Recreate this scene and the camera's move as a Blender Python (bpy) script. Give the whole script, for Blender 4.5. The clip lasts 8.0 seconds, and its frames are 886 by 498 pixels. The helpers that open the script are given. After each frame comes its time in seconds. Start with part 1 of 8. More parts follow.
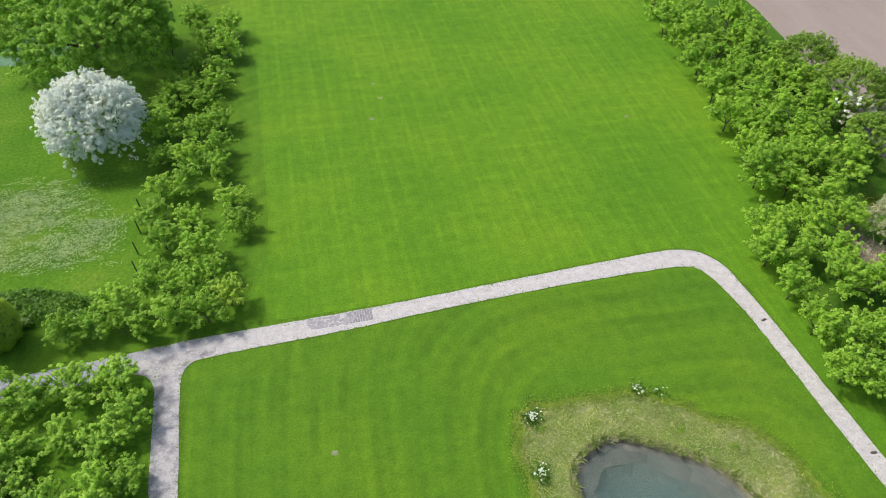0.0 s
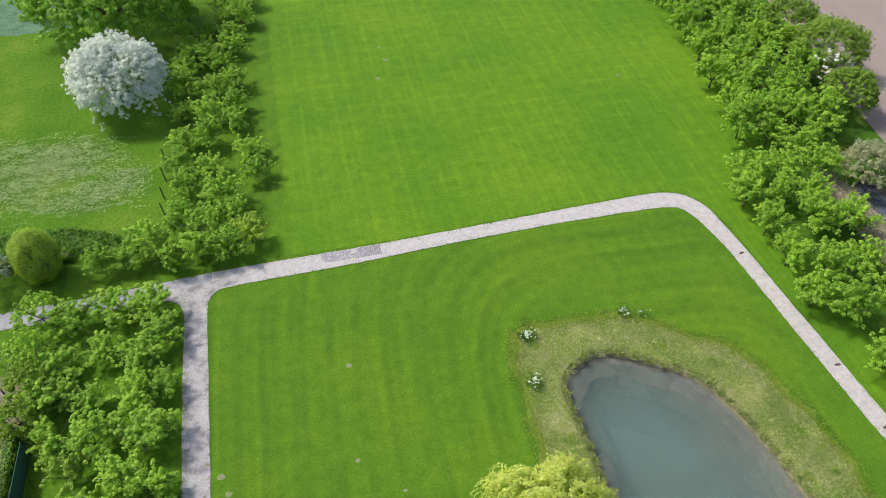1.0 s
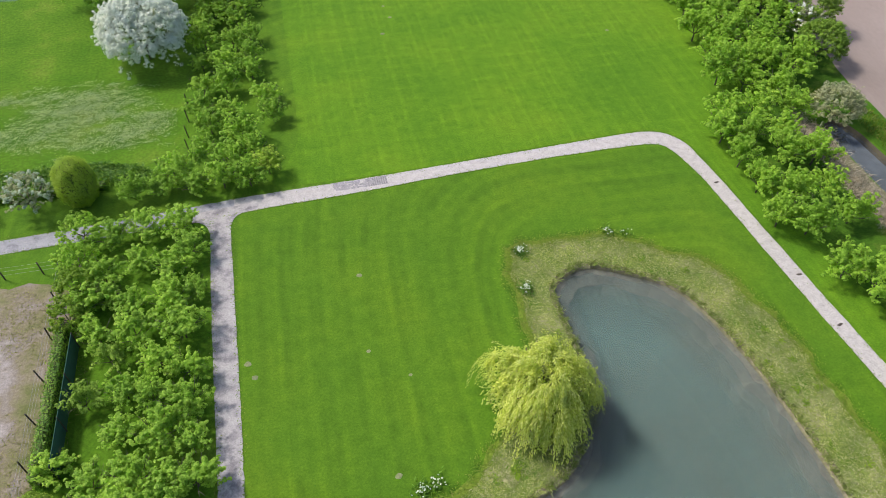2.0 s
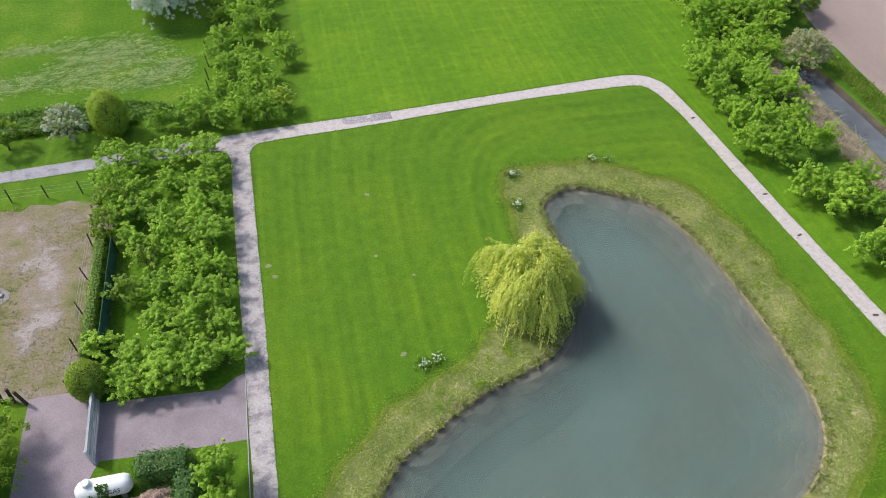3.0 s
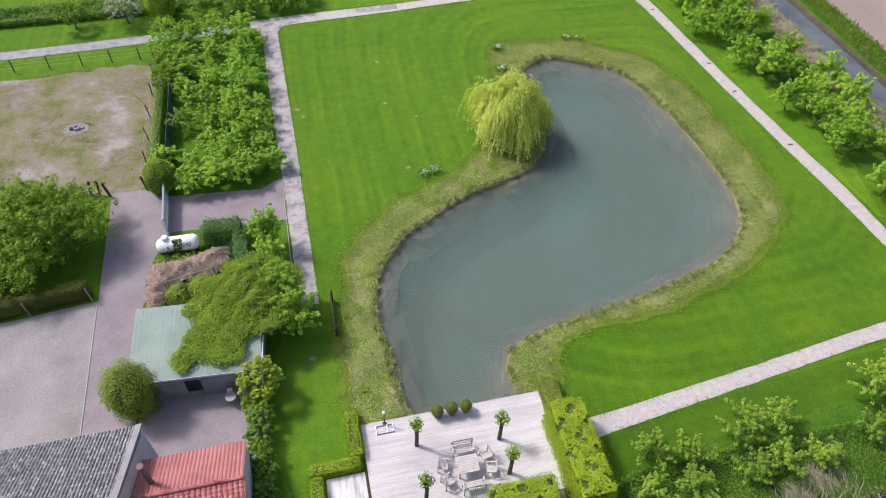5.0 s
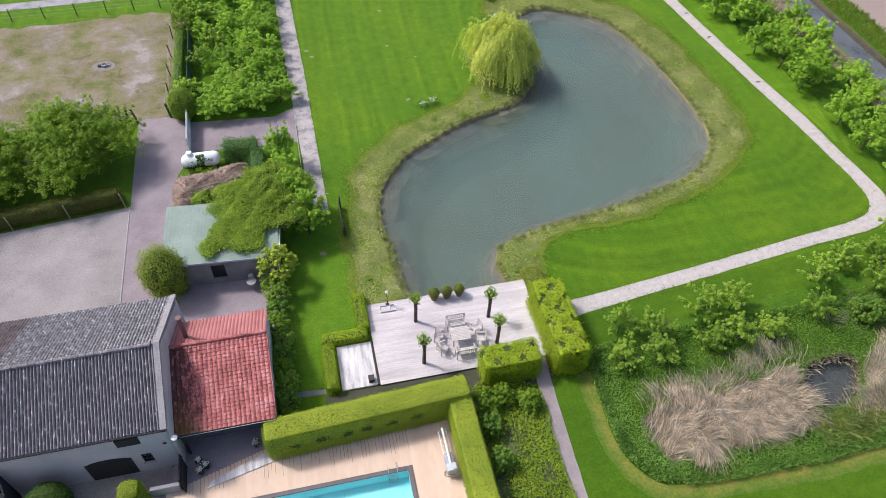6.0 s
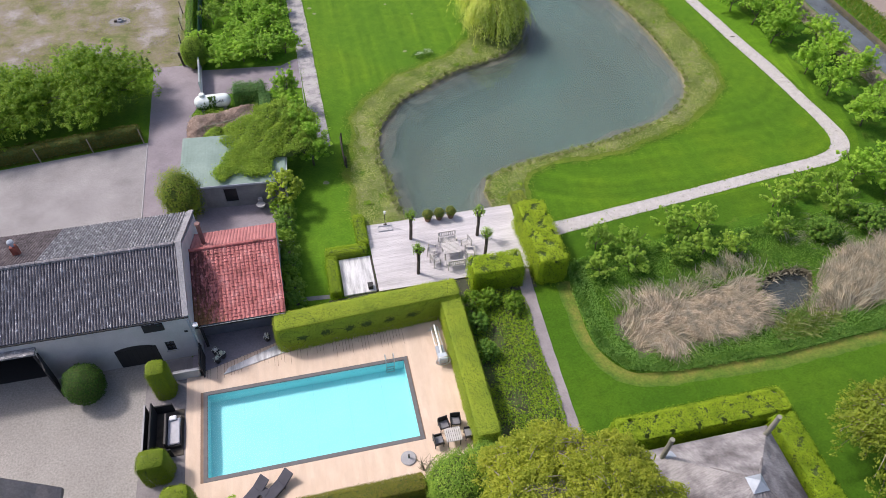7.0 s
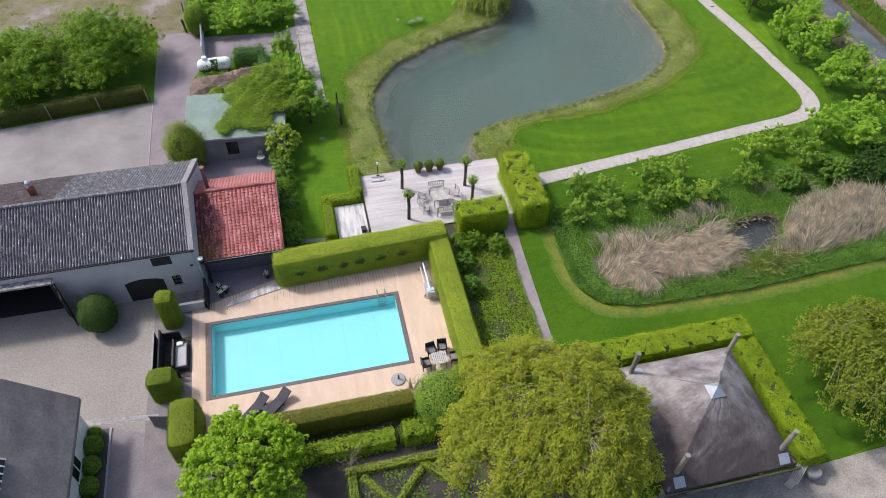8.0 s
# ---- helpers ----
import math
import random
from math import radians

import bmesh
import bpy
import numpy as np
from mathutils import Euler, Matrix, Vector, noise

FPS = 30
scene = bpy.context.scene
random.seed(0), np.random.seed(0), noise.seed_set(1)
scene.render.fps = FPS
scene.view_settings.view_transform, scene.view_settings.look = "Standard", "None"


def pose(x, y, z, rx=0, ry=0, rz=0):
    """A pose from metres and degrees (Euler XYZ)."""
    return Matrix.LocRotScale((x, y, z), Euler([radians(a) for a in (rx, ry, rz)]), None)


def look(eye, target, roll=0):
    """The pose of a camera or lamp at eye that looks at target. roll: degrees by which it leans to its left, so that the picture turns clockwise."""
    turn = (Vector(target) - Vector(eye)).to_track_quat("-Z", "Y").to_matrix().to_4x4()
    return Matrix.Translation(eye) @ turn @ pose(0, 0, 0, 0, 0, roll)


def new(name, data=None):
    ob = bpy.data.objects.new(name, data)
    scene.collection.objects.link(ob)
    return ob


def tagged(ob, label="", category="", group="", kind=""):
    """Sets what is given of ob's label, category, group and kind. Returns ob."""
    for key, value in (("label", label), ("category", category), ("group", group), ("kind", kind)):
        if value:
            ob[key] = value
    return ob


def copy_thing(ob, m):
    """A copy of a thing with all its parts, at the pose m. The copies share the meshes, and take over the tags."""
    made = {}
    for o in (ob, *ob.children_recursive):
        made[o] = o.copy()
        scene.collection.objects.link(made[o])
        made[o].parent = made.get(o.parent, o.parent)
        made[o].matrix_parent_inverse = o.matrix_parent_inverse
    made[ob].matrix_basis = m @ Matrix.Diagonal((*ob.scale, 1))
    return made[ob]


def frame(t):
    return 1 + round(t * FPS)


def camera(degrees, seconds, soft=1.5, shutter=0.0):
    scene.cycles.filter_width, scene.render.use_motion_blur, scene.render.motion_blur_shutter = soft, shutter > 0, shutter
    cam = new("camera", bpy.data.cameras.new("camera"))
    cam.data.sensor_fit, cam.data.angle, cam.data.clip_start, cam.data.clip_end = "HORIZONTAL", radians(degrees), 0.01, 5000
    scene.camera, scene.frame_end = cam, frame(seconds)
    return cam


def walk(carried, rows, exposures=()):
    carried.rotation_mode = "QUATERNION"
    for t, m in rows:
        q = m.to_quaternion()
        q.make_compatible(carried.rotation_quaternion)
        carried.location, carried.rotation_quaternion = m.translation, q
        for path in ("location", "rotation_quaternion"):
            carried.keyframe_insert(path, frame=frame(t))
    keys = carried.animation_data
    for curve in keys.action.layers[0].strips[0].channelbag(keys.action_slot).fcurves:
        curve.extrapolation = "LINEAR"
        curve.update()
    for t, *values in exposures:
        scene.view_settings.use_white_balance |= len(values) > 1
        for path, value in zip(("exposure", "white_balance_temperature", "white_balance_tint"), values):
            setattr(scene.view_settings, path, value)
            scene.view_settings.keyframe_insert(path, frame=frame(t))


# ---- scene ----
cam = camera(65.0, 8.0, 0.56)
PATH = [
    (0.00, (0.000, 0.000, 36.800), (5.277, 20.269, 15.322), 2.72),
    (0.25, (-0.245, -1.141, 36.933), (4.965, 19.054, 15.370), 2.51),
    (0.50, (-0.515, -2.440, 37.047), (4.635, 17.687, 15.405), 2.33),
    (0.75, (-0.810, -3.874, 37.144), (4.286, 16.188, 15.429), 2.17),
    (1.00, (-1.127, -5.421, 37.224), (3.920, 14.581, 15.442), 2.02),
    (1.25, (-1.466, -7.060, 37.289), (3.538, 12.885, 15.445), 1.90),
    (1.50, (-1.821, -8.774, 37.339), (3.144, 11.119, 15.439), 1.79),
    (1.75, (-2.191, -10.546, 37.376), (2.741, 9.297, 15.423), 1.70),
    (2.00, (-2.572, -12.366, 37.400), (2.331, 7.431, 15.399), 1.62),
    (2.25, (-2.963, -14.224, 37.413), (1.915, 5.530, 15.368), 1.56),
    (2.50, (-3.362, -16.116, 37.414), (1.495, 3.599, 15.329), 1.52),
    (2.75, (-3.767, -18.037, 37.406), (1.072, 1.640, 15.284), 1.48),
    (3.00, (-4.180, -19.987, 37.390), (0.646, -0.344, 15.234), 1.46),
    (3.25, (-4.598, -21.964, 37.365), (0.216, -2.354, 15.178), 1.45),
    (3.50, (-5.023, -23.970, 37.334), (-0.217, -4.391, 15.118), 1.45),
    (3.75, (-5.455, -26.005, 37.296), (-0.654, -6.454, 15.054), 1.46),
    (4.00, (-5.893, -28.066, 37.254), (-1.094, -8.543, 14.988), 1.47),
    (4.25, (-6.335, -30.152, 37.208), (-1.538, -10.654, 14.918), 1.49),
    (4.50, (-6.781, -32.257, 37.159), (-1.983, -12.784, 14.848), 1.52),
    (4.75, (-7.228, -34.374, 37.107), (-2.427, -14.925, 14.776), 1.55),
    (5.00, (-7.671, -36.490, 37.055), (-2.867, -17.065, 14.704), 1.58),
    (5.25, (-8.106, -38.592, 37.002), (-3.297, -19.190, 14.632), 1.62),
    (5.50, (-8.527, -40.664, 36.951), (-3.712, -21.285, 14.562), 1.66),
    (5.75, (-8.928, -42.686, 36.901), (-4.106, -23.330, 14.493), 1.70),
    (6.00, (-9.300, -44.636, 36.854), (-4.471, -25.305, 14.426), 1.74),
    (6.25, (-9.636, -46.495, 36.810), (-4.801, -27.188, 14.363), 1.77),
    (6.50, (-9.929, -48.242, 36.771), (-5.087, -28.961, 14.303), 1.81),
    (6.75, (-10.174, -49.860, 36.738), (-5.326, -30.607, 14.248), 1.84),
    (7.00, (-10.367, -51.341, 36.711), (-5.513, -32.116, 14.198), 1.86),
    (7.25, (-10.508, -52.683, 36.692), (-5.649, -33.488, 14.154), 1.88),
    (7.50, (-10.601, -53.898, 36.682), (-5.738, -34.736, 14.117), 1.90),
    (7.75, (-10.657, -55.015, 36.681), (-5.793, -35.888, 14.087), 1.91),
    (8.00, (-10.697, -56.087, 36.690), (-5.832, -36.997, 14.064), 1.90),
]
walk(cam, [(t, look(eye, target, roll)) for t, eye, target, roll in PATH], ((0.0, 0.26, 6500, 9), (0.8, 0.22, 6500, 10), (1.5, 0.18, 6500, 11), (4.0, 0.24, 6500, 16), (6.5, 0.28, 6500, 16), (8.0, 0.13, 6500, 13)))

# ---- world and sun ----
SUN_UP, SUN_AZ = radians(51), radians(-55)
world = bpy.data.worlds.new("sky")
world.use_nodes = True
scene.world = world
wn = world.node_tree.nodes
sky = wn.new("ShaderNodeTexSky")
sky.sky_type, sky.sun_disc = "NISHITA", False
sky.sun_elevation, sky.sun_rotation = SUN_UP, SUN_AZ
sky.dust_density, sky.air_density = 4.0, 1.0
world.node_tree.links.new(sky.outputs[0], wn["Background"].inputs[0])
wn["Background"].inputs[1].default_value = 0.148
sun = new("sun", bpy.data.lights.new("sun", "SUN"))
sun.data.energy, sun.data.angle, sun.data.color = 2.6, radians(7.0), (1.0, 0.955, 0.89)
sun.matrix_world = look((math.sin(SUN_AZ) * math.cos(SUN_UP) * 60, math.cos(SUN_AZ) * math.cos(SUN_UP) * 60, math.sin(SUN_UP) * 60), (0, 0, 0))


# ---- materials ----
def shader(name):
    m = bpy.data.materials.new(name)
    m.use_nodes = True
    nt = m.node_tree
    return m, nt, nt.nodes["Principled BSDF"]


def noise_of(nt, scale, detail=4.0, rough=0.6, stretch=None):
    """Noise in world metres; stretch scales the axes first."""
    geo = nt.nodes.new("ShaderNodeNewGeometry")
    n = nt.nodes.new("ShaderNodeTexNoise")
    n.inputs["Scale"].default_value, n.inputs["Detail"].default_value, n.inputs["Roughness"].default_value = scale, detail, rough
    if stretch:
        mp = nt.nodes.new("ShaderNodeMapping")
        mp.inputs["Scale"].default_value = stretch
        nt.links.new(geo.outputs["Position"], mp.inputs["Vector"])
        nt.links.new(mp.outputs[0], n.inputs["Vector"])
    else:
        nt.links.new(geo.outputs["Position"], n.inputs["Vector"])
    return n.outputs["Fac"]


def ramp_of(nt, fac, stops):
    r = nt.nodes.new("ShaderNodeValToRGB")
    el = r.color_ramp.elements
    while len(el) < len(stops):
        el.new(0.5)
    for e, (p, c) in zip(el, stops):
        e.position, e.color = p, (*c, 1)
    nt.links.new(fac, r.inputs[0])
    return r.outputs[0]


def mixed(nt, kind, fac, a, b):
    n = nt.nodes.new("ShaderNodeMix")
    n.data_type, n.blend_type = "RGBA", kind
    for sock, v in ((n.inputs[0], fac), (n.inputs[6], a), (n.inputs[7], b)):
        if isinstance(v, (int, float)):
            sock.default_value = v
        elif isinstance(v, tuple):
            sock.default_value = (*v, 1)
        else:
            nt.links.new(v, sock)
    return n.outputs[2]


def bumped(nt, bsdf, height, strength, distance=0.02):
    b = nt.nodes.new("ShaderNodeBump")
    b.inputs["Strength"].default_value, b.inputs["Distance"].default_value = strength, distance
    nt.links.new(height, b.inputs["Height"])
    nt.links.new(b.outputs[0], bsdf.inputs["Normal"])


def surface(name, stops, scale, fine=20.0, rough=0.85, bump=0.4, metal=0.0, grain=0.25, stretch=None, island=0.0, each=0.0):
    """Broad colour patches from stops, with a fine grain over them and relief."""
    m, nt, b = shader(name)
    col = ramp_of(nt, noise_of(nt, scale, 5.0, 0.62, stretch), stops)
    f = noise_of(nt, fine, 3.0, 0.7, stretch)
    g = ramp_of(nt, f, [(0.25, (1 - grain,) * 3), (0.75, (1 + grain,) * 3)])
    col = mixed(nt, "MULTIPLY", 1.0, col, g)
    if island:
        geo = nt.nodes.new("ShaderNodeNewGeometry")
        col = mixed(nt, "MULTIPLY", 1.0, col, ramp_of(nt, geo.outputs["Random Per Island"], [(0.0, (1 - island,) * 3), (1.0, (1 + island * 0.6,) * 3)]))
    if each:
        info = nt.nodes.new("ShaderNodeObjectInfo")
        col = mixed(nt, "MULTIPLY", 1.0, col, ramp_of(nt, info.outputs["Random"], [(0.0, (1 - each,) * 3), (1.0, (1 + each * 0.6,) * 3)]))
    nt.links.new(col, b.inputs["Base Color"])
    b.inputs["Roughness"].default_value, b.inputs["Metallic"].default_value = rough, metal
    if bump:
        bumped(nt, b, f, bump)
    return m


def sine_of(nt, axis, period, wobble):
    """Soft stripes across one world axis, shifted by a noise."""
    geo = nt.nodes.new("ShaderNodeNewGeometry")
    sep = nt.nodes.new("ShaderNodeSeparateXYZ")
    nt.links.new(geo.outputs["Position"], sep.inputs[0])
    n = noise_of(nt, 0.12, 2.0)
    mul = nt.nodes.new("ShaderNodeMath")
    mul.operation = "MULTIPLY_ADD"
    nt.links.new(n, mul.inputs[0])
    mul.inputs[1].default_value = wobble
    nt.links.new(sep.outputs[axis], mul.inputs[2])
    k = nt.nodes.new("ShaderNodeMath")
    k.operation = "MULTIPLY"
    nt.links.new(mul.outputs[0], k.inputs[0])
    k.inputs[1].default_value = 2 * math.pi / period
    s = nt.nodes.new("ShaderNodeMath")
    s.operation = "SINE"
    nt.links.new(k.outputs[0], s.inputs[0])
    h = nt.nodes.new("ShaderNodeMath")
    h.operation = "MULTIPLY_ADD"
    nt.links.new(s.outputs[0], h.inputs[0])
    h.inputs[1].default_value, h.inputs[2].default_value = 0.5, 0.5
    return h.outputs[0]


def rings_of(nt, cx, cy, squeeze, period, wobble):
    """Soft stripes that run round a centre in rounded squares, as a mower goes round a lawn."""
    geo, sep = nt.nodes.new("ShaderNodeNewGeometry"), nt.nodes.new("ShaderNodeSeparateXYZ")
    nt.links.new(geo.outputs["Position"], sep.inputs[0])

    def calc(op, a, b=0.0, c=0.0):
        n = nt.nodes.new("ShaderNodeMath")
        n.operation = op
        for sock, v in zip(n.inputs, (a, b, c)):
            if isinstance(v, (int, float)):
                sock.default_value = v
            else:
                nt.links.new(v, sock)
        return n.outputs[0]

    dx = calc("POWER", calc("ABSOLUTE", calc("SUBTRACT", sep.outputs[0], cx)), 4.0)
    dy = calc("POWER", calc("MULTIPLY", calc("ABSOLUTE", calc("SUBTRACT", sep.outputs[1], cy)), squeeze), 4.0)
    d = calc("POWER", calc("ADD", dx, dy), 1 / 4.0)
    d = calc("MULTIPLY_ADD", noise_of(nt, 0.15, 2.0), wobble, d)
    return calc("MULTIPLY_ADD", calc("SINE", calc("MULTIPLY", d, 2 * math.pi / period)), 0.5, 0.5)


def lawn_material(name, stops, lines, rings=(), deeper=None):
    """Mown turf: broad patches, thin mowing lines, fine tufts and a few weeds; a darker set of turf colours can blend
    in between two y.
    """
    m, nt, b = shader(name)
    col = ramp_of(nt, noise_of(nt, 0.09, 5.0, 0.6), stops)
    if deeper:
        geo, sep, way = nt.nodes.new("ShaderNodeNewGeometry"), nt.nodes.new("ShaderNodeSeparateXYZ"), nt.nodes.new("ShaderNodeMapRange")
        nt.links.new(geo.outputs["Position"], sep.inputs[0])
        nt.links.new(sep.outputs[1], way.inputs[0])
        way.inputs[1].default_value, way.inputs[2].default_value = deeper[0], deeper[1]
        col = mixed(nt, "MIX", way.outputs[0], col, ramp_of(nt, noise_of(nt, 0.12, 5.0, 0.6), deeper[2]))
    patch = ramp_of(nt, noise_of(nt, 1.1, 6.0, 0.75), [(0.3, (0.78, 0.82, 0.78)), (0.7, (1.2, 1.14, 1.2))])
    col = mixed(nt, "MULTIPLY", 1.0, col, patch)
    for axis, period, amount, edge in lines:
        s = ramp_of(nt, sine_of(nt, axis, period, 0.5), [(edge, (1 - amount * 0.5,) * 3), (0.95, (1 + amount * 1.3, 1 + amount, 1 + amount * 0.5))])
        col = mixed(nt, "MULTIPLY", ramp_of(nt, noise_of(nt, 0.35, 4.0), [(0.35, (0.15,) * 3), (0.65, (1.0,) * 3)]), col, s)
    for cx, cy, squeeze, period, amount in rings:
        s = ramp_of(nt, rings_of(nt, cx, cy, squeeze, period, 0.7), [(0.3, (1 - amount,) * 3), (0.8, (1 + amount * 1.2, 1 + amount * 0.8, 1.0))])
        col = mixed(nt, "MULTIPLY", ramp_of(nt, noise_of(nt, 0.16, 4.0), [(0.38, (0.1,) * 3), (0.62, (1.0,) * 3)]), col, s)
    f = noise_of(nt, 7.0, 6.0, 0.85)
    col = mixed(nt, "MULTIPLY", 1.0, col, ramp_of(nt, f, [(0.3, (0.62, 0.66, 0.6)), (0.7, (1.38, 1.32, 1.3))]))
    weeds = ramp_of(nt, noise_of(nt, 2.6, 2.0, 0.9), [(0.70, (0.0,) * 3), (0.78, (1.0,) * 3)])
    col = mixed(nt, "MIX", weeds, col, (0.04, 0.13, 0.012))
    nt.links.new(col, b.inputs["Base Color"])
    b.inputs["Roughness"].default_value = 0.9
    b.inputs["Specular IOR Level"].default_value = 0.15
    bumped(nt, b, f, 0.8, 0.04)
    return m


def leaf_material(name, stops, shine=0.25, glow=0.42, through_tint=(1.15, 1.2, 0.5), patch=0.8, low=0.8, high=1.15):
    m, nt, b = shader(name)
    geo, info = nt.nodes.new("ShaderNodeNewGeometry"), nt.nodes.new("ShaderNodeObjectInfo")
    col = ramp_of(nt, geo.outputs["Random Per Island"], stops)
    col = mixed(nt, "MULTIPLY", 1.0, col, ramp_of(nt, info.outputs["Random"], [(0.0, (0.82, 0.86, 0.8)), (1.0, (1.14, 1.08, 1.1))]))
    col = mixed(nt, "MULTIPLY", 1.0, col, ramp_of(nt, noise_of(nt, patch, 3.0), [(0.3, (low, low + 0.05, low + 0.05)), (0.7, (high, high - 0.05, high - 0.15))]))
    nt.links.new(col, b.inputs["Base Color"])
    b.inputs["Roughness"].default_value = 0.55
    b.inputs["Specular IOR Level"].default_value = shine
    tr = nt.nodes.new("ShaderNodeBsdfTranslucent")
    nt.links.new(mixed(nt, "MULTIPLY", 1.0, col, through_tint), tr.inputs[0])
    mx = nt.nodes.new("ShaderNodeMixShader")
    mx.inputs[0].default_value = glow
    nt.links.new(b.outputs[0], mx.inputs[1])
    nt.links.new(tr.outputs[0], mx.inputs[2])
    nt.links.new(mx.outputs[0], nt.nodes["Material Output"].inputs[0])
    return m


def plain(name, c, rough=0.5, metal=0.0, vary=0.12):
    return surface(name, [(0.3, tuple(v * (1 - vary) for v in c)), (0.7, tuple(min(1, v * (1 + vary)) for v in c))], 3.0, 40.0, rough, 0.08, metal, 0.06)


def water_material(name, tint, clear, gleam=1.33):
    """A clear surface: what lies below shows through, the sky gleams by its slant."""
    m, nt, b = shader(name)
    tr, gl, fr, mx = (nt.nodes.new("ShaderNode" + k) for k in ("BsdfTransparent", "BsdfGlossy", "Fresnel", "MixShader"))
    tr.inputs[0].default_value = (*tint, 1)
    gl.inputs["Roughness"].default_value = clear
    fr.inputs["IOR"].default_value = gleam
    nt.links.new(fr.outputs[0], mx.inputs[0])
    nt.links.new(tr.outputs[0], mx.inputs[1])
    nt.links.new(gl.outputs[0], mx.inputs[2])
    nt.links.new(mx.outputs[0], nt.nodes["Material Output"].inputs[0])
    return m


def murk_material(name, c1, c2, cover):
    """A cloudy layer of silt in water, that hides part of what is below."""
    m, nt, b = shader(name)
    nt.links.new(ramp_of(nt, noise_of(nt, 0.13, 4.0, 0.6), [(0.35, c1), (0.65, c2)]), b.inputs["Base Color"])
    b.inputs["Roughness"].default_value = 0.9
    b.inputs["Specular IOR Level"].default_value = 0.0
    nt.links.new(ramp_of(nt, noise_of(nt, 0.45, 4.0, 0.65), [(0.3, (cover * 0.6,) * 3), (0.7, (min(1.0, cover * 1.4),) * 3)]), b.inputs["Alpha"])
    return m


# The last set of colours darkens the lawn southward between two y.
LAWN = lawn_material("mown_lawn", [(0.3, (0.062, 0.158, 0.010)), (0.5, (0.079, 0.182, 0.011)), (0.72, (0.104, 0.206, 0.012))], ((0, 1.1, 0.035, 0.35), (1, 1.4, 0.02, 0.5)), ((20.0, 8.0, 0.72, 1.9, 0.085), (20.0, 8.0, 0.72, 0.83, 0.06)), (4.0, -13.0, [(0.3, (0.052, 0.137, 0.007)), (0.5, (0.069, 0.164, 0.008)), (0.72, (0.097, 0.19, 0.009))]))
SOUTH_LAWN = lawn_material("deep_green_south_lawn", [(0.3, (0.042, 0.114, 0.006)), (0.5, (0.057, 0.137, 0.007)), (0.72, (0.082, 0.162, 0.008))], ((1, 1.2, 0.05, 0.4), (0, 2.3, 0.03, 0.5)))
UPPER_LAWN = lawn_material("upper_mown_lawn", [(0.3, (0.073, 0.186, 0.010)), (0.5, (0.094, 0.216, 0.011)), (0.72, (0.124, 0.244, 0.013))], ((0, 1.5, 0.075, 0.6), (1, 1.9, 0.055, 0.72), (0, 0.62, 0.05, 0.4)))
MEADOW = surface("meadow_grass", [(0.3, (0.055, 0.145, 0.008)), (0.55, (0.084, 0.182, 0.012)), (0.72, (0.135, 0.215, 0.024))], 0.2, 4.0, 0.95, 0.9, 0, 0.4)
ROUGH_GRASS = surface("rough_bank_grass", [(0.36, (0.10, 0.20, 0.02)), (0.5, (0.205, 0.275, 0.07)), (0.64, (0.36, 0.355, 0.19))], 0.42, 5.0, 0.95, 0.9, 0, 0.3)
MOWN_EDGE = surface("yellowed_grass_edge", [(0.3, (0.11, 0.205, 0.016)), (0.7, (0.20, 0.245, 0.04))], 0.6, 6.0, 0.95, 0.8, 0, 0.35)
# Grass colour lowered for the shade under trees; verge and reed bed share it.
SHADE_GRASS = surface("shade_toned_grass", [(0.3, (0.036, 0.105, 0.008)), (0.55, (0.06, 0.14, 0.011)), (0.78, (0.12, 0.165, 0.025))], 0.5, 6.0, 0.95, 0.9, 0, 0.45)
FIELD = surface("ploughed_field_soil", [(0.3, (0.235, 0.19, 0.165)), (0.7, (0.305, 0.25, 0.225))], 0.15, 6.0, 0.95, 0.6, 0, 0.1, (1.0, 0.25, 1.0))
for turf in (MEADOW, ROUGH_GRASS, MOWN_EDGE, SHADE_GRASS):
    turf.node_tree.nodes["Principled BSDF"].inputs["Specular IOR Level"].default_value = 0.12
SAND = surface("bare_paddock_sand", [(0.36, (0.115, 0.135, 0.04)), (0.44, (0.17, 0.165, 0.08)), (0.51, (0.205, 0.18, 0.12)), (0.58, (0.225, 0.20, 0.17)), (0.66, (0.30, 0.275, 0.26))], 0.36, 7.0, 0.95, 0.9, 0, 0.3)
PATH_SHELL = surface("weathered_concrete_path", [(0.24, (0.21, 0.195, 0.195)), (0.34, (0.38, 0.36, 0.35)), (0.56, (0.45, 0.43, 0.42)), (0.8, (0.51, 0.49, 0.48))], 2.2, 9.0, 0.9, 0.5, 0, 0.22)
PATH_STAINED = surface("stained_concrete_path", [(0.36, (0.20, 0.192, 0.205)), (0.44, (0.28, 0.268, 0.278)), (0.51, (0.36, 0.346, 0.348)), (0.7, (0.41, 0.396, 0.394))], 1.1, 8.0, 0.9, 0.5, 0, 0.25)
DRIVE = surface("brick_drive_paving", [(0.3, (0.195, 0.17, 0.192)), (0.7, (0.285, 0.252, 0.28))], 0.4, 9.0, 0.9, 0.5, 0, 0.16)
GRAVEL = surface("pale_gravel", [(0.34, (0.215, 0.203, 0.208)), (0.50, (0.265, 0.252, 0.258)), (0.66, (0.315, 0.302, 0.308))], 0.28, 11.0, 0.95, 0.8, 0, 0.3)
YARD = surface("yard_gravel", [(0.34, (0.255, 0.242, 0.23)), (0.5, (0.28, 0.266, 0.253)), (0.66, (0.305, 0.29, 0.277))], 0.3, 9.0, 0.95, 0.7, 0, 0.3)
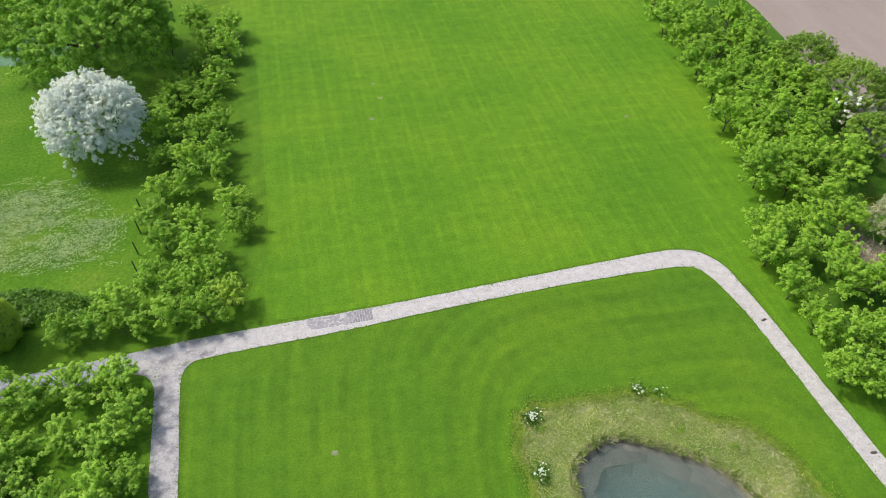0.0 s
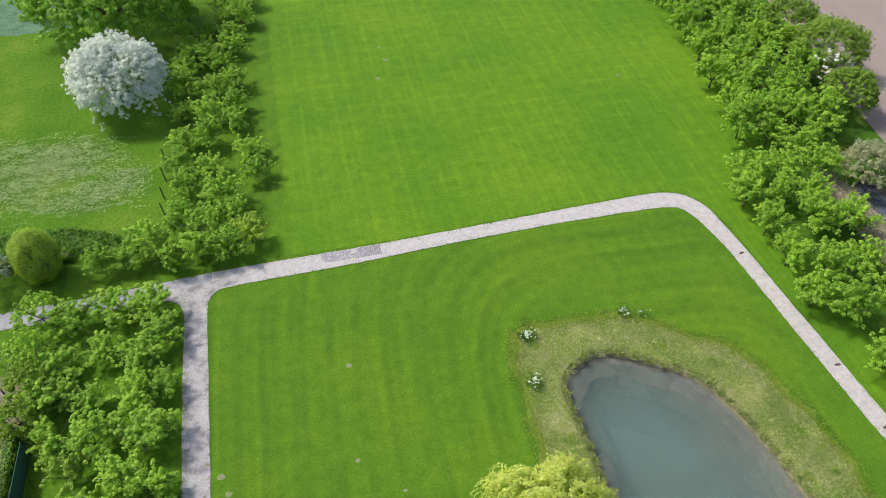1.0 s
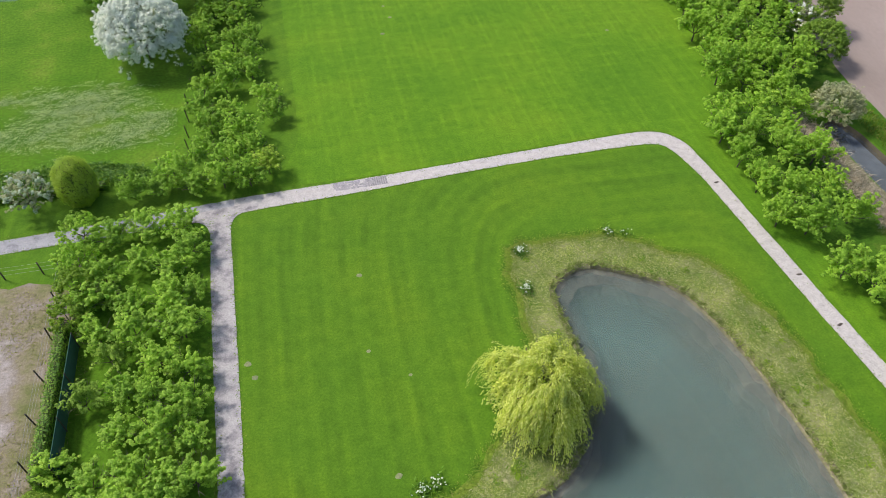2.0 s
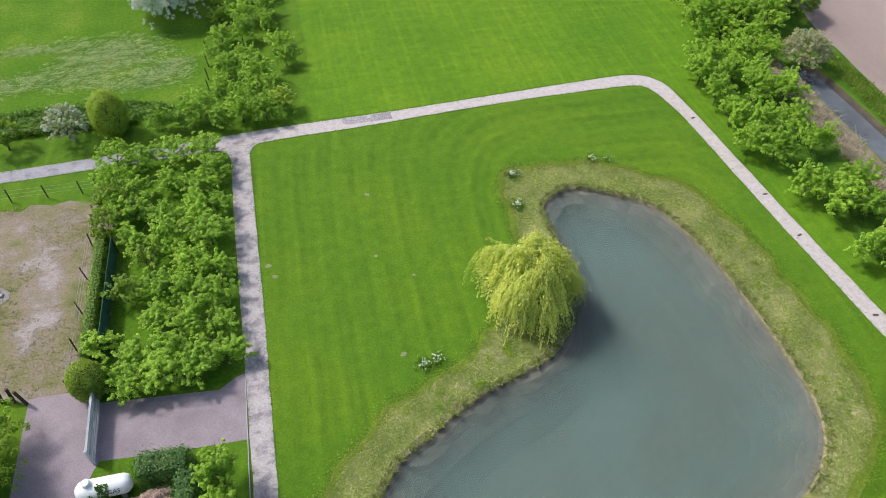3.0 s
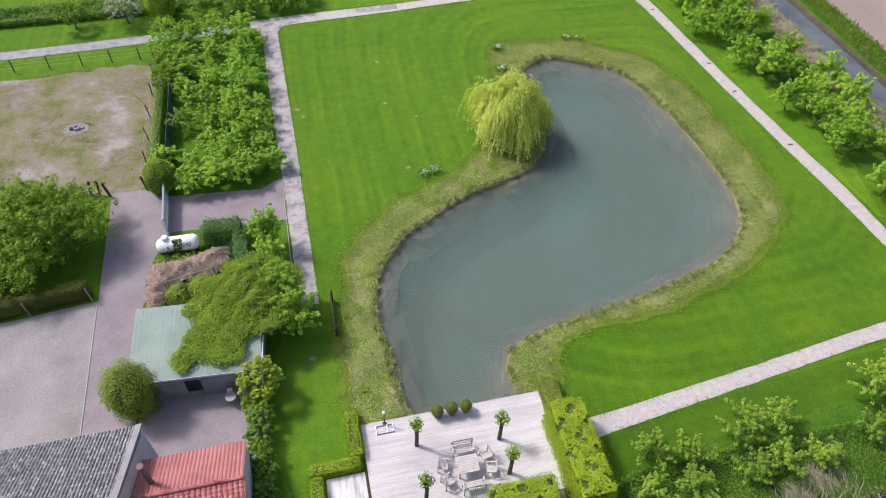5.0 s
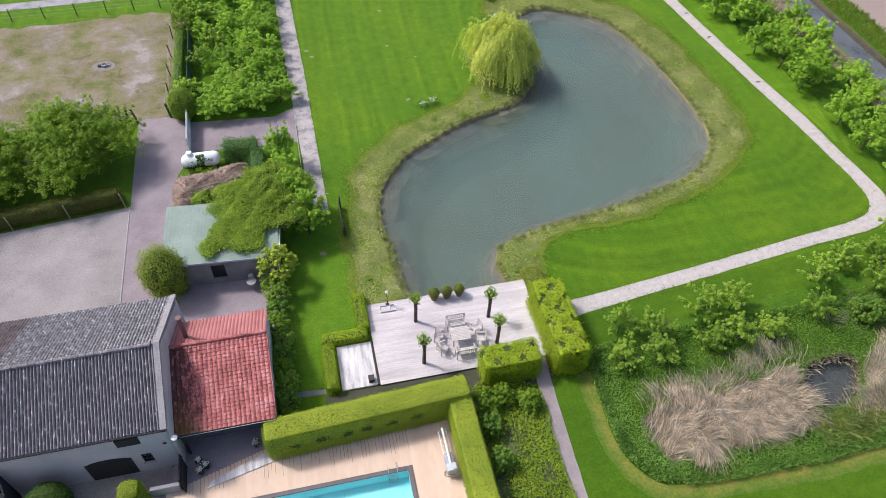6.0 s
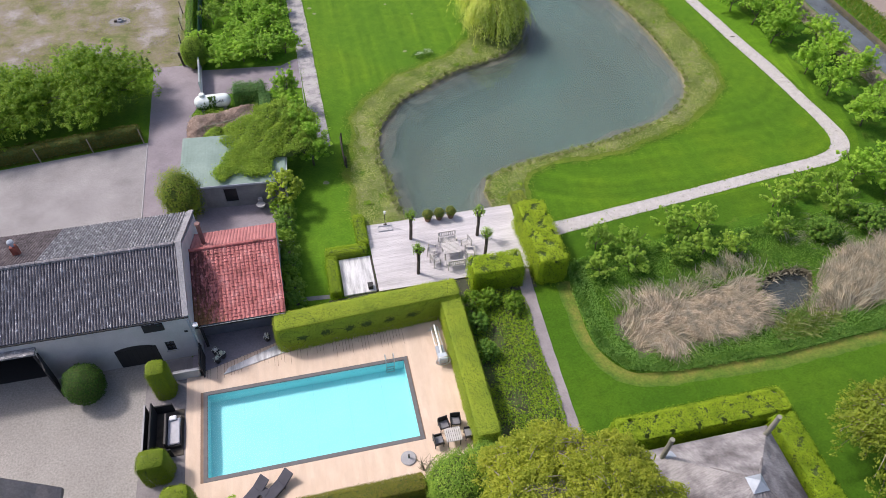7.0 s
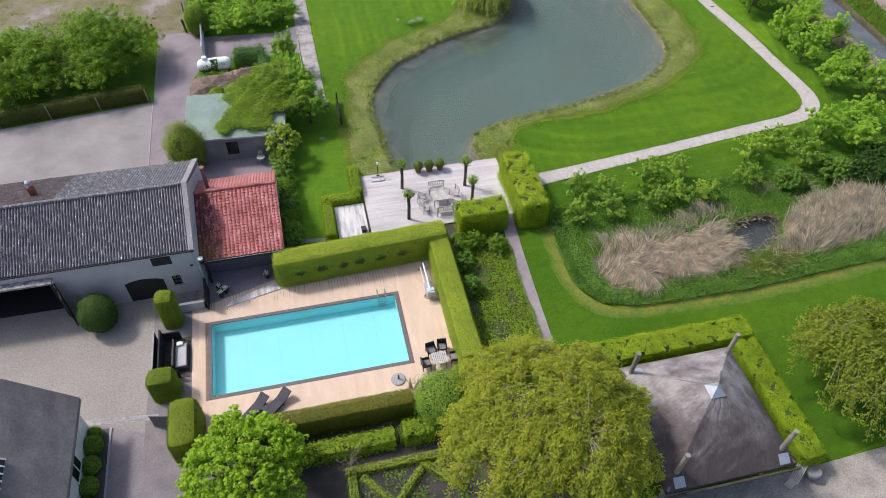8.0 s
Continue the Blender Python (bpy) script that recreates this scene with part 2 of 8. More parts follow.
BANK_SOIL = surface("pond_bank_soil", [(0.3, (0.16, 0.155, 0.075)), (0.7, (0.30, 0.27, 0.18))], 1.2, 8.0, 0.95, 0.9, 0, 0.35)
POND_BED = surface("silty_pond_bed", [(0.3, (0.15, 0.152, 0.13)), (0.7, (0.21, 0.208, 0.175))], 0.5, 4.0, 0.95, 0.4, 0, 0.25)
WATER = water_material("pond_water", (0.93, 0.96, 0.95), 0.06, 1.48)
MURK = murk_material("pond_silt", (0.116, 0.162, 0.142), (0.128, 0.208, 0.192), 0.29)
POOL_WATER = water_material("pool_water", (0.76, 0.97, 1.0), 0.02)
POOL_LINER = surface("pale_blue_pool_liner", [(0.3, (0.34, 0.72, 0.75)), (0.7, (0.38, 0.755, 0.78))], 0.4, 5.0, 0.5, 0.0, 0, 0.02)
COPING = plain("grey_pool_coping", (0.13, 0.125, 0.13), 0.8)
TEAK = surface("pale_terrace_boards", [(0.3, (0.59, 0.45, 0.345)), (0.7, (0.67, 0.535, 0.43))], 0.7, 14.0, 0.8, 0.15, 0, 0.08, (3.0, 1.0, 1.0), 0.0, 0.04)
DECKWOOD = surface("silvered_deck_boards", [(0.34, (0.42, 0.40, 0.42)), (0.5, (0.51, 0.49, 0.51)), (0.66, (0.60, 0.58, 0.60))], 0.5, 12.0, 0.85, 0.2, 0, 0.12, (0.35, 2.0, 1.0), 0.0, 0.08)
GREYWOOD = surface("silvered_garden_teak", [(0.3, (0.40, 0.38, 0.37)), (0.7, (0.55, 0.53, 0.52))], 2.0, 30.0, 0.8, 0.2, 0, 0.12)
DARKWOOD = surface("dark_weathered_wood", [(0.3, (0.045, 0.038, 0.032)), (0.7, (0.095, 0.08, 0.065))], 2.5, 30.0, 0.9, 0.4, 0, 0.25)
BARK = surface("tree_bark", [(0.3, (0.06, 0.05, 0.038)), (0.7, (0.14, 0.12, 0.09))], 3.0, 25.0, 0.95, 0.8, 0, 0.3)
PALE_BARK = surface("pale_branch_bark", [(0.3, (0.20, 0.18, 0.13)), (0.7, (0.32, 0.29, 0.22))], 3.0, 25.0, 0.9, 0.6, 0, 0.25)
PLASTER = surface("grey_lime_plaster", [(0.3, (0.40, 0.395, 0.425)), (0.6, (0.50, 0.495, 0.525)), (0.8, (0.56, 0.55, 0.57))], 0.6, 12.0, 0.9, 0.25, 0, 0.08)
DARK_TILE = surface("lichened_dark_roof_tile", [(0.30, (0.11, 0.104, 0.118)), (0.5, (0.172, 0.164, 0.184)), (0.62, (0.25, 0.245, 0.268)), (0.70, (0.76, 0.77, 0.81))], 3.4, 13.0, 0.85, 0.3, 0, 0.3, (2.0, 0.8, 0.8))
GREY_SHEET = surface("grey_fibre_cement_sheet", [(0.36, (0.13, 0.128, 0.138)), (0.5, (0.225, 0.222, 0.238)), (0.60, (0.34, 0.34, 0.36)), (0.68, (0.62, 0.63, 0.65))], 4.2, 13.0, 0.85, 0.6, 0, 0.45)
RED_TILE = surface("red_clay_roof_tile", [(0.36, (0.13, 0.05, 0.045)), (0.43, (0.30, 0.085, 0.08)), (0.55, (0.385, 0.115, 0.115)), (0.68, (0.47, 0.19, 0.185))], 1.3, 7.0, 0.8, 0.4, 0, 0.35)


def mossy_tile():
    """Red clay tile, mossy and blackened towards the barn's gable."""
    m, nt, b = shader("mossy_red_tile")
    col = ramp_of(nt, noise_of(nt, 1.3, 5.0, 0.62), [(0.30, (0.26, 0.085, 0.08)), (0.42, (0.39, 0.13, 0.125)), (0.56, (0.46, 0.17, 0.165)), (0.68, (0.54, 0.25, 0.24))])
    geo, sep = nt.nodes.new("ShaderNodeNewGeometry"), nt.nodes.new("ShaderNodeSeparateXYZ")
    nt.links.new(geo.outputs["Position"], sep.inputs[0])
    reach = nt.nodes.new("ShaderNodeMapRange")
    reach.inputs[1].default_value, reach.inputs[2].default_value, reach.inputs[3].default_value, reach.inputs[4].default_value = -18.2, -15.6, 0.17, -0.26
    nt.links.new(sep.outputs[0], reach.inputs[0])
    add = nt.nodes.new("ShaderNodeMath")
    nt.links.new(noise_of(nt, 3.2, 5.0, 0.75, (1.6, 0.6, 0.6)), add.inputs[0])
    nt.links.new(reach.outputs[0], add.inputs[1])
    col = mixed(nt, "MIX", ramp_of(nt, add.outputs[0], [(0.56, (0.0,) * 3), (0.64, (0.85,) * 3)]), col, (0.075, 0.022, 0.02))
    south = nt.nodes.new("ShaderNodeMapRange")
    south.inputs[1].default_value, south.inputs[2].default_value, south.inputs[3].default_value, south.inputs[4].default_value = -25.0, -22.4, 0.14, -0.2
    nt.links.new(sep.outputs[1], south.inputs[0])
    moss = nt.nodes.new("ShaderNodeMath")
    nt.links.new(add.outputs[0], moss.inputs[0])
    nt.links.new(south.outputs[0], moss.inputs[1])
    col = mixed(nt, "MIX", ramp_of(nt, moss.outputs[0], [(0.56, (0.0,) * 3), (0.72, (0.7,) * 3)]), col, (0.20, 0.105, 0.035))
    f = noise_of(nt, 7.0, 3.0, 0.7)
    col = mixed(nt, "MULTIPLY", 1.0, col, ramp_of(nt, f, [(0.25, (0.68,) * 3), (0.75, (1.3,) * 3)]))
    nt.links.new(col, b.inputs["Base Color"])
    b.inputs["Roughness"].default_value = 0.85
    bumped(nt, b, f, 0.4)
    return m


MOSSY_TILE = mossy_tile()
GREEN_SHEET = surface("pale_green_metal_sheet", [(0.35, (0.15, 0.225, 0.195)), (0.65, (0.215, 0.30, 0.27))], 0.45, 8.0, 0.6, 0.1, 0.0, 0.1)


def graded_thatch(name, stretch):
    """Dark brown thatch that grows paler towards the top and the north side."""
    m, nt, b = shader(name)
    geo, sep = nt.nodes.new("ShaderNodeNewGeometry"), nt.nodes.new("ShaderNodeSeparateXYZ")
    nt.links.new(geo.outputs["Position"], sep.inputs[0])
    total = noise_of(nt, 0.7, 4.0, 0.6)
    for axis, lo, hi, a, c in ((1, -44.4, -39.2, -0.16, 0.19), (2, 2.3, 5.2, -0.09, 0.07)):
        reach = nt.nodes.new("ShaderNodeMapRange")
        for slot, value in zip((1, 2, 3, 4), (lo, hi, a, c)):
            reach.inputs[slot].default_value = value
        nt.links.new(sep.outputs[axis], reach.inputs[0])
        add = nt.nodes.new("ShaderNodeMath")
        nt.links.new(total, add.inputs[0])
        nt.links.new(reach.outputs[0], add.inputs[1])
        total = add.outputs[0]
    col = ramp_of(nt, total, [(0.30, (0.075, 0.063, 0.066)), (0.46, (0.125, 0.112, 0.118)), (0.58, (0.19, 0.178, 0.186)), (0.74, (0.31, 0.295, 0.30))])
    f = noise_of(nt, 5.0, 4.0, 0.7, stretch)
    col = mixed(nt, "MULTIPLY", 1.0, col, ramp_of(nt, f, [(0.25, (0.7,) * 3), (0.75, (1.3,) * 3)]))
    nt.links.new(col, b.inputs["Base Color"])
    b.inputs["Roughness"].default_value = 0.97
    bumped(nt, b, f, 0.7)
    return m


THATCH = graded_thatch("grey_brown_thatch", (3.0, 0.6, 0.6))
THATCH_ACROSS = graded_thatch("grey_brown_thatch_across", (0.6, 3.0, 0.6))
HOUSE_THATCH = surface("pale_weathered_thatch", [(0.3, (0.165, 0.148, 0.150)), (0.55, (0.215, 0.196, 0.198)), (0.75, (0.275, 0.253, 0.255))], 0.9, 8.0, 0.95, 0.8, 0, 0.22)
ZINC = plain("pale_zinc", (0.36, 0.40, 0.47), 0.55, 0.3)
WHITE = plain("white_paint", (0.70, 0.71, 0.73), 0.5)
WORN_WHITE = surface("worn_white_boards", [(0.36, (0.36, 0.36, 0.38)), (0.5, (0.56, 0.56, 0.58)), (0.62, (0.68, 0.68, 0.70))], 1.0, 10.0, 0.8, 0.2, 0, 0.12, (3.0, 0.5, 1.0))
TANK_WHITE = plain("pale_tank_paint", (0.76, 0.83, 0.81), 0.45)
BLACK = plain("black_woven_plastic", (0.028, 0.026, 0.028), 0.6)
LOUNGE_CLOTH = plain("charcoal_lounge_cloth", (0.065, 0.065, 0.085), 0.9)
CUSHION = plain("grey_cushion_cloth", (0.20, 0.20, 0.22), 0.9)
DARK_GLASS = plain("dark_window_glass", (0.012, 0.014, 0.016), 0.08)
DARK_PAINT = plain("dark_tarred_wood", (0.02, 0.02, 0.023), 0.9)
METAL = plain("brushed_steel", (0.55, 0.56, 0.58), 0.3, 1.0)

CHIPS = surface("wood_chips", [(0.3, (0.36, 0.265, 0.215)), (0.7, (0.58, 0.455, 0.385))], 2.0, 10.0, 0.95, 0.9, 0, 0.4, None, 0.3)
CLAY = plain("brown_clay_pot", (0.20, 0.12, 0.08), 0.85)
STONE = plain("grey_stone", (0.33, 0.33, 0.35), 0.85)
RED_BRICK = plain("red_chimney_brick", (0.25, 0.08, 0.06), 0.9, 0.0, 0.25)
NET = plain("dark_green_windbreak_net", (0.03, 0.10, 0.075), 0.9)
DARK_PLASTER = surface("weathered_grey_plaster", [(0.3, (0.15, 0.155, 0.165)), (0.7, (0.25, 0.255, 0.265))], 0.8, 10.0, 0.9, 0.25, 0, 0.12)
# Core of hedges and shrubs, coloured dark for the shade between leaves.
INNER = surface("shade_dark_core", [(0.3, (0.055, 0.09, 0.016)), (0.7, (0.09, 0.135, 0.025))], 2.0, 12.0, 0.95, 0.8, 0, 0.4)
FRUIT_LEAF = leaf_material("fruit_tree_leaf", [(0.0, (0.21, 0.405, 0.036)), (0.5, (0.295, 0.51, 0.054)), (1.0, (0.40, 0.61, 0.09))], 0.25, 0.44)
MAPLE_LEAF = leaf_material("maple_leaf", [(0.0, (0.16, 0.34, 0.04)), (0.5, (0.26, 0.48, 0.055)), (1.0, (0.38, 0.59, 0.09))])
BUSH_LEAF = leaf_material("round_bush_leaf", [(0.0, (0.35, 0.51, 0.055)), (0.6, (0.46, 0.61, 0.08)), (1.0, (0.54, 0.67, 0.12))], 0.25, 0.5)
YELLOW_LEAF = leaf_material("yellow_young_leaf", [(0.0, (0.25, 0.37, 0.035)), (1.0, (0.46, 0.56, 0.08))])
WILLOW_LEAF = leaf_material("willow_leaf", [(0.0, (0.47, 0.56, 0.105)), (0.5, (0.63, 0.71, 0.175)), (1.0, (0.78, 0.82, 0.33))], 0.2, 0.5, (1.1, 1.15, 0.65))
HEDGE_LEAF = leaf_material("clipped_hedge_leaf", [(0.0, (0.25, 0.365, 0.038)), (0.55, (0.33, 0.44, 0.05)), (1.0, (0.40, 0.50, 0.07))], 0.15, 0.2)
BRIGHT_HEDGE = leaf_material("bright_hedge_leaf", [(0.0, (0.26, 0.40, 0.025)), (0.55, (0.33, 0.475, 0.03)), (1.0, (0.40, 0.53, 0.045))], 0.15, 0.27, (1.15, 1.2, 0.5), 1.3, 0.66, 1.15)
YEW_LEAF = leaf_material("yew_leaf", [(0.0, (0.16, 0.25, 0.02)), (0.55, (0.225, 0.315, 0.028)), (1.0, (0.29, 0.36, 0.045))], 0.15, 0.2)
FRESH_LEAF = leaf_material("fresh_garden_leaf", [(0.0, (0.17, 0.30, 0.02)), (0.6, (0.25, 0.39, 0.028)), (1.0, (0.34, 0.47, 0.045))], 0.15, 0.3)
IVY_LEAF = leaf_material("ivy_leaf", [(0.0, (0.13, 0.26, 0.03)), (0.6, (0.21, 0.36, 0.045)), (1.0, (0.30, 0.45, 0.07))], 0.2, 0.3)
BROWN_HEDGE = leaf_material("brownish_hedge_leaf", [(0.0, (0.13, 0.155, 0.022)), (0.5, (0.19, 0.21, 0.028)), (0.88, (0.25, 0.25, 0.045)), (1.0, (0.26, 0.18, 0.07))], 0.2, 0.25)
DARK_LEAF = leaf_material("dark_green_leaf", [(0.0, (0.030, 0.090, 0.014)), (0.6, (0.066, 0.156, 0.026)), (1.0, (0.120, 0.228, 0.036))])
BLUE_IVY = leaf_material("blue_green_ivy_leaf", [(0.0, (0.055, 0.15, 0.04)), (0.6, (0.10, 0.23, 0.07)), (1.0, (0.17, 0.32, 0.11))])
THIN_LEAF = leaf_material("sparse_fruit_leaf", [(0.0, (0.185, 0.335, 0.036)), (0.5, (0.255, 0.42, 0.052)), (1.0, (0.345, 0.51, 0.085))], 0.25, 0.42)
CHERRY_LEAF = leaf_material("cherry_leaf", [(0.0, (0.115, 0.24, 0.017)), (0.6, (0.195, 0.345, 0.028)), (1.0, (0.29, 0.43, 0.048))])
OLIVE_LEAF = leaf_material("olive_spring_leaf", [(0.0, (0.245, 0.315, 0.037)), (0.5, (0.31, 0.375, 0.045)), (1.0, (0.38, 0.435, 0.066))], 0.15, 0.48, (1.1, 1.15, 0.6))
CLIMBER_LEAF = leaf_material("climber_leaf", [(0.0, (0.185, 0.32, 0.034)), (0.6, (0.275, 0.42, 0.05)), (1.0, (0.37, 0.50, 0.085))], 0.2, 0.42, (1.15, 1.2, 0.5), 1.1, 0.7, 1.2)
LIME_LEAF = leaf_material("lime_green_leaf", [(0.0, (0.17, 0.32, 0.018)), (0.5, (0.27, 0.46, 0.026)), (1.0, (0.38, 0.57, 0.05))])
GREY_LEAF = leaf_material("grey_willow_leaf", [(0.0, (0.30, 0.34, 0.18)), (1.0, (0.56, 0.58, 0.40))], 0.2, 0.4, (1.05, 1.1, 0.8))
BLOSSOM = leaf_material("white_blossom", [(0.0, (0.80, 0.85, 0.82)), (0.2, (0.92, 0.95, 0.95)), (1.0, (0.97, 0.98, 0.99))], 0.1, 0.3, (1.0, 1.0, 1.0))
# Translucent sheet: light comes through to the gate's shaded face.
GATE_SHEET = leaf_material("ribbed_translucent_sheet", [(0.0, (0.52, 0.58, 0.68)), (1.0, (0.64, 0.70, 0.80))], 0.4, 0.5, (1.0, 1.0, 1.0))
DITCH_SOIL = surface("dark_ditch_soil", [(0.3, (0.05, 0.045, 0.03)), (0.7, (0.11, 0.095, 0.06))], 1.2, 8.0, 0.95, 0.9, 0, 0.35)
STRAW = leaf_material("dry_reed_straw", [(0.0, (0.25, 0.22, 0.165)), (0.45, (0.44, 0.40, 0.315)), (1.0, (0.68, 0.64, 0.545))], 0.1, 0.4, (1.0, 0.98, 0.95), 1.5, 0.62, 1.25)
BANK_BLADE = leaf_material("bank_grass_blade", [(0.0, (0.205, 0.295, 0.055)), (0.45, (0.29, 0.365, 0.11)), (0.78, (0.385, 0.425, 0.19)), (1.0, (0.52, 0.525, 0.32))], 0.1, 0.45, (1.05, 1.1, 0.8), 0.5, 0.72, 1.3)
REED_GREEN = leaf_material("reed_edge_leaf", [(0.0, (0.105, 0.235, 0.043)), (0.6, (0.162, 0.325, 0.068)), (1.0, (0.23, 0.405, 0.095))])
NETTLE = leaf_material("nettle_leaf", [(0.0, (0.068, 0.175, 0.022)), (0.6, (0.14, 0.29, 0.042)), (1.0, (0.23, 0.385, 0.06))])


# ---- building helpers ----
def mesh_object(name, bm, material, parent=None, smooth=False, flat=False):
    me = bpy.data.meshes.new(name)
    bmesh.ops.recalc_face_normals(bm, faces=bm.faces)
    heights = [v.co.z for v in bm.verts]
    if max(heights) - min(heights) < 1e-6 or flat:
        for f in bm.faces:
            if f.normal.z < 0:
                f.normal_flip()
    bm.to_mesh(me)
    bm.free()
    me.materials.append(material)
    if smooth:
        me.polygons.foreach_set("use_smooth", [True] * len(me.polygons))
    ob = new(name, me)
    ob.parent = parent
    return ob


def part(name, bm, material, parent, label="", smooth=False, kind=""):
    return tagged(mesh_object(name, bm, material, parent, smooth), label=label, kind=kind)


def thing(name, at, label, category, group="", turn=0.0):
    ob = new(name)
    ob.empty_display_size = 0.3
    ob.matrix_basis = pose(at[0], at[1], at[2] if len(at) > 2 else 0.0, 0, 0, turn)
    return tagged(ob, label, category, group)


def setting(name, bm, material, label, category):
    return tagged(mesh_object(name, bm, material), label, category, kind="structure")


def box(bm, x0, y0, z0, x1, y1, z1, bevel=0.0, turn=None):
    """An upright block with its edges broken; turn moves it afterwards."""
    r = bmesh.ops.create_cube(bm, size=1.0)
    m = Matrix.Translation(((x0 + x1) / 2, (y0 + y1) / 2, (z0 + z1) / 2)) @ Matrix.Diagonal((abs(x1 - x0), abs(y1 - y0), abs(z1 - z0), 1))
    bmesh.ops.transform(bm, matrix=(turn @ m) if turn else m, verts=r["verts"])
    if bevel:
        bmesh.ops.bevel(bm, geom=list({e for v in r["verts"] for e in v.link_edges}), offset=bevel, segments=1, affect="EDGES")
    return bm


def boxed(*sizes, bevel=0.012, turn=None):
    return box(bmesh.new(), *sizes, bevel=bevel, turn=turn)


def rod(bm, a, b, r0, r1=None, sides=7):
    """A tapered round bar from a to b."""
    a, b = Vector(a), Vector(b)
    r1 = r0 if r1 is None else r1
    q = (b - a).to_track_quat("Z", "Y").to_matrix()
    rings = []
    for p, r in ((a, r0), (b, r1)):
        rings.append([bm.verts.new(p + q @ Vector((math.cos(i * 2 * math.pi / sides) * r, math.sin(i * 2 * math.pi / sides) * r, 0))) for i in range(sides)])
    for i in range(sides):
        j = (i + 1) % sides
        bm.faces.new((rings[0][i], rings[0][j], rings[1][j], rings[1][i]))
    bm.faces.new(rings[0][::-1])
    bm.faces.new(rings[1])
    return bm


def lathe(bm, profile, sides=14, at=(0, 0, 0)):
    """A turned body: profile is (radius, height) from bottom to top."""
    rings = [[bm.verts.new((at[0] + r * math.cos(i * 2 * math.pi / sides), at[1] + r * math.sin(i * 2 * math.pi / sides), at[2] + z)) for i in range(sides)] for r, z in profile]
    for lo, hi in zip(rings, rings[1:]):
        for i in range(sides):
            j = (i + 1) % sides
            bm.faces.new((lo[i], lo[j], hi[j], hi[i]))
    bm.faces.new(rings[0][::-1])
    bm.faces.new(rings[-1])
    return bm


def curve_through(points, closed=True, step=0.8):
    """A smooth line through plan points (Catmull-Rom)."""
    p = [np.array(v, float) for v in points]
    n = len(p)
    out = []
    for i in range(n if closed else n - 1):
        a, b, c, d = (p[(i + k) % n] if closed else p[min(max(i + k, 0), n - 1)] for k in (-1, 0, 1, 2))
        m = max(1, int(np.linalg.norm(c - b) / step))
        for k in range(m):
            t = k / m
            out.append(0.5 * (2 * b + (c - a) * t + (2 * a - 5 * b + 4 * c - d) * t * t + (3 * b - a - 3 * c + d) * t ** 3))
    if not closed:
        out.append(p[-1])
    return np.array(out)


def straight_through(points, step=1.2):
    """A closed plan line with straight sides, cut into short stretches."""
    p = np.array(points, float)
    out = []
    for a, b in zip(p, np.roll(p, -1, 0)):
        m = max(1, int(np.linalg.norm(b - a) / step))
        out += [a + (b - a) * k / m for k in range(m)]
    return np.array(out)


def area_of(loop):
    x, y = loop[:, 0], loop[:, 1]
    return 0.5 * float(np.sum(x * np.roll(y, -1) - y * np.roll(x, -1)))


def widened(loop, by):
    """A closed plan line pushed outwards by some metres."""
    t = np.roll(loop, -1, 0) - np.roll(loop, 1, 0)
    t /= np.maximum(np.linalg.norm(t, axis=1, keepdims=True), 1e-6)
    n = np.stack([t[:, 1], -t[:, 0]], 1) * (1 if area_of(loop) > 0 else -1)
    out = loop + n * by
    for _ in range(3 if abs(by) > 0.8 else 0):
        out = (np.roll(out, 1, 0) + 2 * out + np.roll(out, -1, 0)) / 4
    return out


def rough_line(loop, rng, by=0.12):
    return loop + rng.normal(0, by, loop.shape)


def filled(loops, z=0.0):
    """A flat sheet bounded by the first loop, with holes at the others."""
    bm = bmesh.new()
    edges = []
    for loop in loops:
        vs = [bm.verts.new((float(x), float(y), z)) for x, y in loop]
        edges += [bm.edges.new((vs[i], vs[(i + 1) % len(vs)])) for i in range(len(vs))]
    bmesh.ops.triangle_fill(bm, use_beauty=True, use_dissolve=False, edges=edges)
    for f in bm.faces:
        if f.normal.z < 0:
            f.normal_flip()
    return bm


def skirt(bm, rings):
    """Joins loops of equal length, each with its height, into a sloping band."""
    vs = [[bm.verts.new((float(x), float(y), z)) for x, y in loop] for loop, z in rings]
    for a, b in zip(vs, vs[1:]):
        for i in range(len(a)):
            j = (i + 1) % len(a)
            bm.faces.new((a[i], a[j], b[j], b[i]))
    return vs


def inside(loop, pts):
    """Which of the plan points lie within the closed line."""
    x, y = pts[:, 0], pts[:, 1]
    ok = np.zeros(len(pts), bool)
    for (x0, y0), (x1, y1) in zip(loop, np.roll(loop, -1, 0)):
        cut = ((y0 > y) != (y1 > y)) & (x < (x1 - x0) * (y - y0) / (y1 - y0 + 1e-12) + x0)
        ok ^= cut
    return ok


def scatter(rng, loop, count, holes=()):
    lo, hi = loop.min(0), loop.max(0)
    pts = rng.uniform(lo, hi, (int(count * 3), 2))
    ok = inside(loop, pts)
    for h in holes:
        ok &= ~inside(h, pts)
    return pts[ok][:count]


